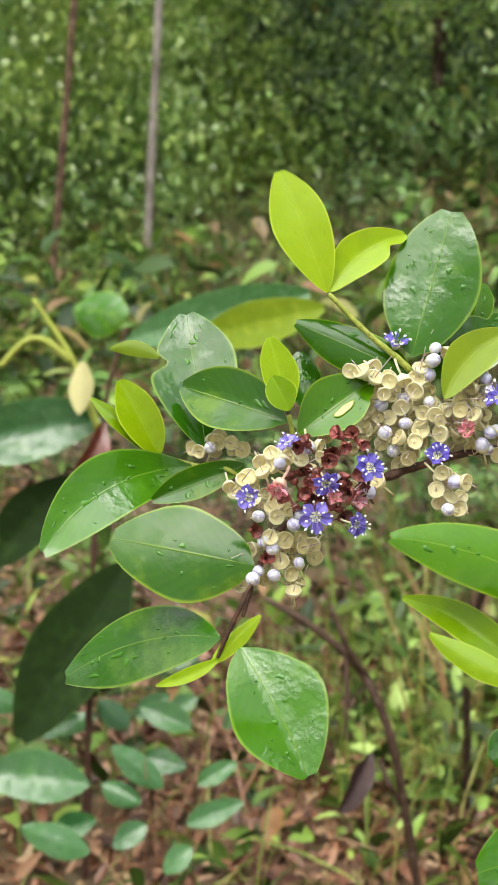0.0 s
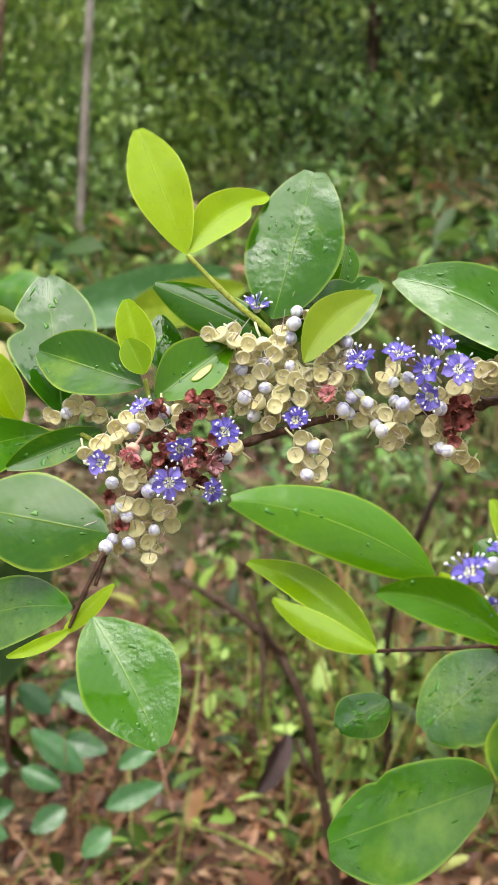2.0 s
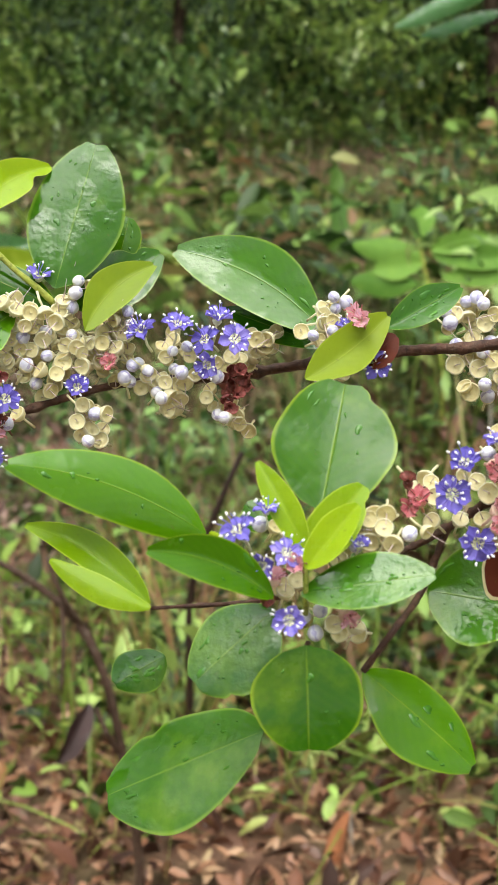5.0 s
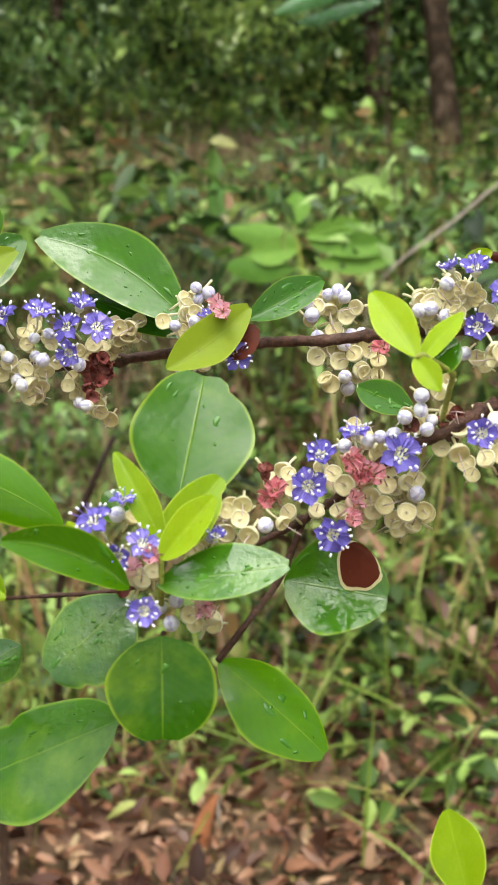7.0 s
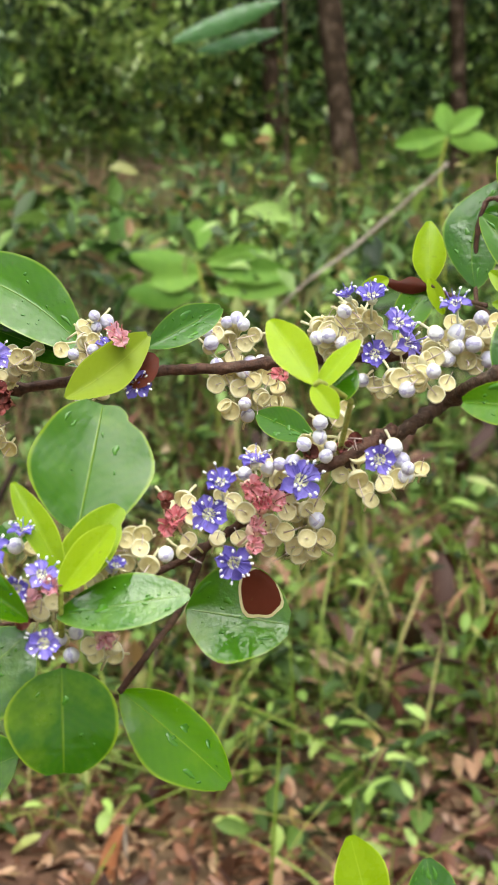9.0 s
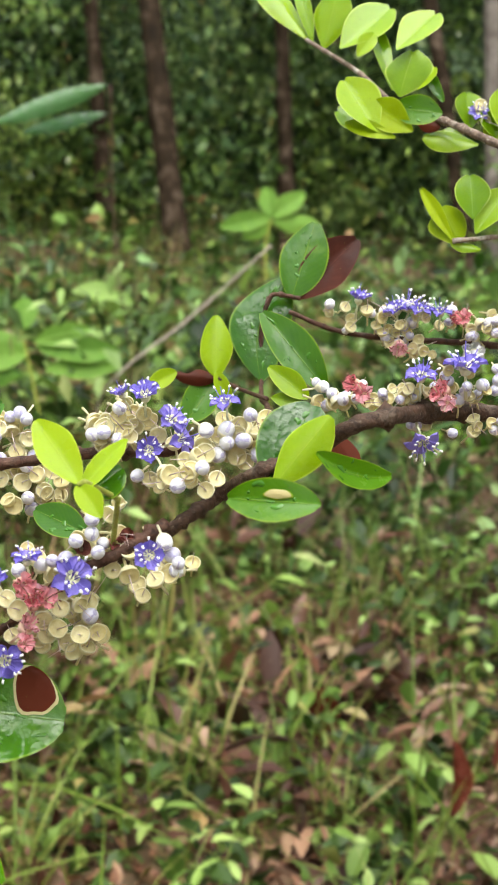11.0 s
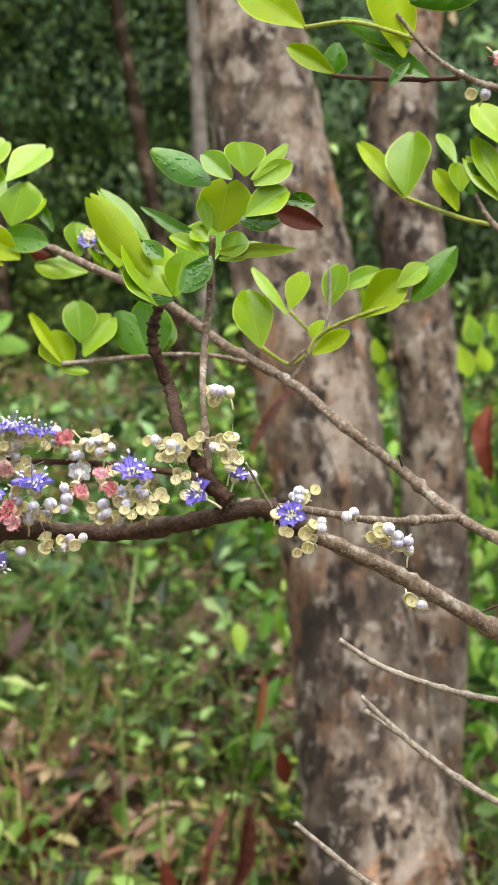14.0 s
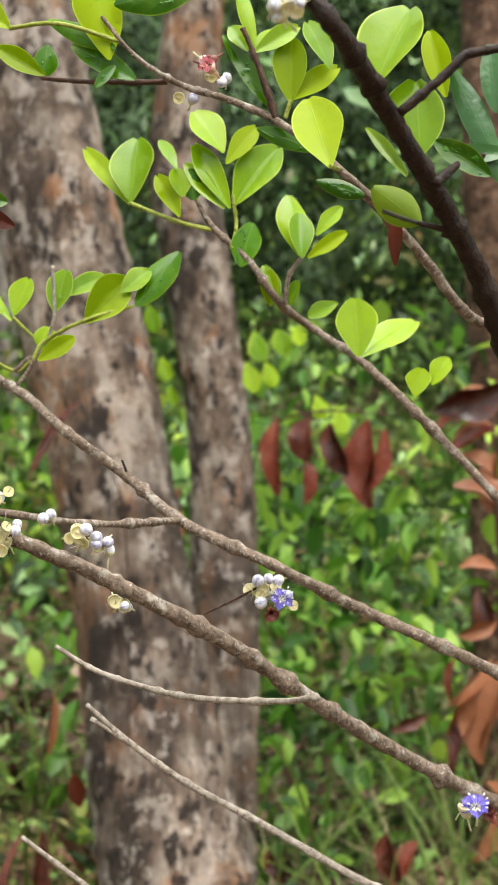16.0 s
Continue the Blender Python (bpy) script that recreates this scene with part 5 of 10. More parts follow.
cup(br, (0.0117, 0.3871, 1.2651), (-0.09, -0.99, 0.10), 4.5)
cup(br, (0.0101, 0.3887, 1.2602), (-0.08, -0.99, 0.11), 4.6)
cup(br, (-0.0029, 0.3899, 1.2648), (-0.05, -0.99, 0.10), 4.6)
cup(br, (0.0028, 0.3908, 1.2642), (-0.07, -0.99, 0.09), 4.6)
cup(br, (0.0188, 0.3882, 1.2672), (-0.13, -0.99, 0.08), 4.5)
cup(br, (0.0135, 0.3893, 1.2681), (-0.10, -0.99, 0.09), 4.6)
cup(br, (0.0018, 0.3912, 1.2717), (-0.07, -0.99, 0.07), 4.6)
cup(br, (-0.0063, 0.3859, 1.2698), (-0.06, -0.99, 0.08), 4.5)
cup(br, (0.0046, 0.3921, 1.2827), (-0.08, -1.00, 0.04), 4.3)
cup(br, (0.0050, 0.3899, 1.2775), (-0.08, -1.00, 0.06), 4.3)
cup(br, (0.0125, 0.3934, 1.2823), (-0.10, -0.99, 0.05), 4.4)
cup(br, (-0.0024, 0.3928, 1.2836), (-0.06, -1.00, 0.04), 4.4)
cup(br, (0.0188, 0.3947, 1.2723), (-0.11, -0.99, 0.07), 4.4)
cup(br, (-0.0006, 0.3964, 1.2770), (-0.06, -1.00, 0.06), 4.4)
cup(br, (0.0210, 0.3929, 1.2730), (-0.12, -0.99, 0.07), 4.4)
cup(br, (0.0276, 0.3951, 1.2781), (-0.14, -0.99, 0.06), 4.4)
cup(br, (0.0320, 0.3955, 1.2718), (-0.15, -0.99, 0.07), 4.4)
cup(br, (0.0115, 0.3900, 1.2620), (-0.09, -0.99, 0.10), 4.3)
cup(br, (0.0079, 0.3926, 1.2580), (-0.08, -0.99, 0.11), 4.4)
cup(br, (-0.0056, 0.3929, 1.2625), (-0.05, -0.99, 0.10), 4.4)
cup(br, (0.0238, 0.3926, 1.2679), (-0.13, -0.99, 0.08), 4.4)
cup(br, (0.0136, 0.3929, 1.2648), (-0.10, -0.99, 0.09), 4.4)
cup(br, (-0.0022, 0.3903, 1.2687), (-0.06, -0.99, 0.08), 4.3)
cup(br, (0.0137, 0.3943, 1.2852), (-0.10, -0.99, 0.04), 4.6)
cup(br, (0.0225, 0.3926, 1.2702), (-0.11, -0.99, 0.07), 4.6)
cup(br, (0.0049, 0.3909, 1.2714), (-0.07, -1.00, 0.07), 4.6)
cup(br, (0.0172, 0.3811, 1.2524), (-0.11, -0.98, 0.14), 4.5)
cup(br, (0.0212, 0.3825, 1.2503), (-0.13, -0.98, 0.13), 4.5)
cup(br, (0.0187, 0.3814, 1.2570), (-0.12, -0.99, 0.12), 4.5)
cup(br, (0.0252, 0.3801, 1.2546), (-0.13, -0.98, 0.12), 4.5)
bud(br, (0.0225, 0.3808, 1.2548), (-0.12, -0.99, 0.12), 4.5)
bud(br, (0.0204, 0.3791, 1.2472), (-0.13, -0.98, 0.14), 4.5)
bud(br, (0.0024, 0.3916, 1.2748), (-0.07, -1.00, 0.07), 4.6)
bud(br, (0.0085, 0.3948, 1.2762), (-0.09, -0.99, 0.06), 4.6)
bud(br, (0.0160, 0.3917, 1.2758), (-0.11, -0.99, 0.05), 4.6)
bud(br, (0.0178, 0.3965, 1.2905), (-0.11, -0.99, 0.01), 4.6)
bud(br, (0.0167, 0.3928, 1.2871), (-0.12, -0.99, 0.03), 4.6)
bud(br, (0.0162, 0.3950, 1.2831), (-0.10, -0.99, 0.05), 4.6)
bud(br, (0.0319, 0.3943, 1.2824), (-0.15, -0.99, 0.04), 4.6)
bud(br, (0.0321, 0.3949, 1.2787), (-0.15, -0.99, 0.05), 4.6)
bud(br, (0.0096, 0.3899, 1.2699), (-0.08, -0.99, 0.08), 4.6)
bud(br, (0.0033, 0.3886, 1.2668), (-0.07, -0.99, 0.08), 4.6)
bud(br, (0.0063, 0.3908, 1.2622), (-0.08, -0.99, 0.09), 4.6)
bud(br, (0.0239, 0.3929, 1.2821), (-0.13, -0.99, 0.05), 4.6)
bud(br, (0.0319, 0.3917, 1.2630), (-0.14, -0.99, 0.09), 4.6)
bud(br, (0.0329, 0.3901, 1.2676), (-0.15, -0.99, 0.08), 4.6)
pink(br, (0.0274, 0.3941, 1.2677), (-0.13, -0.99, 0.08), 4.6)
cup(br, (0.0003, 0.3921, 1.2689), (-0.06, -0.99, 0.09), 4.6)
cup(br, (-0.0021, 0.3906, 1.2682), (-0.05, -0.99, 0.09), 4.6)
cup(br, (0.0192, 0.3983, 1.2708), (-0.11, -0.99, 0.07), 4.4)
cup(br, (0.0015, 0.3963, 1.2733), (-0.07, -1.00, 0.07), 4.4)
cup(br, (0.0182, 0.3856, 1.2481), (-0.11, -0.98, 0.14), 4.3)
cup(br, (0.0245, 0.3858, 1.2499), (-0.13, -0.98, 0.13), 4.3)
cup(br, (0.0212, 0.3863, 1.2540), (-0.12, -0.99, 0.12), 4.3)
cup(br, (0.0198, 0.3851, 1.2562), (-0.12, -0.99, 0.12), 4.3)
cup(br, (0.0237, 0.3826, 1.2471), (-0.13, -0.98, 0.14), 4.3)
cup(br, (0.0167, 0.3967, 1.2786), (-0.11, -0.99, 0.05), 4.4)
cup(br, (0.0167, 0.4001, 1.2940), (-0.11, -0.99, 0.01), 4.4)
cup(br, (0.0213, 0.3980, 1.2890), (-0.12, -0.99, 0.03), 4.4)
cup(br, (0.0158, 0.3991, 1.2793), (-0.10, -0.99, 0.05), 4.4)
cup(br, (0.0073, 0.3952, 1.2687), (-0.08, -0.99, 0.08), 4.4)
cup(br, (0.0027, 0.3942, 1.2698), (-0.07, -0.99, 0.08), 4.4)
cup(br, (0.0047, 0.3949, 1.2653), (-0.08, -0.99, 0.09), 4.4)
cup(br, (0.0252, 0.3985, 1.2784), (-0.13, -0.99, 0.05), 4.4)
cup(br, (0.0297, 0.3974, 1.2633), (-0.14, -0.99, 0.09), 4.4)
cup(br, (-0.0015, 0.3973, 1.2655), (-0.06, -0.99, 0.09), 4.4)
cup(br, (-0.0037, 0.3937, 1.2654), (-0.05, -0.99, 0.09), 4.4)
flower(br, (0.0069, 0.3982, 1.2906), (0.06, -0.56, 0.82), 8.5)
flower(br, (0.0172, 0.3811, 1.2612), (-0.07, -0.95, 0.31), 8.8)
flower(br, (0.0357, 0.3866, 1.2762), (-0.42, -0.55, 0.72), 8.6)
flower(br, (0.0447, 0.3861, 1.2778), (0.16, -0.51, 0.85), 9.4)
flower(br, (0.0562, 0.3875, 1.2795), (0.17, -0.31, 0.94), 8.0)
flower(br, (0.0536, 0.3851, 1.2745), (-0.63, -0.69, 0.37), 8.2)
flower(br, (0.0605, 0.3817, 1.2751), (0.03, -0.98, 0.21), 9.0)
flower(br, (0.0538, 0.3835, 1.2688), (-0.43, -0.86, -0.28), 7.6)
bud(br, (0.0315, 0.3905, 1.2826), (-0.07, -1.00, 0.03), 4.5)
bud(br, (0.0322, 0.3914, 1.2787), (-0.07, -1.00, 0.05), 4.5)
bud(br, (0.0446, 0.3918, 1.2715), (-0.12, -0.99, 0.06), 4.6)
bud(br, (0.0350, 0.3912, 1.2678), (-0.08, -0.99, 0.07), 4.5)
bud(br, (0.0308, 0.3901, 1.2634), (-0.06, -0.99, 0.08), 4.5)
bud(br, (0.0447, 0.3920, 1.2662), (-0.11, -0.99, 0.07), 4.6)
bud(br, (0.0462, 0.3852, 1.2657), (-0.11, -0.99, 0.07), 4.7)
bud(br, (0.0395, 0.3898, 1.2596), (-0.09, -0.99, 0.09), 4.6)
bud(br, (0.0407, 0.3856, 1.2582), (-0.09, -0.99, 0.09), 4.7)
bud(br, (0.0482, 0.3910, 1.2729), (-0.11, -0.99, 0.05), 4.6)
bud(br, (0.0563, 0.3863, 1.2646), (-0.14, -0.99, 0.07), 4.5)
cup(br, (0.0416, 0.3937, 1.2727), (-0.10, -0.99, 0.07), 4.6)
cup(br, (0.0422, 0.3915, 1.2697), (-0.10, -0.99, 0.06), 4.6)
cup(br, (0.0377, 0.3881, 1.2652), (-0.09, -0.99, 0.08), 4.5)
bud(br, (0.0365, 0.3865, 1.2665), (-0.09, -0.99, 0.08), 4.7)
cup(br, (0.0356, 0.3926, 1.2609), (-0.09, -0.99, 0.09), 4.6)
cup(br, (0.0420, 0.3880, 1.2629), (-0.11, -0.99, 0.09), 4.5)
cup(br, (0.0476, 0.3890, 1.2625), (-0.12, -0.99, 0.08), 4.5)
cup(br, (0.0435, 0.3870, 1.2586), (-0.11, -0.99, 0.10), 4.5)
cup(br, (0.0429, 0.3884, 1.2550), (-0.11, -0.99, 0.10), 4.5)
cup(br, (0.0271, 0.3891, 1.2698), (-0.06, -1.00, 0.06), 4.5)
cup(br, (0.0243, 0.3945, 1.2710), (-0.05, -1.00, 0.06), 4.6)
cup(br, (0.0677, 0.3875, 1.2752), (-0.17, -0.98, 0.06), 4.5)
cup(br, (0.0703, 0.3887, 1.2731), (-0.18, -0.98, 0.05), 4.6)
cup(br, (0.0682, 0.3900, 1.2714), (-0.18, -0.98, 0.05), 4.6)
cup(br, (0.0706, 0.3862, 1.2753), (-0.18, -0.98, 0.04), 4.5)
cup(br, (0.0492, 0.3903, 1.2702), (-0.12, -0.99, 0.06), 4.6)
cup(br, (0.0667, 0.3909, 1.2761), (-0.16, -0.99, 0.04), 4.6)
cup(br, (0.0296, 0.3920, 1.2763), (-0.07, -1.00, 0.05), 4.5)
cup(br, (0.0250, 0.3936, 1.2757), (-0.05, -1.00, 0.05), 4.6)
cup(br, (0.0288, 0.3914, 1.2720), (-0.07, -1.00, 0.06), 4.5)
cup(br, (0.0608, 0.3882, 1.2704), (-0.15, -0.99, 0.06), 4.5)
cup(br, (0.0636, 0.3909, 1.2695), (-0.16, -0.98, 0.07), 4.6)
cup(br, (0.0297, 0.3961, 1.2750), (-0.07, -1.00, 0.05), 4.4)
cup(br, (0.0487, 0.3958, 1.2712), (-0.12, -0.99, 0.06), 4.4)
cup(br, (0.0284, 0.3945, 1.2626), (-0.06, -0.99, 0.08), 4.4)
cup(br, (0.0449, 0.3957, 1.2745), (-0.11, -0.99, 0.05), 4.4)
cup(br, (0.0574, 0.3923, 1.2682), (-0.14, -0.99, 0.07), 4.4)
cup(br, (0.0435, 0.3978, 1.2687), (-0.10, -0.99, 0.07), 4.4)
cup(br, (0.0398, 0.3957, 1.2610), (-0.09, -0.99, 0.09), 4.4)
cup(br, (0.0445, 0.3920, 1.2597), (-0.11, -0.99, 0.09), 4.4)
cup(br, (0.0511, 0.3942, 1.2645), (-0.12, -0.99, 0.08), 4.4)
cup(br, (0.0466, 0.3904, 1.2578), (-0.11, -0.99, 0.10), 4.3)
cup(br, (0.0463, 0.3940, 1.2551), (-0.11, -0.99, 0.10), 4.4)
cup(br, (0.0704, 0.3901, 1.2729), (-0.17, -0.98, 0.06), 4.3)
cup(br, (0.0715, 0.3921, 1.2760), (-0.18, -0.98, 0.05), 4.4)
cup(br, (0.0716, 0.3933, 1.2732), (-0.18, -0.98, 0.05), 4.4)
cup(br, (0.0740, 0.3912, 1.2774), (-0.18, -0.98, 0.04), 4.4)
cup(br, (0.0656, 0.3971, 1.2777), (-0.16, -0.99, 0.04), 4.4)
cup(br, (0.0217, 0.3978, 1.2736), (-0.05, -1.00, 0.05), 4.4)
cup(br, (0.0665, 0.3941, 1.2674), (-0.16, -0.98, 0.07), 4.4)
dried(br, (0.0616, 0.3929, 1.2665), (-0.15, -0.99, 0.07), 4.6)
dried(br, (0.0602, 0.3877, 1.2563), (-0.15, -0.98, 0.10), 4.6)
dried(br, (0.0597, 0.3905, 1.2595), (-0.15, -0.98, 0.09), 4.6)
dried(br, (0.0652, 0.3903, 1.2643), (-0.16, -0.98, 0.08), 4.6)
dried(br, (0.0664, 0.3924, 1.2617), (-0.16, -0.98, 0.08), 4.6)
dried(br, (0.0633, 0.3886, 1.2660), (-0.16, -0.98, 0.07), 4.6)
dried(br, (0.0622, 0.3911, 1.2626), (-0.15, -0.98, 0.08), 4.6)
dried(br, (0.0586, 0.3883, 1.2626), (-0.14, -0.99, 0.08), 4.5)
dried(br, (0.0624, 0.3871, 1.2595), (-0.16, -0.98, 0.09), 4.5)
bud(br, (0.0575, 0.3908, 1.2536), (-0.15, -0.98, 0.10), 4.6)
bud(br, (0.0591, 0.3855, 1.2532), (-0.15, -0.98, 0.10), 4.7)
cup(br, (0.0540, 0.3895, 1.2585), (-0.14, -0.99, 0.10), 4.6)
cup(br, (0.0640, 0.3914, 1.2507), (-0.16, -0.98, 0.12), 4.6)
cup(br, (0.0627, 0.3881, 1.2534), (-0.15, -0.98, 0.10), 4.6)
cup(br, (0.0604, 0.3951, 1.2560), (-0.15, -0.98, 0.10), 4.4)
cup(br, (0.0563, 0.3927, 1.2556), (-0.14, -0.99, 0.10), 4.4)
cup(br, (0.0674, 0.3962, 1.2481), (-0.16, -0.98, 0.12), 4.4)
cup(br, (0.0614, 0.3919, 1.2571), (-0.15, -0.98, 0.10), 4.4)

br = stem(shrub, "wood", [((0.1448, 0.3021, 1.2645), 1.74), ((0.1330, 0.3003, 1.2585), 1.45), ((0.1219, 0.3072, 1.2514), 1.34), ((0.1125, 0.3193, 1.2390), 1.11), ((0.1038, 0.3231, 1.2320), 0.98), ((0.0958, 0.3246, 1.2275), 0.84), ((0.0717, 0.3044, 1.2248), 0.71), ((0.0622, 0.3090, 1.2212), 0.65), ((0.0559, 0.3104, 1.2196), 0.52)], "branch", "low flowering shrub twig with rounded wet leaves and violet flowers")
leaf(br, (0.0448, 0.3172, 1.2331), (-0.0007, 0.3138, 1.2504), (0.20, -0.92, 0.34), 0.0154, "mature", a=0.9, arc=0.07)
leaf(br, (0.0316, 0.3147, 1.2172), (0.0036, 0.3220, 1.2357), (0.06, -0.89, 0.45), 0.0082, "young", arc=0.08)
leaf(br, (0.0314, 0.3099, 1.2176), (0.0090, 0.3148, 1.2288), (0.04, -0.88, 0.47), 0.0060, "young", arc=-0.05)
leaf(br, (0.0563, 0.2913, 1.2242), (0.0287, 0.2819, 1.2369), (0.42, -0.87, 0.26), 0.0101, "mature", arc=0.08)
leaf(br, (0.0576, 0.2979, 1.2197), (0.0398, 0.2977, 1.2037), (-0.48, -0.70, 0.53), 0.0213, "wet", b=0.6, fold=-0.25, bite=(0.8, 1, 0.14, 0.04))
leaf(br, (0.0369, 0.3308, 1.2005), (0.0244, 0.3200, 1.1973), (0.34, -0.61, 0.72), 0.0113, "wet", b=0.6)
leaf(br, (0.0585, 0.3134, 1.1865), (0.0224, 0.3336, 1.1645), (-0.64, -0.45, 0.63), 0.0301, "wet", b=0.6, fold=-0.2, bite=(0.7, -1, 0.12, 0.04))
leaf(br, (0.0633, 0.2891, 1.2139), (0.0633, 0.2832, 1.1922), (-0.19, -0.95, 0.26), 0.0238, "mature", b=0.5)
leaf(br, (0.0809, 0.3076, 1.2022), (0.1061, 0.2965, 1.1831), (0.15, -0.76, 0.64), 0.0199, "mature", fold=-0.2)
leaf(br, (0.0622, 0.2901, 1.2250), (0.0879, 0.2781, 1.2325), (-0.46, -0.58, 0.67), 0.0134, "wet", fold=0.12)
leaf(br, (0.0636, 0.2920, 1.2337), (0.0538, 0.2994, 1.2531), (-0.05, -0.94, 0.33), 0.0065, "young")
leaf(br, (0.0632, 0.2916, 1.2305), (0.0759, 0.2934, 1.2485), (-0.36, -0.87, 0.34), 0.0106, "young", b=0.6, bite=(0.86, -1, 0.25, 0.05))
leaf(br, (0.0622, 0.2858, 1.2316), (0.0733, 0.2868, 1.2451), (-0.37, -0.85, 0.37), 0.0075, "young", b=0.65)
leaf(br, (0.0687, 0.3023, 1.2411), (0.0766, 0.3144, 1.2693), (-0.16, -0.89, -0.03), 0.0274, "mature", b=0.52, fold=0.08, bite=(0.9, -1, 0.2, 0.04))
leaf(br, (0.0998, 0.3204, 1.2179), (0.1220, 0.3072, 1.2169), (-0.43, -0.76, 0.48), 0.0245, "wet", b=0.62, fold=0.3, mark=("brown", .70, .56, .20, 2.9))
leaf(br, (0.0599, 0.3135, 1.2355), (0.0540, 0.3163, 1.2407), (-0.06, -0.91, 0.42), 0.0082, "mature")
leaf(br, (0.0474, 0.3059, 1.2314), (0.0446, 0.3077, 1.2356), (0.00, -0.92, 0.39), 0.0031, "young")
leaf(br, (0.0861, 0.3834, 1.2778), (0.0454, 0.3989, 1.3005), (-0.18, -0.93, 0.32), 0.0207, "wet", arc=0.09, fold=0.14)
leaf(br, (0.0874, 0.3899, 1.2733), (0.0595, 0.3953, 1.2840), (-0.08, -0.96, 0.27), 0.0084, "wet")
leaf(br, (0.0749, 0.3523, 1.2668), (0.0963, 0.3521, 1.2840), (-0.28, -0.90, 0.33), 0.0118, "under", arc=0.05, fold=0.25)
leaf(br, (0.0892, 0.3531, 1.2705), (0.0990, 0.3529, 1.2782), (-0.29, -0.89, 0.34), 0.0098, "brown")
leaf(br, (0.0988, 0.3619, 1.2799), (0.1221, 0.3716, 1.2912), (0.10, -0.85, 0.52), 0.0099, "wet")
stem(br, "wood", [((0.1052, 0.3230, 1.2334), 0.98), ((0.0994, 0.3208, 1.2198), 0.83), ((0.0834, 0.2913, 1.2161), 0.75), ((0.0768, 0.2918, 1.2069), 0.75)])
stem(br, "wood", [((0.0662, 0.3005, 1.2113), 0.51), ((0.0617, 0.3247, 1.1832), 0.56)])
stem(br, "wood", [((0.0622, 0.3088, 1.2199), 0.52), ((0.0541, 0.3155, 1.2171), 0.53), ((0.0321, 0.3181, 1.2155), 0.39)])
stem(br, "young_stem", [((0.0654, 0.3004, 1.2153), 0.77), ((0.0631, 0.2900, 1.2257), 0.61), ((0.0632, 0.2918, 1.2321), 0.61)])
flower(br, (0.0495, 0.2951, 1.2373), (-0.58, -0.58, 0.57), 9.0)
flower(br, (0.0550, 0.2953, 1.2414), (-0.01, -0.29, 0.96), 6.5)
flower(br, (0.0586, 0.2911, 1.2333), (0.09, -0.83, 0.55), 8.0)
flower(br, (0.0549, 0.2949, 1.2310), (-0.43, -0.90, -0.07), 7.5)
flower(br, (0.0588, 0.2851, 1.2208), (-0.25, -0.96, 0.13), 8.8)
flower(br, (0.0746, 0.2902, 1.2347), (0.01, -0.68, 0.74), 5.2)
cup(br, (0.0608, 0.2967, 1.2363), (-0.18, -0.97, 0.19), 4.2)
cup(br, (0.0558, 0.2995, 1.2294), (-0.15, -0.96, 0.22), 4.3)
cup(br, (0.0590, 0.2991, 1.2249), (-0.18, -0.96, 0.23), 4.3)
cup(br, (0.0600, 0.2971, 1.2241), (-0.17, -0.96, 0.24), 4.2)
cup(br, (0.0714, 0.2948, 1.2315), (-0.22, -0.95, 0.20), 4.2)
cup(br, (0.0760, 0.2966, 1.2375), (-0.23, -0.95, 0.19), 4.3)
cup(br, (0.0783, 0.2960, 1.2401), (-0.24, -0.95, 0.18), 4.3)
cup(br, (0.0820, 0.2954, 1.2415), (-0.25, -0.95, 0.18), 4.3)
cup(br, (0.0809, 0.2931, 1.2388), (-0.25, -0.95, 0.19), 4.2)
cup(br, (0.0825, 0.2909, 1.2354), (-0.25, -0.95, 0.20), 4.2)
cup(br, (0.0783, 0.2950, 1.2352), (-0.24, -0.95, 0.19), 4.3)
cup(br, (0.0734, 0.2939, 1.2387), (-0.21, -0.96, 0.20), 4.2)
bud(br, (0.0549, 0.3013, 1.2383), (-0.17, -0.97, 0.19), 4.3)
bud(br, (0.0647, 0.2972, 1.2182), (-0.19, -0.95, 0.25), 4.3)
bud(br, (0.0675, 0.2956, 1.2199), (-0.20, -0.95, 0.25), 4.3)
bud(br, (0.0668, 0.2957, 1.2147), (-0.19, -0.95, 0.26), 4.3)
bud(br, (0.0866, 0.2925, 1.2376), (-0.28, -0.94, 0.19), 4.3)
bud(br, (0.0754, 0.2963, 1.2343), (-0.23, -0.95, 0.20), 4.3)
pink(br, (0.0730, 0.2932, 1.2191), (-0.22, -0.94, 0.25), 4.3)
pink(br, (0.0679, 0.2991, 1.2293), (-0.20, -0.96, 0.22), 4.3)
pink(br, (0.0619, 0.2947, 1.2304), (-0.18, -0.96, 0.22), 4.2)
pink(br, (0.0579, 0.2999, 1.2261), (-0.17, -0.96, 0.23), 4.3)
cup(br, (0.0699, 0.2916, 1.2177), (-0.21, -0.94, 0.26), 4.2)
cup(br, (0.0759, 0.2951, 1.2166), (-0.22, -0.94, 0.26), 4.3)
cup(br, (0.0718, 0.2937, 1.2151), (-0.23, -0.94, 0.26), 4.3)
dried(br, (0.0634, 0.2964, 1.2332), (-0.19, -0.96, 0.21), 4.2)
dried(br, (0.0657, 0.2951, 1.2315), (-0.19, -0.96, 0.21), 4.2)
dried(br, (0.0556, 0.2968, 1.2224), (-0.16, -0.96, 0.24), 4.2)
cup(br, (0.0626, 0.3024, 1.2377), (-0.18, -0.97, 0.19), 4.1)
cup(br, (0.0539, 0.3046, 1.2266), (-0.15, -0.96, 0.22), 4.1)
cup(br, (0.0635, 0.3013, 1.2254), (-0.18, -0.96, 0.23), 4.1)
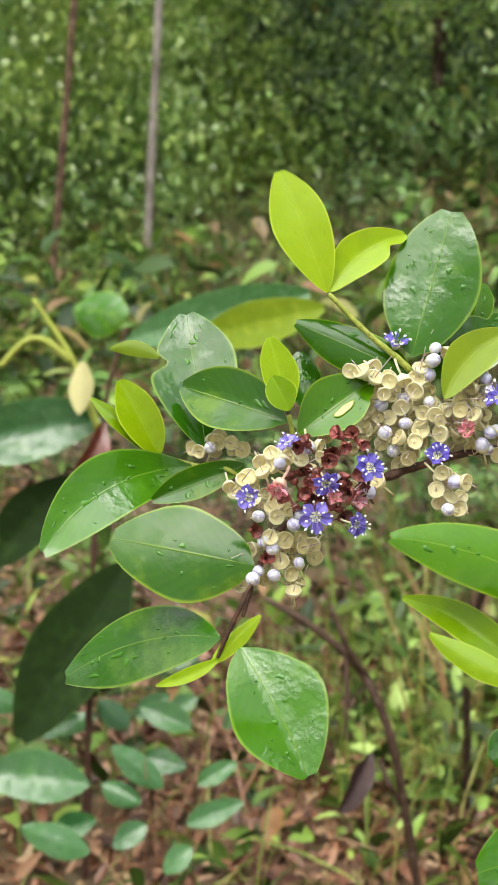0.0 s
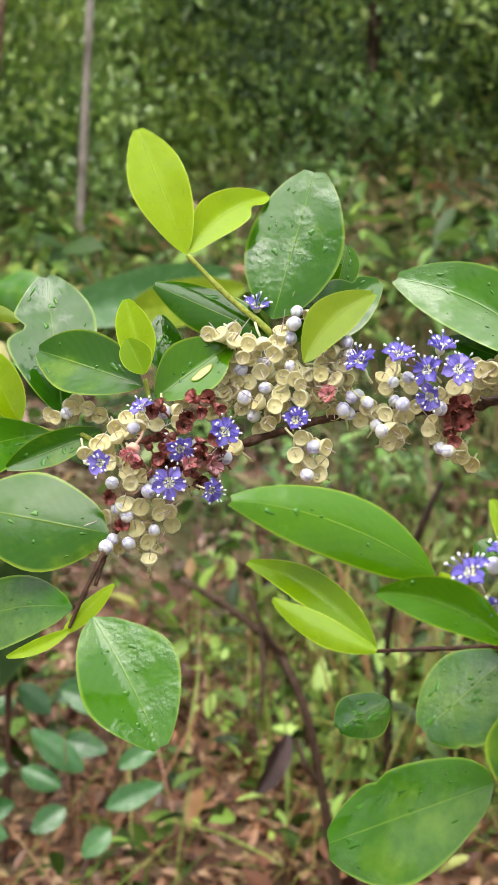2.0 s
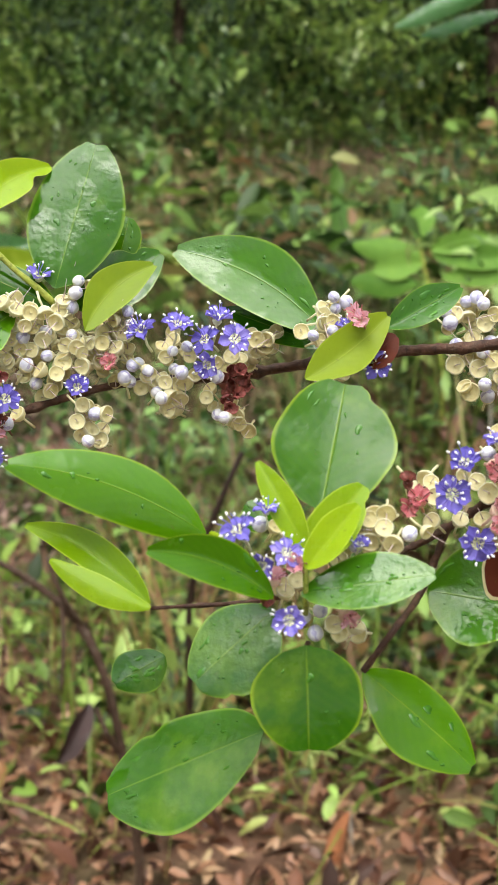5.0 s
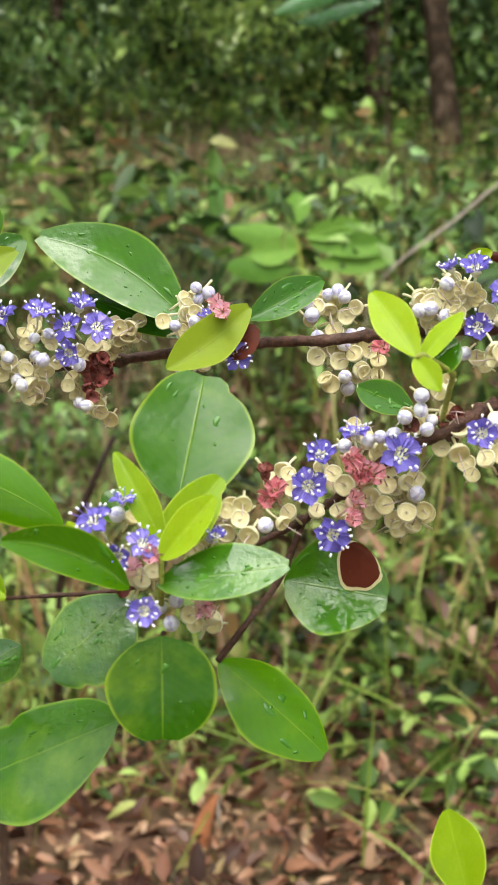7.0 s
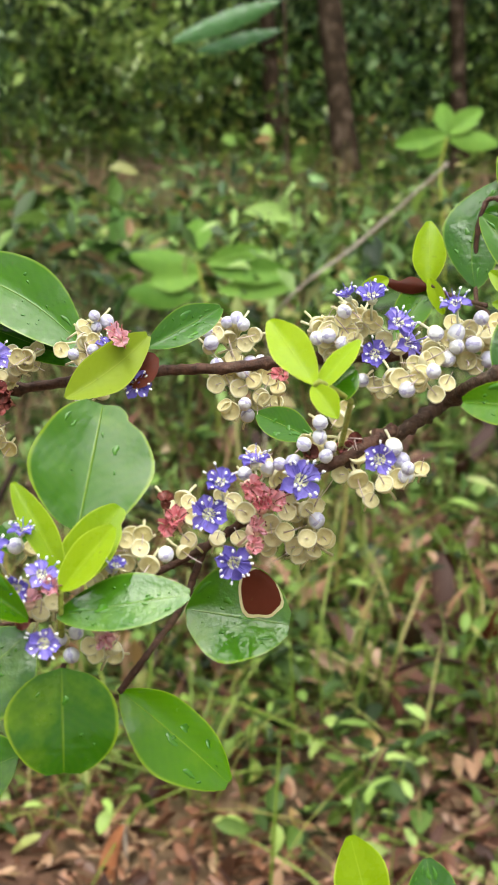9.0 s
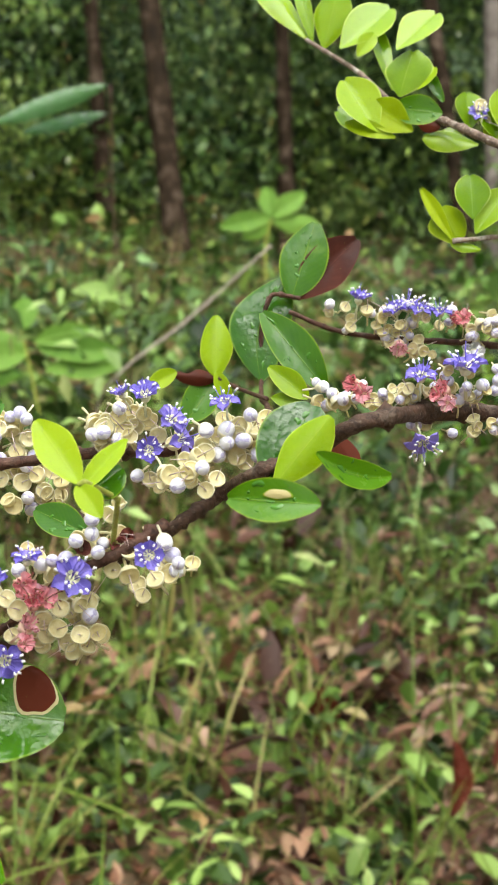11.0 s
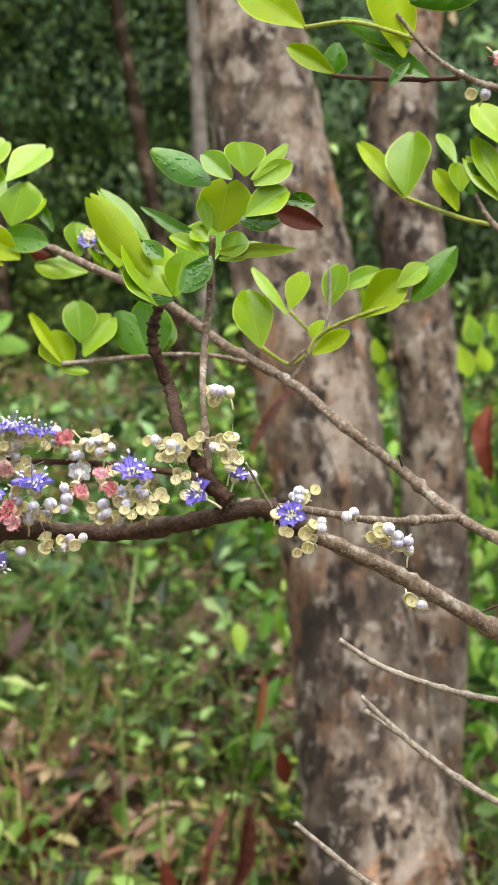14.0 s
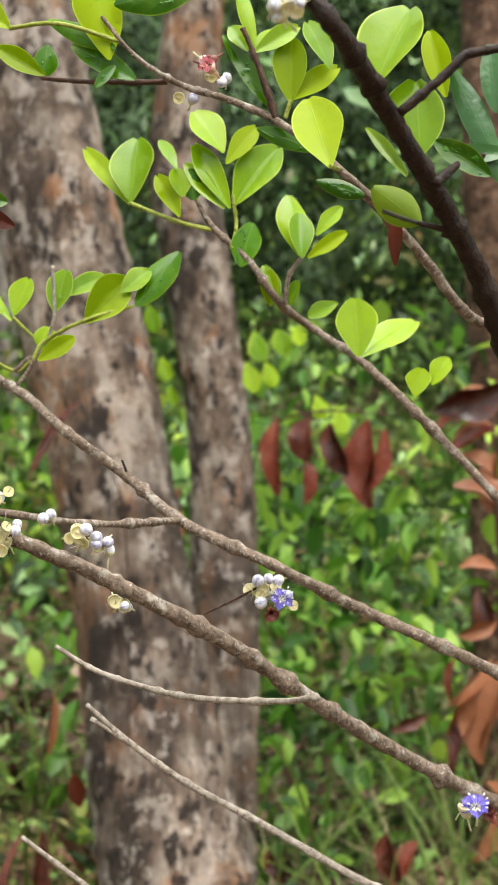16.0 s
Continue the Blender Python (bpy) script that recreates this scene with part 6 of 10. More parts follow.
cup(br, (0.0740, 0.2996, 1.2328), (-0.22, -0.95, 0.20), 4.1)
cup(br, (0.0824, 0.3005, 1.2374), (-0.24, -0.95, 0.19), 4.1)
cup(br, (0.0725, 0.2987, 1.2351), (-0.21, -0.96, 0.20), 4.1)
cup(br, (0.0591, 0.3057, 1.2369), (-0.17, -0.97, 0.19), 4.1)
cup(br, (0.0658, 0.3018, 1.2159), (-0.19, -0.95, 0.26), 4.1)
cup(br, (0.0914, 0.2948, 1.2373), (-0.28, -0.94, 0.19), 4.1)
cup(br, (0.0789, 0.2998, 1.2354), (-0.23, -0.95, 0.20), 4.1)
cup(br, (0.0770, 0.2978, 1.2138), (-0.23, -0.94, 0.26), 4.1)
flower(br, (0.1002, 0.3056, 1.2438), (-0.35, -0.91, 0.22), 10.4)
flower(br, (0.1024, 0.3038, 1.2503), (-0.28, -0.55, 0.79), 9.4)
flower(br, (0.1054, 0.3028, 1.2336), (-0.15, -0.98, -0.15), 9.6)
flower(br, (0.1116, 0.3072, 1.2547), (-0.11, -0.26, 0.96), 8.0)
flower(br, (0.1199, 0.3005, 1.2520), (0.16, -0.93, 0.33), 9.4)
pink(br, (0.0950, 0.3136, 1.2415), (-0.27, -0.95, 0.17), 4.6)
pink(br, (0.0927, 0.3144, 1.2397), (-0.26, -0.95, 0.17), 4.6)
pink(br, (0.1114, 0.3091, 1.2497), (-0.32, -0.94, 0.14), 4.5)
pink(br, (0.1139, 0.3076, 1.2452), (-0.33, -0.93, 0.16), 4.5)
pink(br, (0.1127, 0.3093, 1.2395), (-0.33, -0.93, 0.17), 4.6)
pink(br, (0.1115, 0.3064, 1.2359), (-0.32, -0.93, 0.18), 4.5)
pink(br, (0.1170, 0.3083, 1.2462), (-0.34, -0.93, 0.15), 4.6)
pink(br, (0.1138, 0.3095, 1.2474), (-0.33, -0.93, 0.15), 4.6)
bud(br, (0.1154, 0.3091, 1.2538), (-0.34, -0.93, 0.13), 4.6)
bud(br, (0.1175, 0.3062, 1.2556), (-0.33, -0.93, 0.12), 4.5)
bud(br, (0.1205, 0.3042, 1.2565), (-0.36, -0.93, 0.12), 4.5)
bud(br, (0.1269, 0.3063, 1.2539), (-0.37, -0.92, 0.13), 4.6)
bud(br, (0.1270, 0.3057, 1.2419), (-0.37, -0.91, 0.16), 4.6)
bud(br, (0.1252, 0.3015, 1.2662), (-0.38, -0.92, 0.09), 4.5)
bud(br, (0.1256, 0.3021, 1.2628), (-0.37, -0.92, 0.11), 4.5)
bud(br, (0.1292, 0.3034, 1.2601), (-0.38, -0.92, 0.12), 4.5)
bud(br, (0.1269, 0.3009, 1.2581), (-0.37, -0.92, 0.11), 4.5)
cup(br, (0.0978, 0.3144, 1.2454), (-0.27, -0.95, 0.16), 4.6)
cup(br, (0.0967, 0.3092, 1.2371), (-0.28, -0.94, 0.18), 4.5)
cup(br, (0.0984, 0.3121, 1.2424), (-0.29, -0.94, 0.15), 4.6)
cup(br, (0.1163, 0.3076, 1.2411), (-0.33, -0.93, 0.16), 4.6)
cup(br, (0.1187, 0.3042, 1.2397), (-0.35, -0.92, 0.17), 4.5)
cup(br, (0.1200, 0.3065, 1.2440), (-0.35, -0.93, 0.15), 4.6)
cup(br, (0.1244, 0.3052, 1.2449), (-0.36, -0.92, 0.17), 4.6)
cup(br, (0.1271, 0.3067, 1.2454), (-0.37, -0.92, 0.15), 4.6)
cup(br, (0.1238, 0.3024, 1.2383), (-0.35, -0.92, 0.18), 4.5)
cup(br, (0.1288, 0.3043, 1.2383), (-0.37, -0.91, 0.18), 4.6)
cup(br, (0.1194, 0.3111, 1.2517), (-0.34, -0.93, 0.13), 4.4)
cup(br, (0.1152, 0.3109, 1.2558), (-0.33, -0.93, 0.12), 4.3)
cup(br, (0.1306, 0.3038, 1.2669), (-0.38, -0.92, 0.09), 4.3)
cup(br, (0.1260, 0.3055, 1.2584), (-0.37, -0.92, 0.11), 4.3)
cup(br, (0.1318, 0.3064, 1.2562), (-0.38, -0.92, 0.12), 4.3)
cup(br, (0.1275, 0.3069, 1.2605), (-0.37, -0.92, 0.11), 4.3)
cup(br, (0.0957, 0.3207, 1.2426), (-0.27, -0.95, 0.16), 4.4)
cup(br, (0.1027, 0.3166, 1.2445), (-0.29, -0.94, 0.15), 4.4)
cup(br, (0.1152, 0.3124, 1.2414), (-0.33, -0.93, 0.16), 4.4)
cup(br, (0.1208, 0.3105, 1.2473), (-0.35, -0.93, 0.15), 4.4)
cup(br, (0.1264, 0.3098, 1.2404), (-0.36, -0.92, 0.17), 4.4)
cup(br, (0.1226, 0.3075, 1.2355), (-0.35, -0.92, 0.18), 4.4)
cup(br, (0.1166, 0.3094, 1.2350), (-0.34, -0.92, 0.18), 4.6)
cup(br, (0.1239, 0.3075, 1.2333), (-0.37, -0.91, 0.18), 4.6)
cup(br, (0.1273, 0.3072, 1.2343), (-0.36, -0.92, 0.17), 4.6)
cup(br, (0.1171, 0.3073, 1.2378), (-0.34, -0.93, 0.17), 4.6)
cup(br, (0.1182, 0.3099, 1.2476), (-0.34, -0.93, 0.15), 4.6)
cup(br, (0.1232, 0.3047, 1.2612), (-0.36, -0.93, 0.11), 4.5)
bud(br, (0.1222, 0.3028, 1.2607), (-0.36, -0.93, 0.11), 4.7)
cup(br, (0.1329, 0.3024, 1.2622), (-0.39, -0.91, 0.10), 4.5)
cup(br, (0.1232, 0.3093, 1.2429), (-0.36, -0.92, 0.16), 4.6)
cup(br, (0.1044, 0.3115, 1.2370), (-0.30, -0.94, 0.18), 4.6)
cup(br, (0.1099, 0.3112, 1.2371), (-0.32, -0.93, 0.18), 4.6)
dried(br, (0.1316, 0.3025, 1.2602), (-0.39, -0.92, 0.11), 4.5)
dried(br, (0.1350, 0.3021, 1.2616), (-0.40, -0.91, 0.10), 4.5)
dried(br, (0.1240, 0.3045, 1.2585), (-0.36, -0.92, 0.11), 4.5)
dried(br, (0.0921, 0.3141, 1.2455), (-0.26, -0.95, 0.15), 4.6)
cup(br, (0.1107, 0.3103, 1.2434), (-0.33, -0.93, 0.15), 4.6)
cup(br, (0.1087, 0.3132, 1.2457), (-0.30, -0.94, 0.15), 4.6)
bud(br, (0.1117, 0.3149, 1.2523), (-0.32, -0.94, 0.13), 4.6)
cup(br, (0.1213, 0.3087, 1.2478), (-0.35, -0.93, 0.14), 4.6)
cup(br, (0.1288, 0.3112, 1.2354), (-0.37, -0.91, 0.18), 4.4)
cup(br, (0.1279, 0.3131, 1.2371), (-0.36, -0.92, 0.17), 4.5)
cup(br, (0.1180, 0.3130, 1.2408), (-0.34, -0.93, 0.17), 4.4)
cup(br, (0.1145, 0.3141, 1.2443), (-0.33, -0.93, 0.15), 4.4)
cup(br, (0.1067, 0.3171, 1.2468), (-0.30, -0.94, 0.15), 4.4)
cup(br, (0.1223, 0.3130, 1.2502), (-0.35, -0.93, 0.14), 4.4)
bud(br, (0.0840, 0.3617, 1.2878), (-0.21, -0.98, 0.02), 4.3)
bud(br, (0.0873, 0.3624, 1.2864), (-0.23, -0.97, 0.03), 4.4)
bud(br, (0.0848, 0.3631, 1.2848), (-0.21, -0.98, 0.03), 4.4)
bud(br, (0.0829, 0.3569, 1.2791), (-0.20, -0.98, 0.04), 4.3)
bud(br, (0.0783, 0.3600, 1.2776), (-0.19, -0.98, 0.05), 4.3)
cup(br, (0.0817, 0.3631, 1.2832), (-0.20, -0.98, 0.03), 4.4)
cup(br, (0.0831, 0.3585, 1.2817), (-0.20, -0.98, 0.03), 4.3)
cup(br, (0.0814, 0.3611, 1.2807), (-0.20, -0.98, 0.05), 4.3)
pink(br, (0.0903, 0.3564, 1.2818), (-0.23, -0.97, 0.04), 4.3)
pink(br, (0.0897, 0.3606, 1.2836), (-0.23, -0.97, 0.03), 4.4)
cup(br, (0.0859, 0.3583, 1.2679), (-0.22, -0.97, 0.08), 4.3)
cup(br, (0.0815, 0.3568, 1.2746), (-0.21, -0.98, 0.06), 4.3)
bud(br, (0.0805, 0.3615, 1.2660), (-0.20, -0.98, 0.09), 4.4)
cup(br, (0.0903, 0.3663, 1.2833), (-0.23, -0.97, 0.03), 4.2)
cup(br, (0.0833, 0.3688, 1.2823), (-0.21, -0.98, 0.03), 4.2)
cup(br, (0.0816, 0.3624, 1.2812), (-0.20, -0.98, 0.04), 4.1)
cup(br, (0.0760, 0.3650, 1.2785), (-0.19, -0.98, 0.05), 4.2)
cup(br, (0.0817, 0.3648, 1.2848), (-0.20, -0.98, 0.03), 4.2)
cup(br, (0.0806, 0.3653, 1.2774), (-0.20, -0.98, 0.05), 4.2)
cup(br, (0.0823, 0.3600, 1.2717), (-0.21, -0.98, 0.06), 4.1)
cup(br, (0.0795, 0.3659, 1.2618), (-0.20, -0.98, 0.09), 4.2)
flower(br, (0.0863, 0.3579, 1.2791), (0.04, -0.56, 0.83), 5.6)
flower(br, (0.0938, 0.3537, 1.2705), (-0.25, -0.97, 0.03), 8.8)
bud(br, (0.1219, 0.3842, 1.2840), (-0.29, -0.96, 0.03), 5.1)
bud(br, (0.1229, 0.3825, 1.2811), (-0.30, -0.95, 0.03), 5.0)
bud(br, (0.1276, 0.3834, 1.2867), (-0.30, -0.95, 0.02), 5.1)
bud(br, (0.1312, 0.3789, 1.2862), (-0.32, -0.95, 0.02), 5.0)
bud(br, (0.1243, 0.3803, 1.2742), (-0.30, -0.95, 0.06), 5.0)
bud(br, (0.1344, 0.3804, 1.2753), (-0.33, -0.94, 0.06), 5.1)
bud(br, (0.1366, 0.3779, 1.2760), (-0.33, -0.94, 0.05), 5.0)
bud(br, (0.1311, 0.3777, 1.2730), (-0.31, -0.95, 0.05), 5.0)
bud(br, (0.1314, 0.3757, 1.2637), (-0.33, -0.94, 0.08), 5.0)
bud(br, (0.1338, 0.3796, 1.2598), (-0.32, -0.94, 0.09), 5.1)
bud(br, (0.1301, 0.3820, 1.2873), (-0.31, -0.95, 0.03), 5.1)
cup(br, (0.1280, 0.3824, 1.2824), (-0.31, -0.95, 0.02), 5.1)
cup(br, (0.1321, 0.3790, 1.2810), (-0.32, -0.95, 0.04), 5.0)
cup(br, (0.1340, 0.3767, 1.2836), (-0.33, -0.95, 0.03), 5.0)
cup(br, (0.1243, 0.3832, 1.2830), (-0.30, -0.95, 0.03), 5.1)
cup(br, (0.1292, 0.3814, 1.2768), (-0.31, -0.95, 0.05), 5.1)
cup(br, (0.1298, 0.3807, 1.2760), (-0.31, -0.95, 0.05), 5.1)
cup(br, (0.1247, 0.3823, 1.2687), (-0.30, -0.95, 0.07), 5.1)
cup(br, (0.1305, 0.3787, 1.2680), (-0.31, -0.95, 0.06), 5.0)
cup(br, (0.1343, 0.3768, 1.2704), (-0.33, -0.94, 0.06), 5.0)
cup(br, (0.1391, 0.3769, 1.2716), (-0.34, -0.94, 0.06), 5.0)
cup(br, (0.1412, 0.3751, 1.2685), (-0.34, -0.94, 0.07), 5.0)
cup(br, (0.1361, 0.3747, 1.2660), (-0.33, -0.94, 0.07), 5.0)
cup(br, (0.1259, 0.3771, 1.2632), (-0.31, -0.95, 0.08), 5.0)
cup(br, (0.1276, 0.3766, 1.2616), (-0.31, -0.95, 0.09), 5.0)
cup(br, (0.1366, 0.3737, 1.2653), (-0.34, -0.94, 0.08), 5.0)
cup(br, (0.1230, 0.3842, 1.2794), (-0.29, -0.95, 0.04), 5.1)
pink(br, (0.1421, 0.3745, 1.2727), (-0.35, -0.94, 0.06), 5.0)
cup(br, (0.1260, 0.3867, 1.2843), (-0.30, -0.95, 0.03), 4.8)
cup(br, (0.1254, 0.3875, 1.2862), (-0.30, -0.95, 0.02), 4.9)
cup(br, (0.1248, 0.3844, 1.2696), (-0.30, -0.95, 0.06), 4.8)
cup(br, (0.1370, 0.3848, 1.2719), (-0.33, -0.94, 0.06), 4.9)
cup(br, (0.1288, 0.3833, 1.2738), (-0.31, -0.95, 0.05), 4.8)
cup(br, (0.1365, 0.3792, 1.2637), (-0.33, -0.94, 0.08), 4.8)
cup(br, (0.1297, 0.3850, 1.2838), (-0.31, -0.95, 0.03), 4.8)
cup(br, (0.1309, 0.3870, 1.2864), (-0.31, -0.95, 0.02), 4.9)
cup(br, (0.1282, 0.3853, 1.2745), (-0.31, -0.95, 0.05), 4.9)
cup(br, (0.1283, 0.3839, 1.2709), (-0.31, -0.95, 0.06), 4.8)
cup(br, (0.1408, 0.3779, 1.2617), (-0.34, -0.94, 0.08), 4.8)

br = stem(shrub, "darkwood", [((0.1329, 0.3080, 1.2547), 1.51), ((0.1403, 0.3077, 1.2577), 1.52), ((0.1506, 0.3040, 1.2655), 1.65), ((0.1625, 0.3098, 1.2710), 1.69), ((0.1608, 0.2828, 1.2794), 1.56), ((0.1779, 0.2902, 1.2834), 1.76), ((0.1828, 0.2803, 1.2902), 2.00), ((0.1945, 0.2817, 1.2929), 2.17), ((0.2200, 0.2907, 1.2944), 2.30), ((0.2435, 0.2823, 1.2941), 2.33), ((0.2454, 0.2557, 1.2970), 2.19), ((0.2548, 0.2473, 1.3000), 2.30), ((0.2632, 0.2442, 1.3009), 2.31), ((0.2745, 0.2387, 1.2943), 2.15)], "branch", "thick brown shrub branch lined with violet flowers and pale cups")
leaf(br, (0.1125, 0.2735, 1.2770), (0.1061, 0.2859, 1.2905), (-0.36, -0.77, 0.53), 0.0083, "young")
leaf(br, (0.1127, 0.2733, 1.2755), (0.1266, 0.2831, 1.2865), (-0.07, -0.70, 0.71), 0.0044, "young")
leaf(br, (0.1172, 0.2818, 1.2735), (0.1256, 0.2826, 1.2802), (-0.28, -0.84, 0.46), 0.0091, "mature")
leaf(br, (0.1123, 0.2736, 1.2767), (0.1158, 0.2679, 1.2706), (-0.36, -0.78, 0.51), 0.0051, "young")
leaf(br, (0.1302, 0.3179, 1.2604), (0.1208, 0.3346, 1.2652), (-0.67, -0.53, 0.53), 0.0084, "mature")
leaf(br, (0.1327, 0.2739, 1.1552), (0.1288, 0.2801, 1.1738), (-0.24, -0.94, 0.26), 0.0121, "young")
leaf(br, (0.1483, 0.2713, 1.1521), (0.1465, 0.2761, 1.1682), (-0.34, -0.91, 0.24), 0.0115, "wet")
leaf(br, (0.2070, 0.4146, 1.3007), (0.2088, 0.4206, 1.3223), (-0.41, -0.87, 0.27), 0.0106, "young")
leaf(br, (0.2070, 0.4148, 1.3026), (0.2109, 0.4107, 1.2914), (-0.34, -0.91, 0.22), 0.0049, "young")
leaf(br, (0.1974, 0.4173, 1.2846), (0.2084, 0.4162, 1.3011), (-0.49, -0.83, 0.27), 0.0118, "mature")
leaf(br, (0.1947, 0.4200, 1.3021), (0.1857, 0.4227, 1.2965), (-0.42, -0.86, 0.27), 0.0059, "young")
leaf(br, (0.1938, 0.4203, 1.3011), (0.2074, 0.4144, 1.3003), (-0.37, -0.89, 0.25), 0.0055, "brown", fold=-0.5, bite=(0.3, 1, 0.7, 0.16))
leaf(br, (0.2211, 0.4085, 1.3000), (0.2306, 0.4124, 1.3363), (-0.48, -0.85, 0.22), 0.0203, "wet", arc=-0.13)
leaf(br, (0.2227, 0.3658, 1.2982), (0.2057, 0.3784, 1.3223), (-0.36, -0.91, 0.22), 0.0127, "mature")
leaf(br, (0.2304, 0.4065, 1.3284), (0.2392, 0.4085, 1.3554), (-0.49, -0.84, 0.23), 0.0162, "mature")
leaf(br, (0.2328, 0.4068, 1.3282), (0.2529, 0.4030, 1.3510), (-0.49, -0.82, 0.30), 0.0155, "brown")
leaf(br, (0.2119, 0.3570, 1.2955), (0.2014, 0.3636, 1.3047), (-0.36, -0.90, 0.23), 0.0071, "young")
leaf(br, (0.2099, 0.3578, 1.2937), (0.2017, 0.3614, 1.2954), (-0.35, -0.90, 0.25), 0.0044, "young")
leaf(br, (0.1626, 0.2818, 1.2768), (0.1748, 0.2852, 1.2957), (-0.45, -0.78, 0.43), 0.0162, "wet", b=0.6)
leaf(br, (0.1612, 0.2771, 1.2765), (0.1742, 0.2751, 1.2930), (-0.54, -0.77, 0.34), 0.0101, "young", a=1.15)
leaf(br, (0.1654, 0.2620, 1.2734), (0.1486, 0.2766, 1.2737), (-0.61, -0.71, 0.34), 0.0098, "mature", b=0.65, mark=("patch", .45, -.3, 0.15, 0.75))
leaf(br, (0.1678, 0.2692, 1.2844), (0.1908, 0.2724, 1.2792), (0.18, -0.97, 0.18), 0.0067, "mature", arc=0.1)
leaf(br, (0.2240, 0.3615, 1.2842), (0.2301, 0.3563, 1.2732), (-0.31, -0.92, 0.26), 0.0076, "brown")
leaf(br, (0.2346, 0.3553, 1.2722), (0.2392, 0.3526, 1.2728), (-0.51, -0.80, 0.32), 0.0030, "brown")
stem(br, "bark", [((0.2716, 0.2409, 1.2960), 1.89), ((0.2938, 0.2354, 1.2867), 2.09), ((0.3107, 0.2283, 1.2774), 2.12), ((0.3457, 0.2286, 1.2612), 2.18), ((0.3789, 0.2285, 1.2425), 2.24), ((0.4152, 0.2275, 1.2235), 2.37), ((0.4499, 0.2197, 1.2049), 2.47), ((0.4848, 0.2116, 1.1871), 2.57), ((0.5800, 0.1300, 1.0000), 3.10), ((0.7000, 0.1100, 0.7500), 4.03), ((0.7700, 0.1000, 0.4200), 4.65)])
stem(br, "knobby", [((0.2510, 0.2439, 1.3024), 2.17), ((0.2466, 0.2488, 1.3100), 1.87), ((0.2444, 0.2556, 1.3199), 1.73), ((0.2722, 0.3023, 1.3355), 1.83), ((0.2680, 0.3047, 1.3470), 1.55), ((0.2674, 0.3051, 1.3536), 1.47), ((0.2690, 0.3041, 1.3611), 1.10)])
stem(br, "bark", [((0.2486, 0.2477, 1.3044), 0.85), ((0.2464, 0.2488, 1.3269), 0.85), ((0.2558, 0.2619, 1.3442), 0.89), ((0.2568, 0.2612, 1.3590), 0.89), ((0.2505, 0.2514, 1.3712), 0.80)])
stem(br, "wood", [((0.2298, 0.4070, 1.3238), 0.78), ((0.2445, 0.3992, 1.3180), 0.88), ((0.2620, 0.3902, 1.3161), 0.98), ((0.2868, 0.3747, 1.3153), 1.07), ((0.3092, 0.3558, 1.3123), 1.16), ((0.2685, 0.2754, 1.3060), 1.09), ((0.2592, 0.2530, 1.3014), 1.16)])
stem(br, "bark", [((0.2585, 0.2502, 1.3025), 1.16), ((0.2712, 0.2404, 1.3010), 1.02), ((0.3214, 0.2619, 1.2975), 0.99), ((0.3690, 0.2775, 1.2984), 1.10)])
stem(br, "greytwig", [((0.2501, 0.2355, 1.3123), 0.3), ((0.2574, 0.2392, 1.3063), 0.38), ((0.2657, 0.2423, 1.2989), 0.42)])
stem(br, "wood", [((0.1722, 0.2924, 1.2804), 0.70), ((0.2058, 0.3725, 1.2925), 0.70), ((0.2211, 0.4085, 1.2994), 0.77), ((0.2234, 0.4095, 1.3281), 0.76), ((0.2331, 0.4054, 1.3285), 0.76)])
stem(br, "wood", [((0.2058, 0.3727, 1.2946), 0.70), ((0.2132, 0.4117, 1.2975), 0.67), ((0.2076, 0.4144, 1.3003), 0.67)])
stem(br, "young_stem", [((0.1244, 0.2814, 1.2729), 0.64), ((0.1137, 0.2733, 1.2774), 0.61), ((0.1123, 0.2736, 1.2767), 0.53)])
stem(br, "young_stem", [((0.1338, 0.3103, 1.2553), 0.70), ((0.1244, 0.2814, 1.2729), 0.64)])
bud(br, (0.1414, 0.2950, 1.2614), (-0.41, -0.91, 0.12), 4.6)
bud(br, (0.1441, 0.2922, 1.2563), (-0.41, -0.90, 0.13), 4.6)
bud(br, (0.1443, 0.2961, 1.2578), (-0.40, -0.91, 0.13), 4.7)
bud(br, (0.1447, 0.2935, 1.2545), (-0.42, -0.90, 0.13), 4.6)
cup(br, (0.1345, 0.2994, 1.2589), (-0.38, -0.92, 0.12), 4.6)
cup(br, (0.1329, 0.2950, 1.2534), (-0.37, -0.92, 0.14), 4.6)
cup(br, (0.1387, 0.2930, 1.2526), (-0.40, -0.91, 0.15), 4.6)
cup(br, (0.1366, 0.2955, 1.2484), (-0.39, -0.91, 0.16), 4.6)
cup(br, (0.1426, 0.2936, 1.2538), (-0.40, -0.91, 0.14), 4.6)
flower(br, (0.1352, 0.2891, 1.2588), (-0.25, -0.95, 0.18), 8.8)
cup(br, (0.1421, 0.3017, 1.2580), (-0.40, -0.91, 0.13), 4.5)
cup(br, (0.1497, 0.2965, 1.2558), (-0.42, -0.90, 0.13), 4.5)
cup(br, (0.1349, 0.3060, 1.2607), (-0.38, -0.92, 0.12), 4.5)
cup(br, (0.1313, 0.3021, 1.2537), (-0.37, -0.92, 0.14), 4.4)
cup(br, (0.1411, 0.2976, 1.2532), (-0.40, -0.91, 0.14), 4.4)
flower(br, (0.1441, 0.3176, 1.2943), (-0.18, -0.53, 0.83), 9.0)
flower(br, (0.1393, 0.3199, 1.2945), (-0.62, -0.09, 0.78), 7.0)
flower(br, (0.1504, 0.3176, 1.2886), (0.35, -0.77, 0.53), 8.6)
flower(br, (0.1528, 0.3173, 1.2842), (0.46, -0.87, 0.16), 8.6)
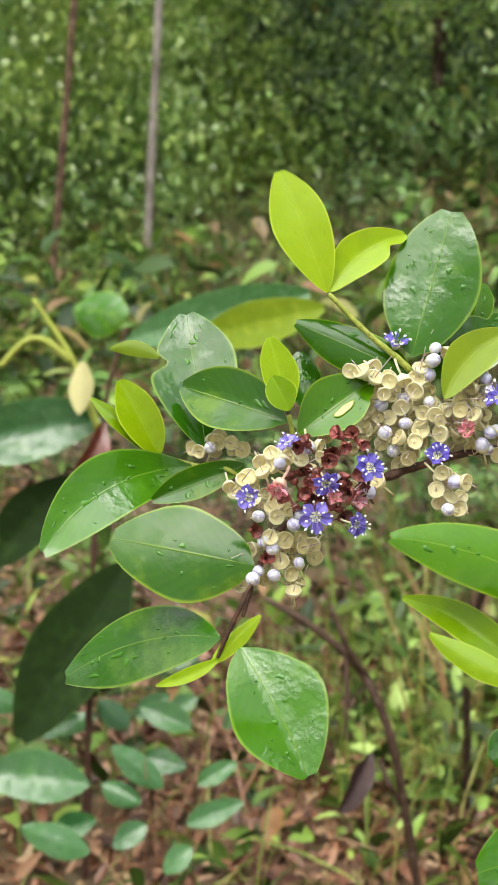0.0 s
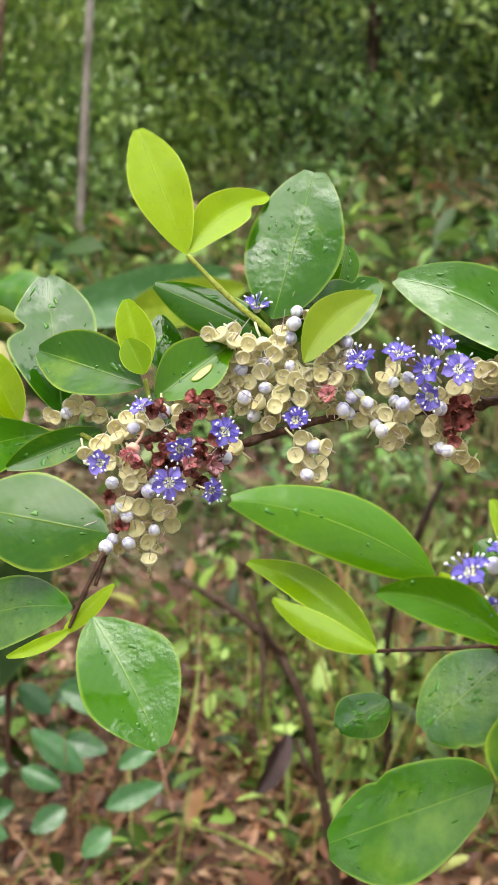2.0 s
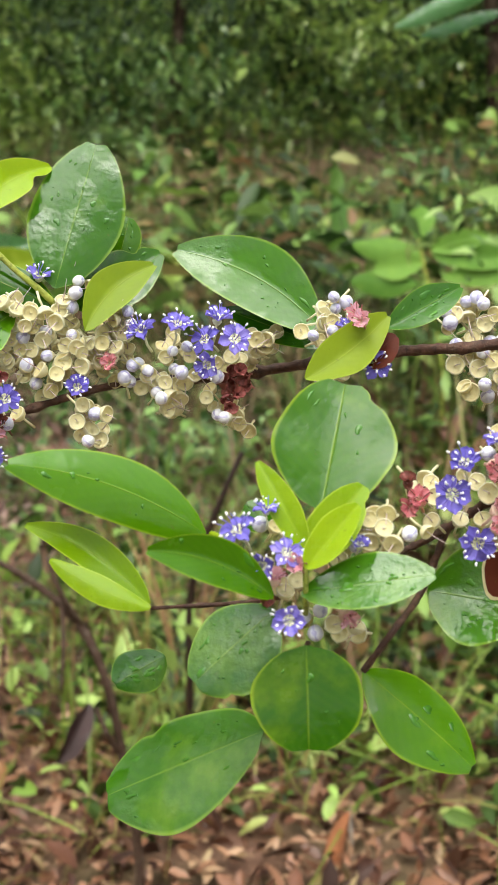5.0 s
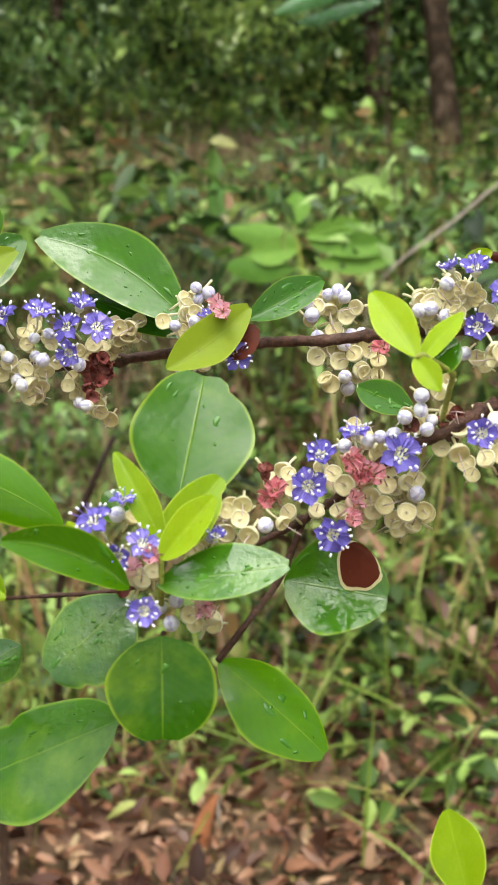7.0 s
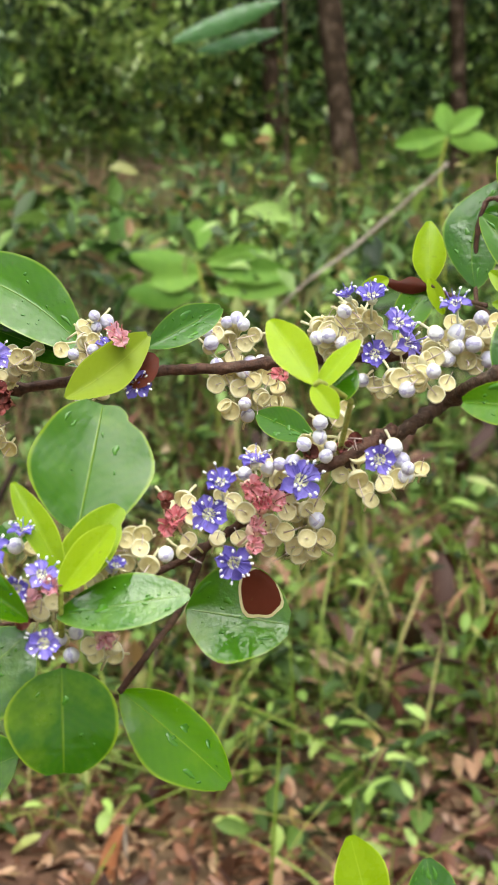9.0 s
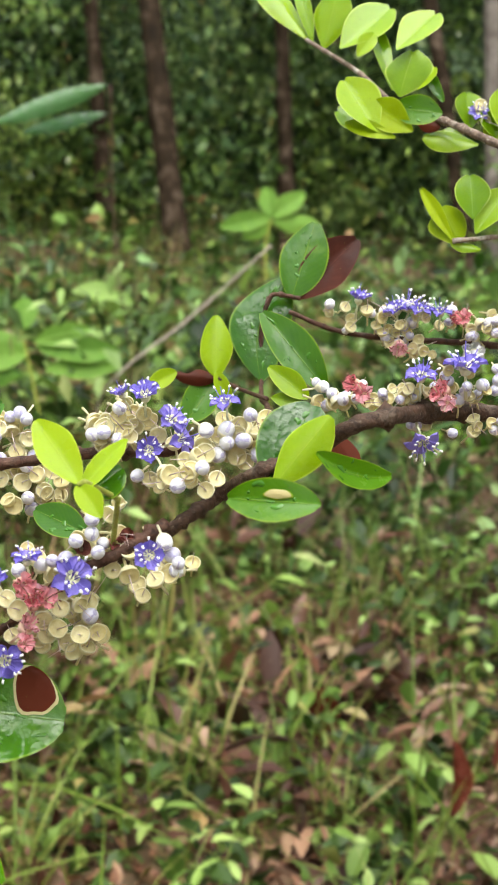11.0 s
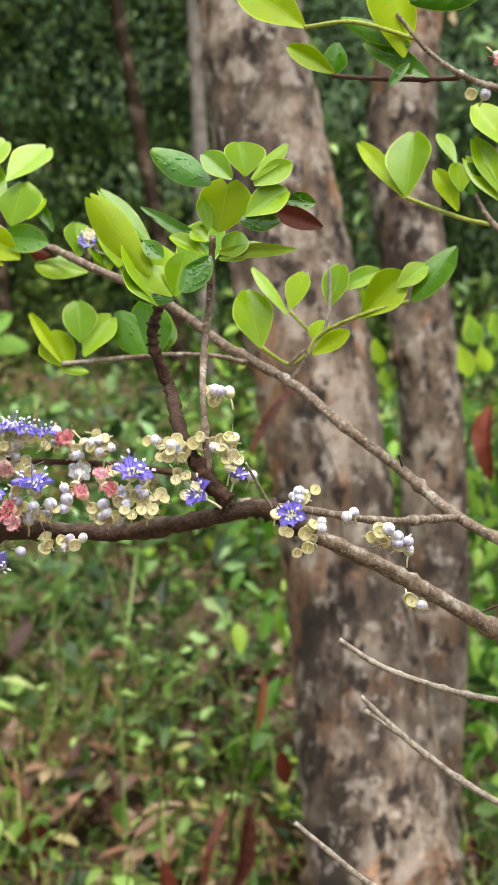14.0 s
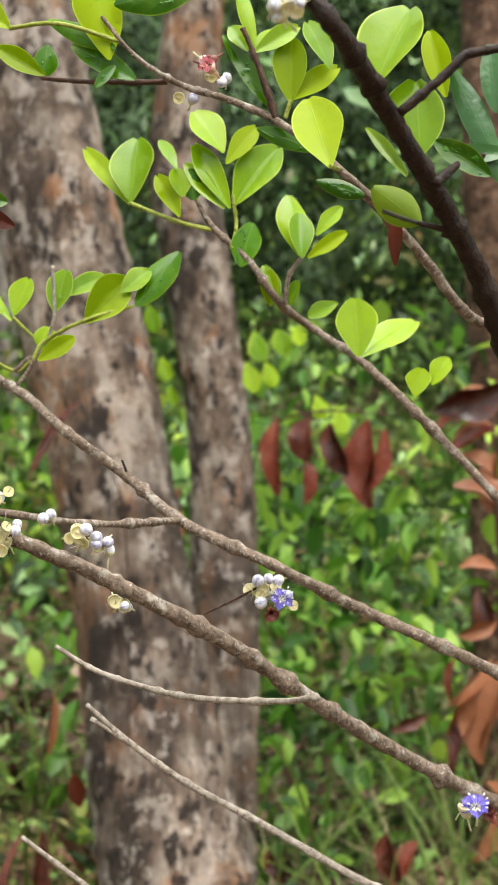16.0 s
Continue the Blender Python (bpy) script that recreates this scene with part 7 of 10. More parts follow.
flower(br, (0.1460, 0.3182, 1.2813), (-0.52, -0.84, 0.14), 9.2)
cup(br, (0.1377, 0.3277, 1.2884), (-0.35, -0.93, 0.03), 4.8)
cup(br, (0.1398, 0.3252, 1.2898), (-0.38, -0.93, 0.02), 4.8)
cup(br, (0.1408, 0.3234, 1.2865), (-0.37, -0.93, 0.05), 4.8)
cup(br, (0.1440, 0.3257, 1.2906), (-0.39, -0.92, 0.03), 4.9)
cup(br, (0.1355, 0.3255, 1.2848), (-0.36, -0.93, 0.05), 4.8)
cup(br, (0.1401, 0.3273, 1.2848), (-0.37, -0.93, 0.04), 4.9)
cup(br, (0.1449, 0.3203, 1.2908), (-0.38, -0.92, 0.03), 4.8)
cup(br, (0.1418, 0.3218, 1.2849), (-0.38, -0.92, 0.04), 4.8)
cup(br, (0.1478, 0.3232, 1.2893), (-0.39, -0.92, 0.03), 4.8)
cup(br, (0.1367, 0.3269, 1.2867), (-0.37, -0.93, 0.04), 4.8)
bud(br, (0.1401, 0.3260, 1.2919), (-0.38, -0.92, 0.02), 4.8)
bud(br, (0.1360, 0.3250, 1.2856), (-0.35, -0.93, 0.04), 4.8)
bud(br, (0.1333, 0.3259, 1.2848), (-0.35, -0.93, 0.04), 4.8)
bud(br, (0.1397, 0.3244, 1.2840), (-0.36, -0.93, 0.05), 4.8)
bud(br, (0.1443, 0.3212, 1.2750), (-0.39, -0.92, 0.07), 4.8)
bud(br, (0.1510, 0.3200, 1.2756), (-0.39, -0.92, 0.07), 4.8)
cup(br, (0.1444, 0.3246, 1.2873), (-0.38, -0.92, 0.03), 4.8)
cup(br, (0.1486, 0.3191, 1.2854), (-0.41, -0.91, 0.05), 4.8)
cup(br, (0.1363, 0.3337, 1.2882), (-0.35, -0.93, 0.03), 4.7)
cup(br, (0.1428, 0.3283, 1.2928), (-0.38, -0.93, 0.02), 4.6)
cup(br, (0.1409, 0.3287, 1.2835), (-0.37, -0.93, 0.05), 4.6)
cup(br, (0.1491, 0.3276, 1.2882), (-0.39, -0.92, 0.03), 4.7)
cup(br, (0.1384, 0.3281, 1.2804), (-0.36, -0.93, 0.05), 4.6)
cup(br, (0.1433, 0.3253, 1.2883), (-0.38, -0.92, 0.03), 4.6)
cup(br, (0.1421, 0.3290, 1.2852), (-0.37, -0.93, 0.04), 4.6)
cup(br, (0.1461, 0.3281, 1.2910), (-0.38, -0.92, 0.02), 4.7)
cup(br, (0.1356, 0.3317, 1.2872), (-0.35, -0.93, 0.04), 4.6)
cup(br, (0.1374, 0.3297, 1.2821), (-0.36, -0.93, 0.05), 4.6)
cup(br, (0.1496, 0.3260, 1.2735), (-0.39, -0.92, 0.07), 4.7)
cup(br, (0.1451, 0.3286, 1.2903), (-0.38, -0.92, 0.03), 4.7)
cup(br, (0.1543, 0.3223, 1.2835), (-0.41, -0.91, 0.05), 4.6)
bud(br, (0.1663, 0.3019, 1.2917), (-0.47, -0.88, 0.03), 4.8)
bud(br, (0.1549, 0.3038, 1.2878), (-0.43, -0.90, 0.05), 4.8)
bud(br, (0.1601, 0.3032, 1.2873), (-0.45, -0.89, 0.05), 4.8)
bud(br, (0.1603, 0.3028, 1.2845), (-0.43, -0.90, 0.05), 4.8)
bud(br, (0.1646, 0.3010, 1.2853), (-0.45, -0.89, 0.03), 4.8)
bud(br, (0.1689, 0.3027, 1.2818), (-0.47, -0.88, 0.04), 4.9)
bud(br, (0.1587, 0.3048, 1.2815), (-0.44, -0.90, 0.05), 4.8)
cup(br, (0.1643, 0.3040, 1.2892), (-0.44, -0.90, 0.03), 4.8)
cup(br, (0.1588, 0.3037, 1.2865), (-0.44, -0.90, 0.04), 4.8)
cup(br, (0.1635, 0.3037, 1.2866), (-0.45, -0.89, 0.04), 4.8)
cup(br, (0.1566, 0.3088, 1.2845), (-0.43, -0.90, 0.04), 4.9)
cup(br, (0.1549, 0.3033, 1.2819), (-0.43, -0.90, 0.05), 4.8)
cup(br, (0.1635, 0.3031, 1.2814), (-0.45, -0.89, 0.05), 4.8)
cup(br, (0.1657, 0.3027, 1.2800), (-0.46, -0.89, 0.06), 4.8)
cup(br, (0.1687, 0.3015, 1.2880), (-0.47, -0.88, 0.04), 4.8)
bud(br, (0.1461, 0.2986, 1.2745), (-0.41, -0.91, 0.07), 4.7)
bud(br, (0.1499, 0.2931, 1.2790), (-0.43, -0.90, 0.06), 4.6)
cup(br, (0.1439, 0.2989, 1.2768), (-0.41, -0.91, 0.07), 4.7)
cup(br, (0.1474, 0.2965, 1.2770), (-0.42, -0.91, 0.06), 4.7)
cup(br, (0.1520, 0.2954, 1.2735), (-0.44, -0.90, 0.07), 4.7)
cup(br, (0.1482, 0.2968, 1.2781), (-0.43, -0.90, 0.06), 4.7)
flower(br, (0.1597, 0.3023, 1.2935), (-0.29, -0.30, 0.91), 8.6)
cup(br, (0.1724, 0.3052, 1.2908), (-0.47, -0.88, 0.03), 4.6)
cup(br, (0.1560, 0.3075, 1.2837), (-0.43, -0.90, 0.05), 4.6)
cup(br, (0.1652, 0.3066, 1.2842), (-0.45, -0.89, 0.05), 4.6)
cup(br, (0.1580, 0.3072, 1.2828), (-0.43, -0.90, 0.05), 4.6)
cup(br, (0.1635, 0.3058, 1.2882), (-0.45, -0.89, 0.03), 4.6)
cup(br, (0.1723, 0.3057, 1.2859), (-0.47, -0.88, 0.04), 4.7)
cup(br, (0.1626, 0.3100, 1.2902), (-0.44, -0.90, 0.03), 4.7)
cup(br, (0.1730, 0.3049, 1.2847), (-0.47, -0.88, 0.04), 4.7)
cup(br, (0.1447, 0.3043, 1.2771), (-0.41, -0.91, 0.07), 4.5)
cup(br, (0.1493, 0.3025, 1.2804), (-0.42, -0.91, 0.06), 4.5)
cup(br, (0.1558, 0.2977, 1.2761), (-0.44, -0.90, 0.07), 4.5)
cup(br, (0.1521, 0.3009, 1.2813), (-0.43, -0.90, 0.06), 4.5)
bud(br, (0.1858, 0.3014, 1.2994), (-0.44, -0.90, 0.01), 3.8)
bud(br, (0.1897, 0.2974, 1.2967), (-0.45, -0.89, 0.02), 3.8)
bud(br, (0.1976, 0.2907, 1.2985), (-0.48, -0.88, 0.01), 3.8)
bud(br, (0.1917, 0.2934, 1.2969), (-0.46, -0.89, 0.02), 3.8)
cup(br, (0.1854, 0.3020, 1.2957), (-0.44, -0.90, 0.02), 3.8)
cup(br, (0.1886, 0.2984, 1.2959), (-0.45, -0.89, 0.02), 3.8)
cup(br, (0.1914, 0.2992, 1.2952), (-0.45, -0.89, 0.02), 3.8)
cup(br, (0.1971, 0.2942, 1.2969), (-0.47, -0.88, 0.02), 3.8)
cup(br, (0.1997, 0.2915, 1.2971), (-0.48, -0.88, 0.02), 3.8)
cup(br, (0.2035, 0.2923, 1.2979), (-0.49, -0.87, 0.02), 3.8)
cup(br, (0.1845, 0.2978, 1.2871), (-0.44, -0.90, 0.05), 3.8)
pink(br, (0.1914, 0.2947, 1.3002), (-0.46, -0.89, 0.01), 3.8)
pink(br, (0.1934, 0.2936, 1.2981), (-0.46, -0.89, 0.02), 3.8)
pink(br, (0.2130, 0.2868, 1.2997), (-0.52, -0.86, 0.01), 3.8)
pink(br, (0.2116, 0.2828, 1.2969), (-0.52, -0.86, 0.02), 3.8)
pink(br, (0.2112, 0.2864, 1.2982), (-0.51, -0.86, 0.01), 3.8)
cup(br, (0.2037, 0.2896, 1.2977), (-0.49, -0.87, 0.02), 3.8)
cup(br, (0.2054, 0.2883, 1.2985), (-0.50, -0.87, 0.01), 3.8)
cup(br, (0.2073, 0.2887, 1.3000), (-0.50, -0.87, 0.01), 3.8)
bud(br, (0.2197, 0.2795, 1.3015), (-0.54, -0.84, 0.01), 3.8)
bud(br, (0.2243, 0.2786, 1.3024), (-0.55, -0.84, 0.00), 3.8)
bud(br, (0.2236, 0.2791, 1.3058), (-0.55, -0.84, -0.01), 3.8)
cup(br, (0.2091, 0.2882, 1.2910), (-0.50, -0.86, 0.04), 3.8)
cup(br, (0.2209, 0.2821, 1.2909), (-0.54, -0.84, 0.04), 3.8)
cup(br, (0.2245, 0.2795, 1.2906), (-0.55, -0.84, 0.04), 3.8)
cup(br, (0.2253, 0.2762, 1.2908), (-0.55, -0.83, 0.04), 3.8)
cup(br, (0.2182, 0.2824, 1.2985), (-0.53, -0.85, 0.01), 3.8)
bud(br, (0.1849, 0.3028, 1.3006), (-0.43, -0.90, -0.11), 3.4)
bud(br, (0.1880, 0.3000, 1.2979), (-0.42, -0.85, 0.31), 3.4)
cup(br, (0.1986, 0.2880, 1.2998), (-0.45, -0.81, 0.38), 3.4)
cup(br, (0.1930, 0.2908, 1.2960), (-0.47, -0.88, -0.03), 3.4)
cup(br, (0.1884, 0.3000, 1.2952), (-0.42, -0.84, 0.34), 3.4)
cup(br, (0.1858, 0.3041, 1.2942), (-0.43, -0.89, -0.18), 3.5)
cup(br, (0.1919, 0.2974, 1.2964), (-0.45, -0.88, -0.16), 3.4)
bud(br, (0.1883, 0.3024, 1.2946), (-0.44, -0.89, -0.15), 3.5)
bud(br, (0.1921, 0.2989, 1.2971), (-0.45, -0.87, -0.20), 3.4)
cup(br, (0.1900, 0.3018, 1.2969), (-0.36, -0.71, 0.61), 3.5)
bud(br, (0.1988, 0.2921, 1.2974), (-0.46, -0.85, 0.25), 3.4)
cup(br, (0.1975, 0.2954, 1.2954), (-0.46, -0.86, 0.23), 3.4)
cup(br, (0.1974, 0.2918, 1.2961), (-0.37, -0.69, 0.61), 3.4)
bud(br, (0.2019, 0.2890, 1.2967), (-0.49, -0.87, -0.04), 3.4)
cup(br, (0.2067, 0.2927, 1.2973), (-0.48, -0.85, 0.20), 3.5)
cup(br, (0.2048, 0.2932, 1.3000), (-0.40, -0.71, 0.59), 3.5)
cup(br, (0.1846, 0.2990, 1.2848), (-0.44, -0.90, 0.02), 3.4)
cup(br, (0.1868, 0.2942, 1.2878), (-0.41, -0.81, 0.41), 3.4)
bud(br, (0.1942, 0.2954, 1.3000), (-0.46, -0.88, -0.13), 3.4)
cup(br, (0.1929, 0.2955, 1.2995), (-0.40, -0.76, 0.51), 3.4)
bud(br, (0.2127, 0.2903, 1.3004), (-0.51, -0.86, 0.02), 3.5)
bud(br, (0.2160, 0.2839, 1.2971), (-0.45, -0.74, 0.50), 3.4)
cup(br, (0.2087, 0.2866, 1.2992), (-0.40, -0.68, 0.62), 3.4)
cup(br, (0.2033, 0.2907, 1.2987), (-0.49, -0.87, 0.10), 3.4)
bud(br, (0.2059, 0.2891, 1.2972), (-0.47, -0.82, 0.32), 3.4)
cup(br, (0.2031, 0.2875, 1.2997), (-0.49, -0.87, 0.01), 3.4)
bud(br, (0.2067, 0.2913, 1.2965), (-0.49, -0.86, 0.12), 3.5)
cup(br, (0.2040, 0.2885, 1.3000), (-0.49, -0.87, 0.07), 3.4)
cup(br, (0.2069, 0.2911, 1.2984), (-0.50, -0.87, -0.04), 3.5)
cup(br, (0.2204, 0.2781, 1.3003), (-0.54, -0.84, -0.06), 3.4)
bud(br, (0.2239, 0.2793, 1.3004), (-0.54, -0.83, -0.14), 3.4)
cup(br, (0.2263, 0.2779, 1.3061), (-0.55, -0.83, 0.07), 3.4)
bud(br, (0.2051, 0.2889, 1.2907), (-0.49, -0.87, 0.08), 3.4)
bud(br, (0.2069, 0.2890, 1.2904), (-0.42, -0.72, 0.55), 3.4)
cup(br, (0.2202, 0.2831, 1.2896), (-0.53, -0.84, 0.13), 3.5)
cup(br, (0.2216, 0.2851, 1.2929), (-0.47, -0.74, 0.49), 3.5)
cup(br, (0.2235, 0.2796, 1.2919), (-0.49, -0.76, 0.42), 3.4)
bud(br, (0.2251, 0.2778, 1.2925), (-0.55, -0.83, 0.12), 3.4)
bud(br, (0.2272, 0.2754, 1.2926), (-0.56, -0.83, -0.03), 3.4)
bud(br, (0.2242, 0.2800, 1.2903), (-0.52, -0.79, 0.33), 3.4)
bud(br, (0.2214, 0.2838, 1.2990), (-0.53, -0.84, 0.12), 3.5)
bud(br, (0.2171, 0.2825, 1.2996), (-0.50, -0.80, 0.33), 3.4)
pink(br, (0.2243, 0.2610, 1.3084), (-0.57, -0.82, -0.01), 3.7)
pink(br, (0.2188, 0.2602, 1.3040), (-0.56, -0.83, -0.00), 3.6)
pink(br, (0.2277, 0.2608, 1.3050), (-0.58, -0.81, -0.00), 3.7)
cup(br, (0.2276, 0.2581, 1.3022), (-0.58, -0.81, 0.00), 3.6)
cup(br, (0.2279, 0.2607, 1.2986), (-0.58, -0.81, 0.01), 3.7)
cup(br, (0.2232, 0.2627, 1.2992), (-0.57, -0.82, 0.01), 3.7)
cup(br, (0.2312, 0.2560, 1.3038), (-0.59, -0.81, -0.00), 3.6)
cup(br, (0.2353, 0.2555, 1.3018), (-0.60, -0.80, 0.00), 3.7)
cup(br, (0.2375, 0.2527, 1.3033), (-0.61, -0.79, 0.00), 3.6)
cup(br, (0.2277, 0.2558, 1.3002), (-0.59, -0.81, 0.01), 3.6)
bud(br, (0.2237, 0.2598, 1.3014), (-0.57, -0.82, 0.01), 3.6)
bud(br, (0.2293, 0.2595, 1.3051), (-0.58, -0.81, -0.00), 3.7)
bud(br, (0.2313, 0.2539, 1.3052), (-0.60, -0.80, -0.01), 3.6)
cup(br, (0.2240, 0.2612, 1.2978), (-0.57, -0.82, 0.02), 3.7)
cup(br, (0.2310, 0.2532, 1.3003), (-0.60, -0.80, 0.01), 3.6)
cup(br, (0.2367, 0.2500, 1.3138), (-0.61, -0.79, -0.03), 3.6)
cup(br, (0.2405, 0.2515, 1.3154), (-0.62, -0.79, -0.04), 3.7)
cup(br, (0.2400, 0.2486, 1.3136), (-0.62, -0.78, -0.03), 3.6)
cup(br, (0.2425, 0.2474, 1.3172), (-0.63, -0.78, -0.04), 3.6)
cup(br, (0.2462, 0.2488, 1.3167), (-0.63, -0.77, -0.04), 3.7)
cup(br, (0.2504, 0.2463, 1.3183), (-0.64, -0.77, -0.04), 3.7)
cup(br, (0.2524, 0.2442, 1.3177), (-0.65, -0.76, -0.04), 3.7)
cup(br, (0.2522, 0.2439, 1.3144), (-0.65, -0.76, -0.03), 3.6)
cup(br, (0.2419, 0.2496, 1.3091), (-0.62, -0.78, -0.02), 3.6)
cup(br, (0.2509, 0.2445, 1.3134), (-0.65, -0.76, -0.03), 3.6)
bud(br, (0.2368, 0.2491, 1.3166), (-0.61, -0.79, -0.04), 3.6)
bud(br, (0.2477, 0.2458, 1.3310), (-0.64, -0.77, -0.08), 3.6)
bud(br, (0.2489, 0.2451, 1.3304), (-0.64, -0.76, -0.08), 3.6)
cup(br, (0.2478, 0.2470, 1.3294), (-0.63, -0.77, -0.08), 3.7)
cup(br, (0.2285, 0.2629, 1.3101), (-0.57, -0.81, -0.15), 3.3)
bud(br, (0.2194, 0.2644, 1.3049), (-0.56, -0.83, -0.03), 3.3)
cup(br, (0.2293, 0.2640, 1.3061), (-0.57, -0.81, -0.14), 3.3)
bud(br, (0.2291, 0.2573, 1.3016), (-0.56, -0.77, 0.32), 3.3)
cup(br, (0.2284, 0.2593, 1.3042), (-0.58, -0.81, -0.00), 3.3)
bud(br, (0.2296, 0.2615, 1.2975), (-0.58, -0.81, -0.09), 3.3)
bud(br, (0.2245, 0.2614, 1.2984), (-0.50, -0.72, 0.48), 3.3)
cup(br, (0.2238, 0.2616, 1.2980), (-0.52, -0.75, 0.40), 3.3)
cup(br, (0.2220, 0.2618, 1.3006), (-0.56, -0.82, 0.14), 3.3)
cup(br, (0.2296, 0.2584, 1.3028), (-0.47, -0.65, 0.60), 3.3)
bud(br, (0.2320, 0.2540, 1.3045), (-0.51, -0.69, 0.52), 3.3)
cup(br, (0.2350, 0.2594, 1.3017), (-0.59, -0.80, -0.14), 3.3)
bud(br, (0.2349, 0.2569, 1.3027), (-0.59, -0.79, 0.19), 3.3)
cup(br, (0.2376, 0.2544, 1.3045), (-0.57, -0.74, 0.35), 3.3)
cup(br, (0.2358, 0.2547, 1.3034), (-0.50, -0.66, 0.55), 3.3)
cup(br, (0.2295, 0.2567, 1.3020), (-0.58, -0.79, 0.21), 3.3)
cup(br, (0.2292, 0.2548, 1.2990), (-0.47, -0.65, 0.60), 3.3)
cup(br, (0.2253, 0.2629, 1.2993), (-0.45, -0.65, 0.62), 3.3)
bud(br, (0.2298, 0.2594, 1.3037), (-0.58, -0.80, 0.19), 3.3)
cup(br, (0.2311, 0.2529, 1.3066), (-0.59, -0.79, -0.17), 3.3)
cup(br, (0.2267, 0.2613, 1.2977), (-0.58, -0.81, -0.07), 3.3)
bud(br, (0.2248, 0.2595, 1.2996), (-0.57, -0.81, -0.12), 3.3)
cup(br, (0.2336, 0.2518, 1.3005), (-0.51, -0.67, 0.55), 3.3)
cup(br, (0.2328, 0.2539, 1.3018), (-0.48, -0.64, 0.61), 3.3)
cup(br, (0.2360, 0.2529, 1.3135), (-0.59, -0.77, -0.22), 3.3)
cup(br, (0.2362, 0.2483, 1.3152), (-0.49, -0.64, 0.59), 3.2)
cup(br, (0.2403, 0.2506, 1.3168), (-0.54, -0.68, 0.49), 3.3)
cup(br, (0.2411, 0.2506, 1.3167), (-0.58, -0.73, 0.36), 3.3)
bud(br, (0.2395, 0.2503, 1.3154), (-0.62, -0.79, 0.07), 3.3)
cup(br, (0.2418, 0.2500, 1.3152), (-0.56, -0.70, 0.44), 3.3)
bud(br, (0.2445, 0.2472, 1.3185), (-0.53, -0.66, 0.53), 3.3)
cup(br, (0.2432, 0.2456, 1.3188), (-0.63, -0.78, -0.04), 3.3)
bud(br, (0.2481, 0.2466, 1.3162), (-0.57, -0.69, 0.44), 3.3)
cup(br, (0.2503, 0.2493, 1.3178), (-0.63, -0.76, -0.14), 3.3)
bud(br, (0.2538, 0.2455, 1.3186), (-0.64, -0.74, 0.21), 3.3)
cup(br, (0.2519, 0.2432, 1.3186), (-0.60, -0.71, 0.37), 3.3)
cup(br, (0.2490, 0.2446, 1.3163), (-0.64, -0.77, 0.05), 3.3)
cup(br, (0.2516, 0.2448, 1.3191), (-0.65, -0.76, -0.02), 3.3)
cup(br, (0.2534, 0.2433, 1.3134), (-0.61, -0.71, 0.34), 3.3)
cup(br, (0.2498, 0.2446, 1.3157), (-0.64, -0.76, -0.03), 3.3)
cup(br, (0.2392, 0.2502, 1.3079), (-0.61, -0.78, 0.13), 3.3)
cup(br, (0.2404, 0.2514, 1.3099), (-0.62, -0.79, 0.03), 3.3)
bud(br, (0.2539, 0.2457, 1.3150), (-0.61, -0.71, 0.35), 3.3)
cup(br, (0.2514, 0.2435, 1.3113), (-0.63, -0.74, -0.26), 3.3)
cup(br, (0.2382, 0.2485, 1.3181), (-0.61, -0.78, 0.10), 3.3)
cup(br, (0.2482, 0.2498, 1.3310), (-0.50, -0.61, 0.62), 3.3)
bud(br, (0.2520, 0.2453, 1.3303), (-0.53, -0.62, 0.57), 3.3)
cup(br, (0.2485, 0.2472, 1.3281), (-0.64, -0.77, -0.03), 3.3)
cup(br, (0.2501, 0.2472, 1.3310), (-0.58, -0.69, 0.43), 3.3)
flower(br, (0.2052, 0.2853, 1.3018), (-0.19, -0.31, 0.93), 8.2)
flower(br, (0.2146, 0.2798, 1.3043), (-0.07, -0.29, 0.95), 9.6)
flower(br, (0.2052, 0.2834, 1.2880), (-0.20, -0.49, -0.85), 8.0)
flower(br, (0.2299, 0.2566, 1.3080), (-0.01, -0.52, 0.85), 10.0)
flower(br, (0.2442, 0.2444, 1.3036), (-0.93, 0.04, 0.36), 8.0)
flower(br, (0.2536, 0.2451, 1.3076), (-0.01, -0.52, 0.85), 7.0)
bud(br, (0.2125, 0.2837, 1.3019), (-0.44, -0.72, 0.54), 3.4)
cup(br, (0.2164, 0.2806, 1.3044), (-0.52, -0.84, 0.15), 3.4)
cup(br, (0.2113, 0.2822, 1.3048), (-0.52, -0.85, 0.08), 3.4)
bud(br, (0.2140, 0.2774, 1.3010), (-0.46, -0.75, 0.48), 3.4)
cup(br, (0.2127, 0.2850, 1.3019), (-0.51, -0.85, -0.13), 3.4)
cup(br, (0.2131, 0.2837, 1.3002), (-0.51, -0.84, 0.20), 3.4)
bud(br, (0.2123, 0.2856, 1.3035), (-0.41, -0.69, 0.60), 3.4)
bud(br, (0.2153, 0.2836, 1.3062), (-0.44, -0.71, 0.55), 3.4)
bud(br, (0.2116, 0.2799, 1.2893), (-0.52, -0.85, 0.05), 3.4)
cup(br, (0.2085, 0.2841, 1.2856), (-0.47, -0.79, 0.40), 3.4)
cup(br, (0.2289, 0.2611, 1.3104), (-0.46, -0.64, 0.61), 3.3)
bud(br, (0.2276, 0.2622, 1.3053), (-0.48, -0.68, 0.56), 3.3)
cup(br, (0.2318, 0.2605, 1.3050), (-0.54, -0.74, 0.41), 3.3)
cup(br, (0.2342, 0.2566, 1.3081), (-0.56, -0.75, 0.35), 3.3)
cup(br, (0.2423, 0.2460, 1.3063), (-0.63, -0.78, -0.02), 3.3)
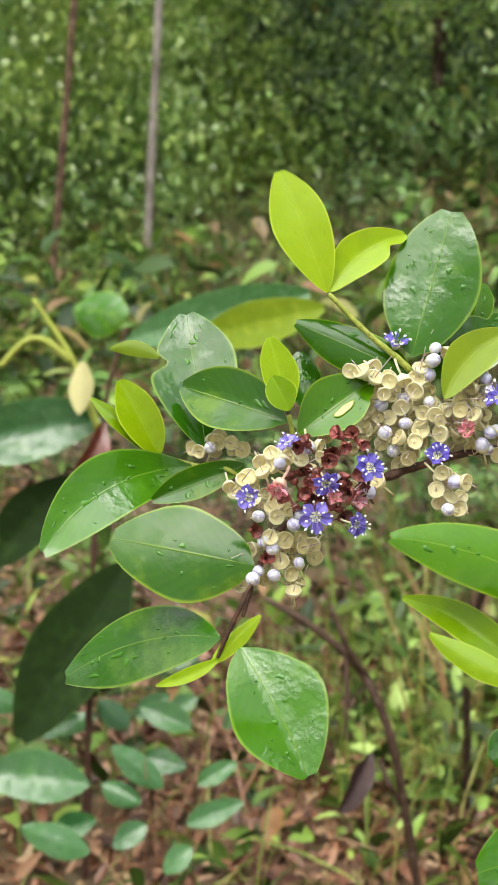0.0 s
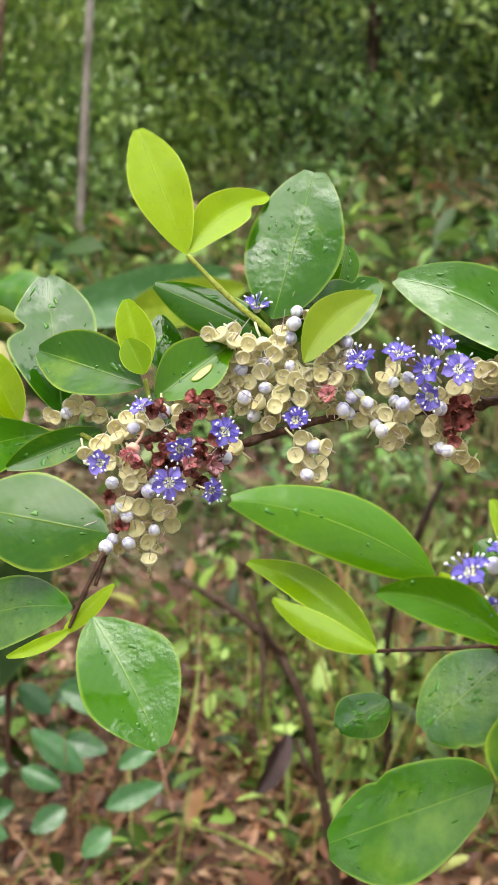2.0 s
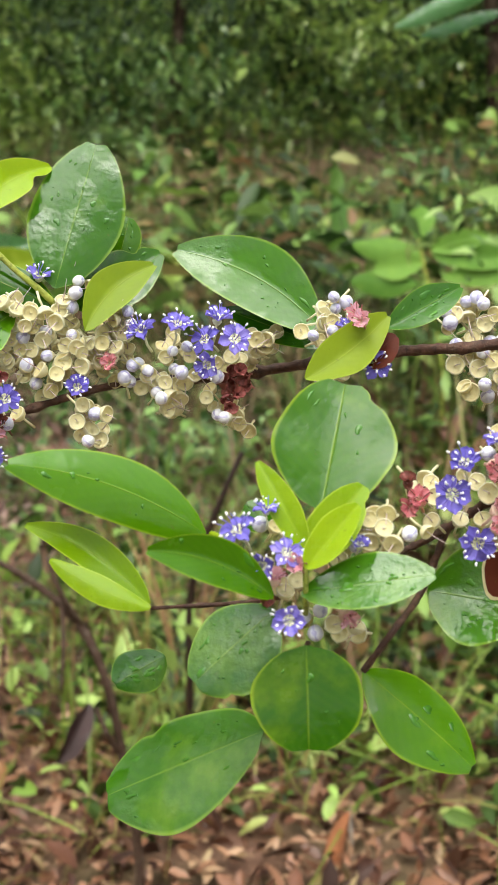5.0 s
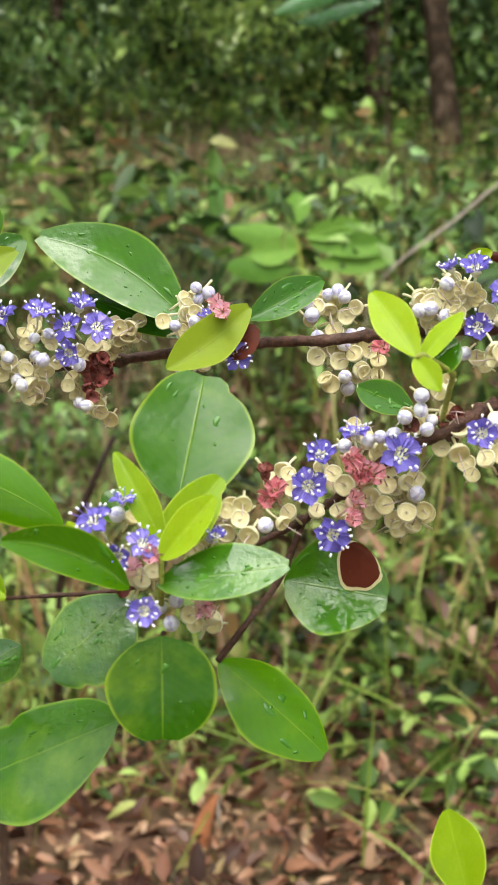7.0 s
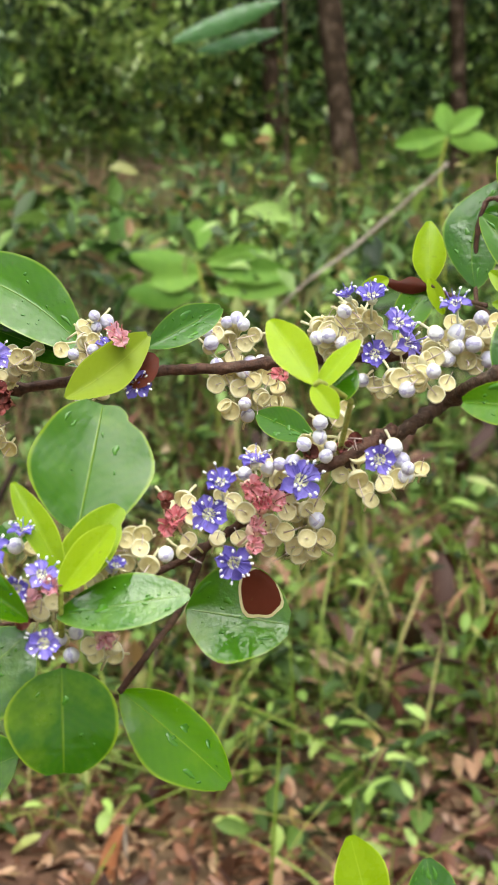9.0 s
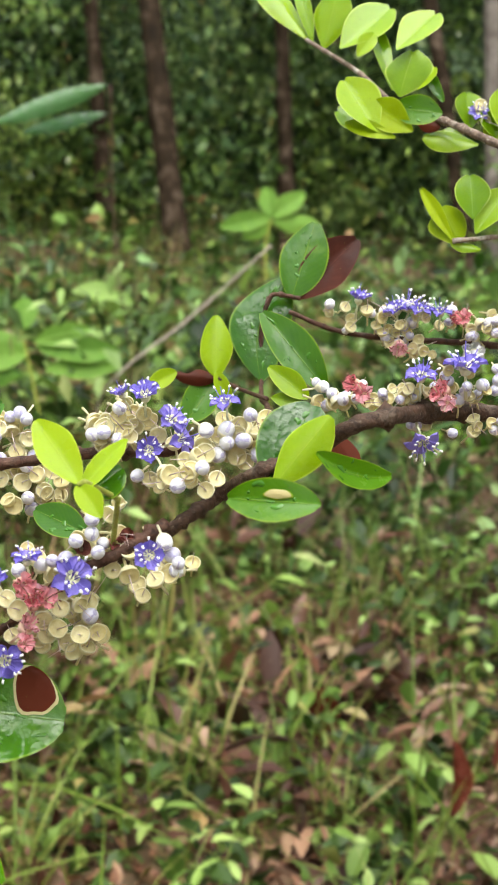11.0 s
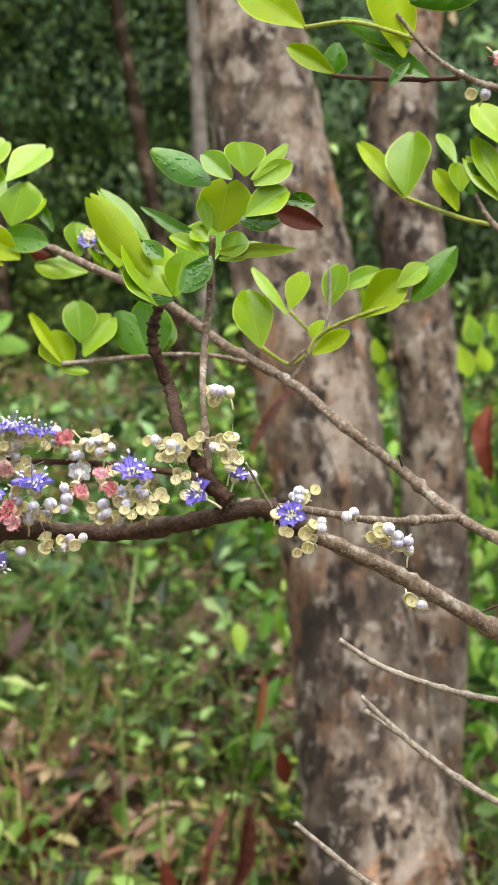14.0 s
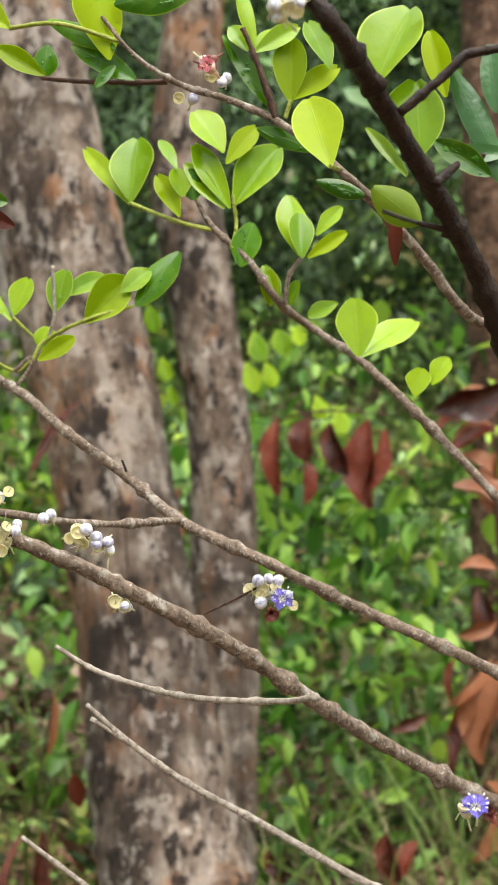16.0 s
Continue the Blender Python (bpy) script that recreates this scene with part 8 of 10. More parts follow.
cup(br, (0.2423, 0.2504, 1.3042), (-0.60, -0.76, -0.24), 3.3)
bud(br, (0.2570, 0.2421, 1.3091), (-0.51, -0.58, 0.64), 3.3)
bud(br, (0.2479, 0.2478, 1.3083), (-0.63, -0.77, 0.07), 3.3)
bud(br, (0.2412, 0.3996, 1.3266), (-0.45, -0.89, -0.05), 4.5)
cup(br, (0.2463, 0.3934, 1.3193), (-0.46, -0.88, -0.03), 4.4)
cup(br, (0.2529, 0.3882, 1.3201), (-0.48, -0.88, -0.04), 4.4)
cup(br, (0.2543, 0.3869, 1.3227), (-0.48, -0.87, -0.04), 4.4)
cup(br, (0.2576, 0.3864, 1.3145), (-0.49, -0.87, -0.02), 4.4)
cup(br, (0.2625, 0.3836, 1.3182), (-0.50, -0.86, -0.03), 4.4)
cup(br, (0.2671, 0.3836, 1.3159), (-0.51, -0.86, -0.03), 4.5)
cup(br, (0.2642, 0.3822, 1.3129), (-0.51, -0.86, -0.02), 4.4)
cup(br, (0.2662, 0.3788, 1.3120), (-0.51, -0.86, -0.02), 4.4)
pink(br, (0.2617, 0.3876, 1.3137), (-0.50, -0.87, -0.02), 4.5)
pink(br, (0.2779, 0.3738, 1.3231), (-0.53, -0.84, -0.04), 4.4)
pink(br, (0.2777, 0.3772, 1.3241), (-0.53, -0.85, -0.04), 4.5)
cup(br, (0.2756, 0.3773, 1.3217), (-0.53, -0.85, -0.04), 4.5)
cup(br, (0.2807, 0.3727, 1.3199), (-0.54, -0.84, -0.04), 4.4)
cup(br, (0.2847, 0.3682, 1.3200), (-0.55, -0.83, -0.04), 4.4)
cup(br, (0.2893, 0.3665, 1.3212), (-0.56, -0.83, -0.04), 4.4)
cup(br, (0.2831, 0.3712, 1.3219), (-0.55, -0.84, -0.04), 4.4)
bud(br, (0.2862, 0.3671, 1.3230), (-0.55, -0.83, -0.04), 4.4)
bud(br, (0.2899, 0.3657, 1.3206), (-0.56, -0.83, -0.04), 4.4)
bud(br, (0.2909, 0.3708, 1.3242), (-0.56, -0.83, -0.04), 4.5)
bud(br, (0.2825, 0.3731, 1.3117), (-0.54, -0.84, -0.02), 4.5)
cup(br, (0.3029, 0.3625, 1.3231), (-0.58, -0.81, -0.04), 4.5)
cup(br, (0.3055, 0.3578, 1.3220), (-0.59, -0.81, -0.04), 4.4)
bud(br, (0.2853, 0.3693, 1.3224), (-0.55, -0.83, -0.04), 4.4)
cup(br, (0.2734, 0.3811, 1.3210), (-0.52, -0.85, -0.04), 4.5)
cup(br, (0.2593, 0.3857, 1.3179), (-0.49, -0.87, -0.03), 4.4)
cup(br, (0.2424, 0.4015, 1.3242), (-0.44, -0.88, -0.18), 4.0)
cup(br, (0.2477, 0.3958, 1.3221), (-0.44, -0.84, 0.32), 4.0)
bud(br, (0.2463, 0.3966, 1.3181), (-0.46, -0.88, -0.08), 4.0)
bud(br, (0.2557, 0.3911, 1.3187), (-0.42, -0.76, 0.49), 4.0)
cup(br, (0.2549, 0.3868, 1.3180), (-0.38, -0.68, 0.63), 4.0)
bud(br, (0.2558, 0.3844, 1.3248), (-0.39, -0.70, 0.60), 4.0)
bud(br, (0.2511, 0.3880, 1.3240), (-0.46, -0.85, 0.24), 4.0)
bud(br, (0.2563, 0.3874, 1.3161), (-0.41, -0.74, 0.54), 4.0)
bud(br, (0.2591, 0.3833, 1.3140), (-0.45, -0.79, 0.42), 4.0)
bud(br, (0.2619, 0.3851, 1.3199), (-0.44, -0.77, 0.46), 4.0)
bud(br, (0.2612, 0.3848, 1.3202), (-0.50, -0.86, -0.09), 4.0)
bud(br, (0.2653, 0.3893, 1.3154), (-0.44, -0.75, 0.49), 4.1)
bud(br, (0.2637, 0.3840, 1.3168), (-0.49, -0.84, 0.21), 4.0)
cup(br, (0.2691, 0.3832, 1.3140), (-0.51, -0.86, 0.05), 4.0)
cup(br, (0.2606, 0.3838, 1.3117), (-0.45, -0.79, 0.42), 4.0)
cup(br, (0.2653, 0.3831, 1.3109), (-0.50, -0.86, -0.13), 4.0)
cup(br, (0.2708, 0.3805, 1.3111), (-0.41, -0.68, 0.60), 4.0)
bud(br, (0.2640, 0.3905, 1.3163), (-0.48, -0.84, 0.24), 4.1)
cup(br, (0.2768, 0.3783, 1.3215), (-0.52, -0.84, -0.15), 4.0)
bud(br, (0.2805, 0.3786, 1.3229), (-0.49, -0.77, 0.41), 4.0)
bud(br, (0.2769, 0.3766, 1.3234), (-0.44, -0.70, 0.57), 4.0)
cup(br, (0.2795, 0.3754, 1.3223), (-0.48, -0.75, 0.45), 4.0)
bud(br, (0.2824, 0.3730, 1.3175), (-0.47, -0.72, 0.51), 4.0)
bud(br, (0.2794, 0.3721, 1.3173), (-0.54, -0.84, 0.12), 4.0)
bud(br, (0.2836, 0.3732, 1.3210), (-0.50, -0.77, 0.38), 4.0)
bud(br, (0.2866, 0.3678, 1.3188), (-0.54, -0.81, 0.25), 4.0)
cup(br, (0.2880, 0.3665, 1.3236), (-0.52, -0.77, 0.38), 4.0)
cup(br, (0.2884, 0.3673, 1.3189), (-0.49, -0.72, 0.49), 4.0)
cup(br, (0.2847, 0.3687, 1.3213), (-0.53, -0.81, 0.25), 4.0)
bud(br, (0.2870, 0.3706, 1.3223), (-0.51, -0.76, 0.40), 4.0)
cup(br, (0.2879, 0.3659, 1.3210), (-0.55, -0.82, -0.14), 4.0)
bud(br, (0.2888, 0.3689, 1.3226), (-0.51, -0.75, 0.42), 4.0)
cup(br, (0.2881, 0.3718, 1.3253), (-0.49, -0.75, 0.45), 4.0)
bud(br, (0.2812, 0.3756, 1.3135), (-0.53, -0.83, 0.17), 4.0)
bud(br, (0.3047, 0.3606, 1.3239), (-0.57, -0.78, 0.28), 4.0)
bud(br, (0.3044, 0.3598, 1.3232), (-0.57, -0.79, 0.22), 4.0)
cup(br, (0.3074, 0.3563, 1.3232), (-0.59, -0.80, -0.10), 4.0)
bud(br, (0.3106, 0.3584, 1.3217), (-0.47, -0.63, 0.61), 4.0)
cup(br, (0.2837, 0.3684, 1.3205), (-0.54, -0.82, -0.22), 4.0)
bud(br, (0.2754, 0.3785, 1.3220), (-0.52, -0.84, 0.19), 4.0)
cup(br, (0.2780, 0.3811, 1.3217), (-0.53, -0.85, -0.02), 4.0)
bud(br, (0.2588, 0.3886, 1.3164), (-0.45, -0.80, 0.40), 4.0)
cup(br, (0.2570, 0.3868, 1.3191), (-0.48, -0.85, 0.20), 4.0)
flower(br, (0.2463, 0.3891, 1.3271), (-0.10, -0.35, 0.93), 9.2)
flower(br, (0.2575, 0.3824, 1.3239), (-0.36, -0.22, 0.91), 9.0)
flower(br, (0.2626, 0.3834, 1.3253), (-0.22, -0.38, 0.90), 9.4)
flower(br, (0.2637, 0.3784, 1.3243), (-0.15, -0.47, 0.87), 8.6)
flower(br, (0.2698, 0.3754, 1.3238), (-0.10, -0.35, 0.93), 9.0)
pale_flower(br, (0.2828, 0.3741, 1.3121), (-0.34, -0.94, 0.15), 9.0)
cup(br, (0.2443, 0.3941, 1.3259), (-0.38, -0.73, 0.57), 4.5)
cup(br, (0.2482, 0.3864, 1.3249), (-0.45, -0.83, 0.32), 4.5)
cup(br, (0.2572, 0.3802, 1.3203), (-0.49, -0.86, -0.16), 4.5)
bud(br, (0.2604, 0.3821, 1.3266), (-0.45, -0.78, 0.44), 4.5)
bud(br, (0.2649, 0.3847, 1.3210), (-0.50, -0.86, 0.03), 4.5)
cup(br, (0.2604, 0.3833, 1.3206), (-0.48, -0.84, 0.25), 4.5)
cup(br, (0.2639, 0.3805, 1.3235), (-0.50, -0.85, -0.15), 4.5)
bud(br, (0.2637, 0.3831, 1.3217), (-0.49, -0.85, 0.20), 4.5)
bud(br, (0.2562, 0.3888, 1.3251), (-0.49, -0.87, -0.03), 4.5)
cup(br, (0.2557, 0.3872, 1.3255), (-0.49, -0.87, -0.07), 4.5)
bud(br, (0.2738, 0.3745, 1.3258), (-0.50, -0.81, 0.32), 4.5)
cup(br, (0.2651, 0.3767, 1.3229), (-0.51, -0.85, -0.10), 4.5)
cup(br, (0.2665, 0.2320, 1.2948), (-0.62, -0.79, 0.02), 3.8)
cup(br, (0.2662, 0.2305, 1.2913), (-0.62, -0.79, 0.03), 3.8)
cup(br, (0.2697, 0.2338, 1.2962), (-0.62, -0.78, 0.02), 3.8)
bud(br, (0.2643, 0.2316, 1.3054), (-0.61, -0.79, -0.01), 3.8)
bud(br, (0.2702, 0.2299, 1.2962), (-0.63, -0.78, 0.02), 3.8)
bud(br, (0.2793, 0.2309, 1.2990), (-0.64, -0.77, 0.01), 3.9)
bud(br, (0.2681, 0.2342, 1.3047), (-0.62, -0.79, -0.01), 3.8)
cup(br, (0.2654, 0.2319, 1.3037), (-0.62, -0.79, -0.01), 3.8)
bud(br, (0.2882, 0.2246, 1.2962), (-0.66, -0.75, 0.02), 3.9)
bud(br, (0.2915, 0.2251, 1.2939), (-0.67, -0.74, 0.02), 3.9)
cup(br, (0.2860, 0.2254, 1.2954), (-0.66, -0.75, 0.02), 3.9)
cup(br, (0.2890, 0.2266, 1.2925), (-0.66, -0.75, 0.03), 3.9)
cup(br, (0.2933, 0.2260, 1.2917), (-0.67, -0.74, 0.03), 3.9)
cup(br, (0.3028, 0.2308, 1.2765), (-0.68, -0.73, 0.07), 4.0)
cup(br, (0.3057, 0.2307, 1.2756), (-0.68, -0.73, 0.07), 4.1)
flower(br, (0.2603, 0.2298, 1.2990), (-0.63, -0.72, 0.28), 6.7)
cup(br, (0.2680, 0.2319, 1.2964), (-0.51, -0.64, 0.58), 3.3)
cup(br, (0.2697, 0.2328, 1.2937), (-0.62, -0.78, 0.13), 3.3)
cup(br, (0.2693, 0.2329, 1.2931), (-0.62, -0.78, 0.07), 3.3)
cup(br, (0.2636, 0.2316, 1.2900), (-0.61, -0.79, 0.02), 3.3)
bud(br, (0.2735, 0.2340, 1.2976), (-0.62, -0.78, 0.10), 3.4)
cup(br, (0.2693, 0.2330, 1.2939), (-0.49, -0.62, 0.61), 3.3)
bud(br, (0.2641, 0.2311, 1.3035), (-0.57, -0.74, 0.36), 3.3)
cup(br, (0.2680, 0.2306, 1.2972), (-0.56, -0.71, 0.42), 3.3)
bud(br, (0.2816, 0.2305, 1.2999), (-0.58, -0.69, 0.43), 3.4)
cup(br, (0.2689, 0.2310, 1.3059), (-0.55, -0.69, 0.46), 3.3)
bud(br, (0.2656, 0.2357, 1.3042), (-0.49, -0.64, 0.60), 3.3)
bud(br, (0.2661, 0.2344, 1.3017), (-0.57, -0.74, 0.36), 3.3)
cup(br, (0.2870, 0.2268, 1.2963), (-0.65, -0.74, 0.19), 3.4)
cup(br, (0.2938, 0.2262, 1.2924), (-0.67, -0.73, 0.14), 3.4)
cup(br, (0.2859, 0.2287, 1.2939), (-0.59, -0.68, 0.44), 3.4)
cup(br, (0.2883, 0.2274, 1.2935), (-0.65, -0.73, 0.21), 3.4)
bud(br, (0.2917, 0.2250, 1.2925), (-0.67, -0.74, -0.02), 3.4)
bud(br, (0.2917, 0.2254, 1.2925), (-0.58, -0.64, 0.51), 3.4)
bud(br, (0.2977, 0.2270, 1.2903), (-0.63, -0.69, 0.35), 3.5)
bud(br, (0.2953, 0.2246, 1.2928), (-0.67, -0.73, -0.13), 3.4)
bud(br, (0.3068, 0.2309, 1.2752), (-0.51, -0.54, 0.66), 3.5)
bud(br, (0.3046, 0.2291, 1.2758), (-0.68, -0.73, 0.08), 3.5)
cup(br, (0.3061, 0.2354, 1.2769), (-0.67, -0.73, 0.12), 3.6)
cup(br, (0.3065, 0.2341, 1.2766), (-0.67, -0.73, -0.15), 3.6)
cup(br, (0.2593, 0.2347, 1.2997), (-0.47, -0.63, 0.62), 3.3)
cup(br, (0.2604, 0.2296, 1.3007), (-0.49, -0.64, 0.59), 3.2)
cup(br, (0.2622, 0.2333, 1.2950), (-0.60, -0.78, -0.19), 3.3)
cup(br, (0.2630, 0.2362, 1.2954), (-0.47, -0.62, 0.63), 3.3)
cup(br, (0.3817, 0.2594, 1.2760), (-0.71, -0.70, 0.05), 4.7)
cup(br, (0.3836, 0.2547, 1.2755), (-0.72, -0.70, 0.05), 4.7)
cup(br, (0.3879, 0.2525, 1.2746), (-0.72, -0.69, 0.05), 4.7)
bud(br, (0.3807, 0.2541, 1.2785), (-0.71, -0.70, 0.04), 4.7)
bud(br, (0.3853, 0.2537, 1.2791), (-0.72, -0.69, 0.04), 4.7)
bud(br, (0.3820, 0.2542, 1.2717), (-0.71, -0.70, 0.06), 4.7)
flower(br, (0.3862, 0.2488, 1.2721), (-0.60, -0.57, 0.56), 7.9)
dried(br, (0.3854, 0.2530, 1.2685), (-0.72, -0.69, 0.07), 4.7)
flower(br, (0.4350, 0.2110, 1.2035), (-0.62, -0.44, 0.65), 10.5)
dried(br, (0.4362, 0.2054, 1.2017), (-0.80, -0.56, 0.21), 4.7)
dried(br, (0.4360, 0.2060, 1.2035), (-0.80, -0.56, 0.21), 4.7)
cup(br, (0.3836, 0.2562, 1.2748), (-0.55, -0.54, 0.64), 4.2)
cup(br, (0.3828, 0.2564, 1.2756), (-0.71, -0.70, 0.10), 4.2)
cup(br, (0.3850, 0.2572, 1.2770), (-0.68, -0.66, 0.33), 4.3)
bud(br, (0.3856, 0.2562, 1.2775), (-0.63, -0.61, 0.48), 4.3)
cup(br, (0.3899, 0.2552, 1.2772), (-0.54, -0.52, 0.67), 4.3)
bud(br, (0.3876, 0.2576, 1.2739), (-0.57, -0.55, 0.61), 4.3)
cup(br, (0.3824, 0.2533, 1.2763), (-0.71, -0.69, -0.15), 4.2)
bud(br, (0.3867, 0.2506, 1.2788), (-0.72, -0.69, 0.03), 4.2)
cup(br, (0.3811, 0.2534, 1.2742), (-0.61, -0.59, 0.53), 4.2)
cup(br, (0.3916, 0.2491, 1.2704), (-0.66, -0.62, 0.43), 4.2)
bud(br, (0.3877, 0.2485, 1.2738), (-0.72, -0.67, 0.18), 4.2)
cup(br, (0.4307, 0.2128, 1.2052), (-0.74, -0.54, 0.40), 4.2)
cup(br, (0.4323, 0.2127, 1.2031), (-0.71, -0.51, 0.48), 4.2)
stem(br, "wood", [((0.3681, 0.2716, 1.2665), 0.36), ((0.3805, 0.2583, 1.2749), 0.36), ((0.3880, 0.2502, 1.2819), 0.54)])

br = stem(shrub, "bark", [((0.2699, 0.4797, 1.4356), 0.80), ((0.2753, 0.4473, 1.4179), 0.96), ((0.2806, 0.4246, 1.4016), 1.12), ((0.2935, 0.4170, 1.3974), 1.31), ((0.2963, 0.3928, 1.3876), 1.43), ((0.3168, 0.3759, 1.3755), 1.61), ((0.3364, 0.3613, 1.3582), 1.71), ((0.3543, 0.3477, 1.3461), 1.79), ((0.3515, 0.3144, 1.3286), 1.68), ((0.3677, 0.3024, 1.3134), 1.68), ((0.3693, 0.2773, 1.2980), 1.78), ((0.3767, 0.2443, 1.2842), 1.71), ((0.4062, 0.2328, 1.2689), 1.83), ((0.4192, 0.2204, 1.2604), 1.92), ((0.4502, 0.2074, 1.2450), 1.97), ((0.4635, 0.1946, 1.2373), 1.97), ((0.6200, 0.1800, 1.1200), 2.67), ((0.7400, 0.1200, 0.8000), 3.67), ((0.7800, 0.1000, 0.4200), 4.33)], "branch", "slender grey branch with fresh yellow-green leaf clusters")
leaf(br, (0.2705, 0.4793, 1.4357), (0.2526, 0.4937, 1.4639), (-0.43, -0.88, 0.18), 0.0119, "lime")
leaf(br, (0.2719, 0.4785, 1.4348), (0.2675, 0.4844, 1.4597), (-0.42, -0.90, 0.14), 0.0058, "lime")
leaf(br, (0.2759, 0.4761, 1.4322), (0.2814, 0.4761, 1.4575), (-0.46, -0.88, 0.10), 0.0143, "lime")
leaf(br, (0.2694, 0.4507, 1.4264), (0.2916, 0.4513, 1.4469), (-0.26, -0.92, 0.31), 0.0160, "lime")
leaf(br, (0.2752, 0.4473, 1.4236), (0.2807, 0.4452, 1.4326), (-0.51, -0.86, 0.11), 0.0068, "lime")
leaf(br, (0.2791, 0.4254, 1.4223), (0.2984, 0.4298, 1.4404), (-0.20, -0.88, 0.43), 0.0133, "lime")
leaf(br, (0.2869, 0.4405, 1.4113), (0.2850, 0.4552, 1.4438), (-0.49, -0.80, 0.34), 0.0067, "lime")
leaf(br, (0.2805, 0.4246, 1.4054), (0.2850, 0.4243, 1.4234), (-0.51, -0.85, 0.11), 0.0171, "lime")
leaf(br, (0.2942, 0.4165, 1.4038), (0.2866, 0.4234, 1.4213), (-0.47, -0.87, 0.13), 0.0043, "mature")
leaf(br, (0.2649, 0.4128, 1.3892), (0.2548, 0.4213, 1.4076), (-0.43, -0.89, 0.17), 0.0158, "lime")
leaf(br, (0.2755, 0.4066, 1.3896), (0.2625, 0.4156, 1.3995), (-0.50, -0.86, 0.13), 0.0116, "olive")
leaf(br, (0.2841, 0.4015, 1.3961), (0.2690, 0.4103, 1.3979), (-0.50, -0.86, 0.07), 0.0106, "mature")
leaf(br, (0.2703, 0.4097, 1.3873), (0.2548, 0.4188, 1.3920), (-0.48, -0.87, 0.10), 0.0063, "olive")
leaf(br, (0.3057, 0.4098, 1.3888), (0.2886, 0.4199, 1.3923), (-0.49, -0.87, 0.09), 0.0088, "lime")
leaf(br, (0.3028, 0.4115, 1.3944), (0.3023, 0.4136, 1.4080), (-0.52, -0.85, 0.11), 0.0110, "lime")
leaf(br, (0.3121, 0.4060, 1.3886), (0.3106, 0.4084, 1.3998), (-0.52, -0.84, 0.11), 0.0090, "olive")
leaf(br, (0.3156, 0.4039, 1.3908), (0.3136, 0.4076, 1.4096), (-0.53, -0.84, 0.11), 0.0132, "lime")
leaf(br, (0.2605, 0.2966, 1.3680), (0.2458, 0.3085, 1.3923), (-0.50, -0.86, 0.12), 0.0100, "olive")
leaf(br, (0.2676, 0.3062, 1.3784), (0.2551, 0.3161, 1.3970), (-0.51, -0.85, 0.11), 0.0059, "lime")
leaf(br, (0.2628, 0.2952, 1.3592), (0.2557, 0.3011, 1.3716), (-0.50, -0.86, 0.12), 0.0100, "lime")
leaf(br, (0.2720, 0.3037, 1.3652), (0.2705, 0.3066, 1.3799), (-0.57, -0.81, 0.10), 0.0125, "lime")
leaf(br, (0.2822, 0.3116, 1.3689), (0.2920, 0.3086, 1.3907), (-0.63, -0.76, 0.18), 0.0148, "lime")
leaf(br, (0.2762, 0.2872, 1.3761), (0.2586, 0.2993, 1.3883), (-0.54, -0.84, 0.05), 0.0037, "mature")
leaf(br, (0.2437, 0.2556, 1.3567), (0.2509, 0.2526, 1.3668), (-0.62, -0.75, 0.22), 0.0067, "wet")
leaf(br, (0.2883, 0.3977, 1.3522), (0.2792, 0.4056, 1.3702), (-0.43, -0.89, 0.17), 0.0046, "olive")
leaf(br, (0.2910, 0.3962, 1.3502), (0.2856, 0.4012, 1.3639), (-0.45, -0.88, 0.15), 0.0135, "olive")
leaf(br, (0.2952, 0.3936, 1.3545), (0.3046, 0.3902, 1.3708), (-0.60, -0.78, 0.18), 0.0115, "lime")
leaf(br, (0.2942, 0.3942, 1.3595), (0.2938, 0.3965, 1.3755), (-0.52, -0.85, 0.11), 0.0123, "lime")
leaf(br, (0.2968, 0.3927, 1.3490), (0.2880, 0.3979, 1.3511), (-0.47, -0.87, 0.16), 0.0038, "lime")
leaf(br, (0.3145, 0.3822, 1.3552), (0.3064, 0.3893, 1.3719), (-0.48, -0.87, 0.13), 0.0126, "mature")
leaf(br, (0.3171, 0.3806, 1.3553), (0.3153, 0.3846, 1.3774), (-0.55, -0.83, 0.10), 0.0164, "mature")
leaf(br, (0.2516, 0.2505, 1.3724), (0.2540, 0.2497, 1.3869), (-0.58, -0.81, 0.05), 0.0142, "olive", a=1.4, b=0.6, cleft=0.13)
leaf(br, (0.2444, 0.2447, 1.3828), (0.2393, 0.2661, 1.3966), (-0.81, -0.44, 0.38), 0.0075, "wet")
leaf(br, (0.2488, 0.2411, 1.3841), (0.2432, 0.2462, 1.3909), (-0.58, -0.80, 0.12), 0.0064, "lime")
leaf(br, (0.2557, 0.2446, 1.3866), (0.2546, 0.2462, 1.3958), (-0.56, -0.82, 0.08), 0.0109, "lime")
leaf(br, (0.2527, 0.2380, 1.3841), (0.2599, 0.2330, 1.3939), (-0.63, -0.77, 0.07), 0.0038, "lime")
leaf(br, (0.2533, 0.2376, 1.3827), (0.2609, 0.2319, 1.3884), (-0.62, -0.79, 0.04), 0.0059, "lime")
leaf(br, (0.2519, 0.2392, 1.3749), (0.2605, 0.2328, 1.3818), (-0.62, -0.78, 0.06), 0.0082, "lime")
leaf(br, (0.2509, 0.2401, 1.3738), (0.2588, 0.2338, 1.3738), (-0.63, -0.78, 0.05), 0.0050, "wet")
leaf(br, (0.2639, 0.2447, 1.3790), (0.2749, 0.2362, 1.3747), (-0.60, -0.80, 0.05), 0.0052, "brown")
leaf(br, (0.2690, 0.2435, 1.3821), (0.2747, 0.2390, 1.3814), (-0.62, -0.78, 0.04), 0.0046, "mature")
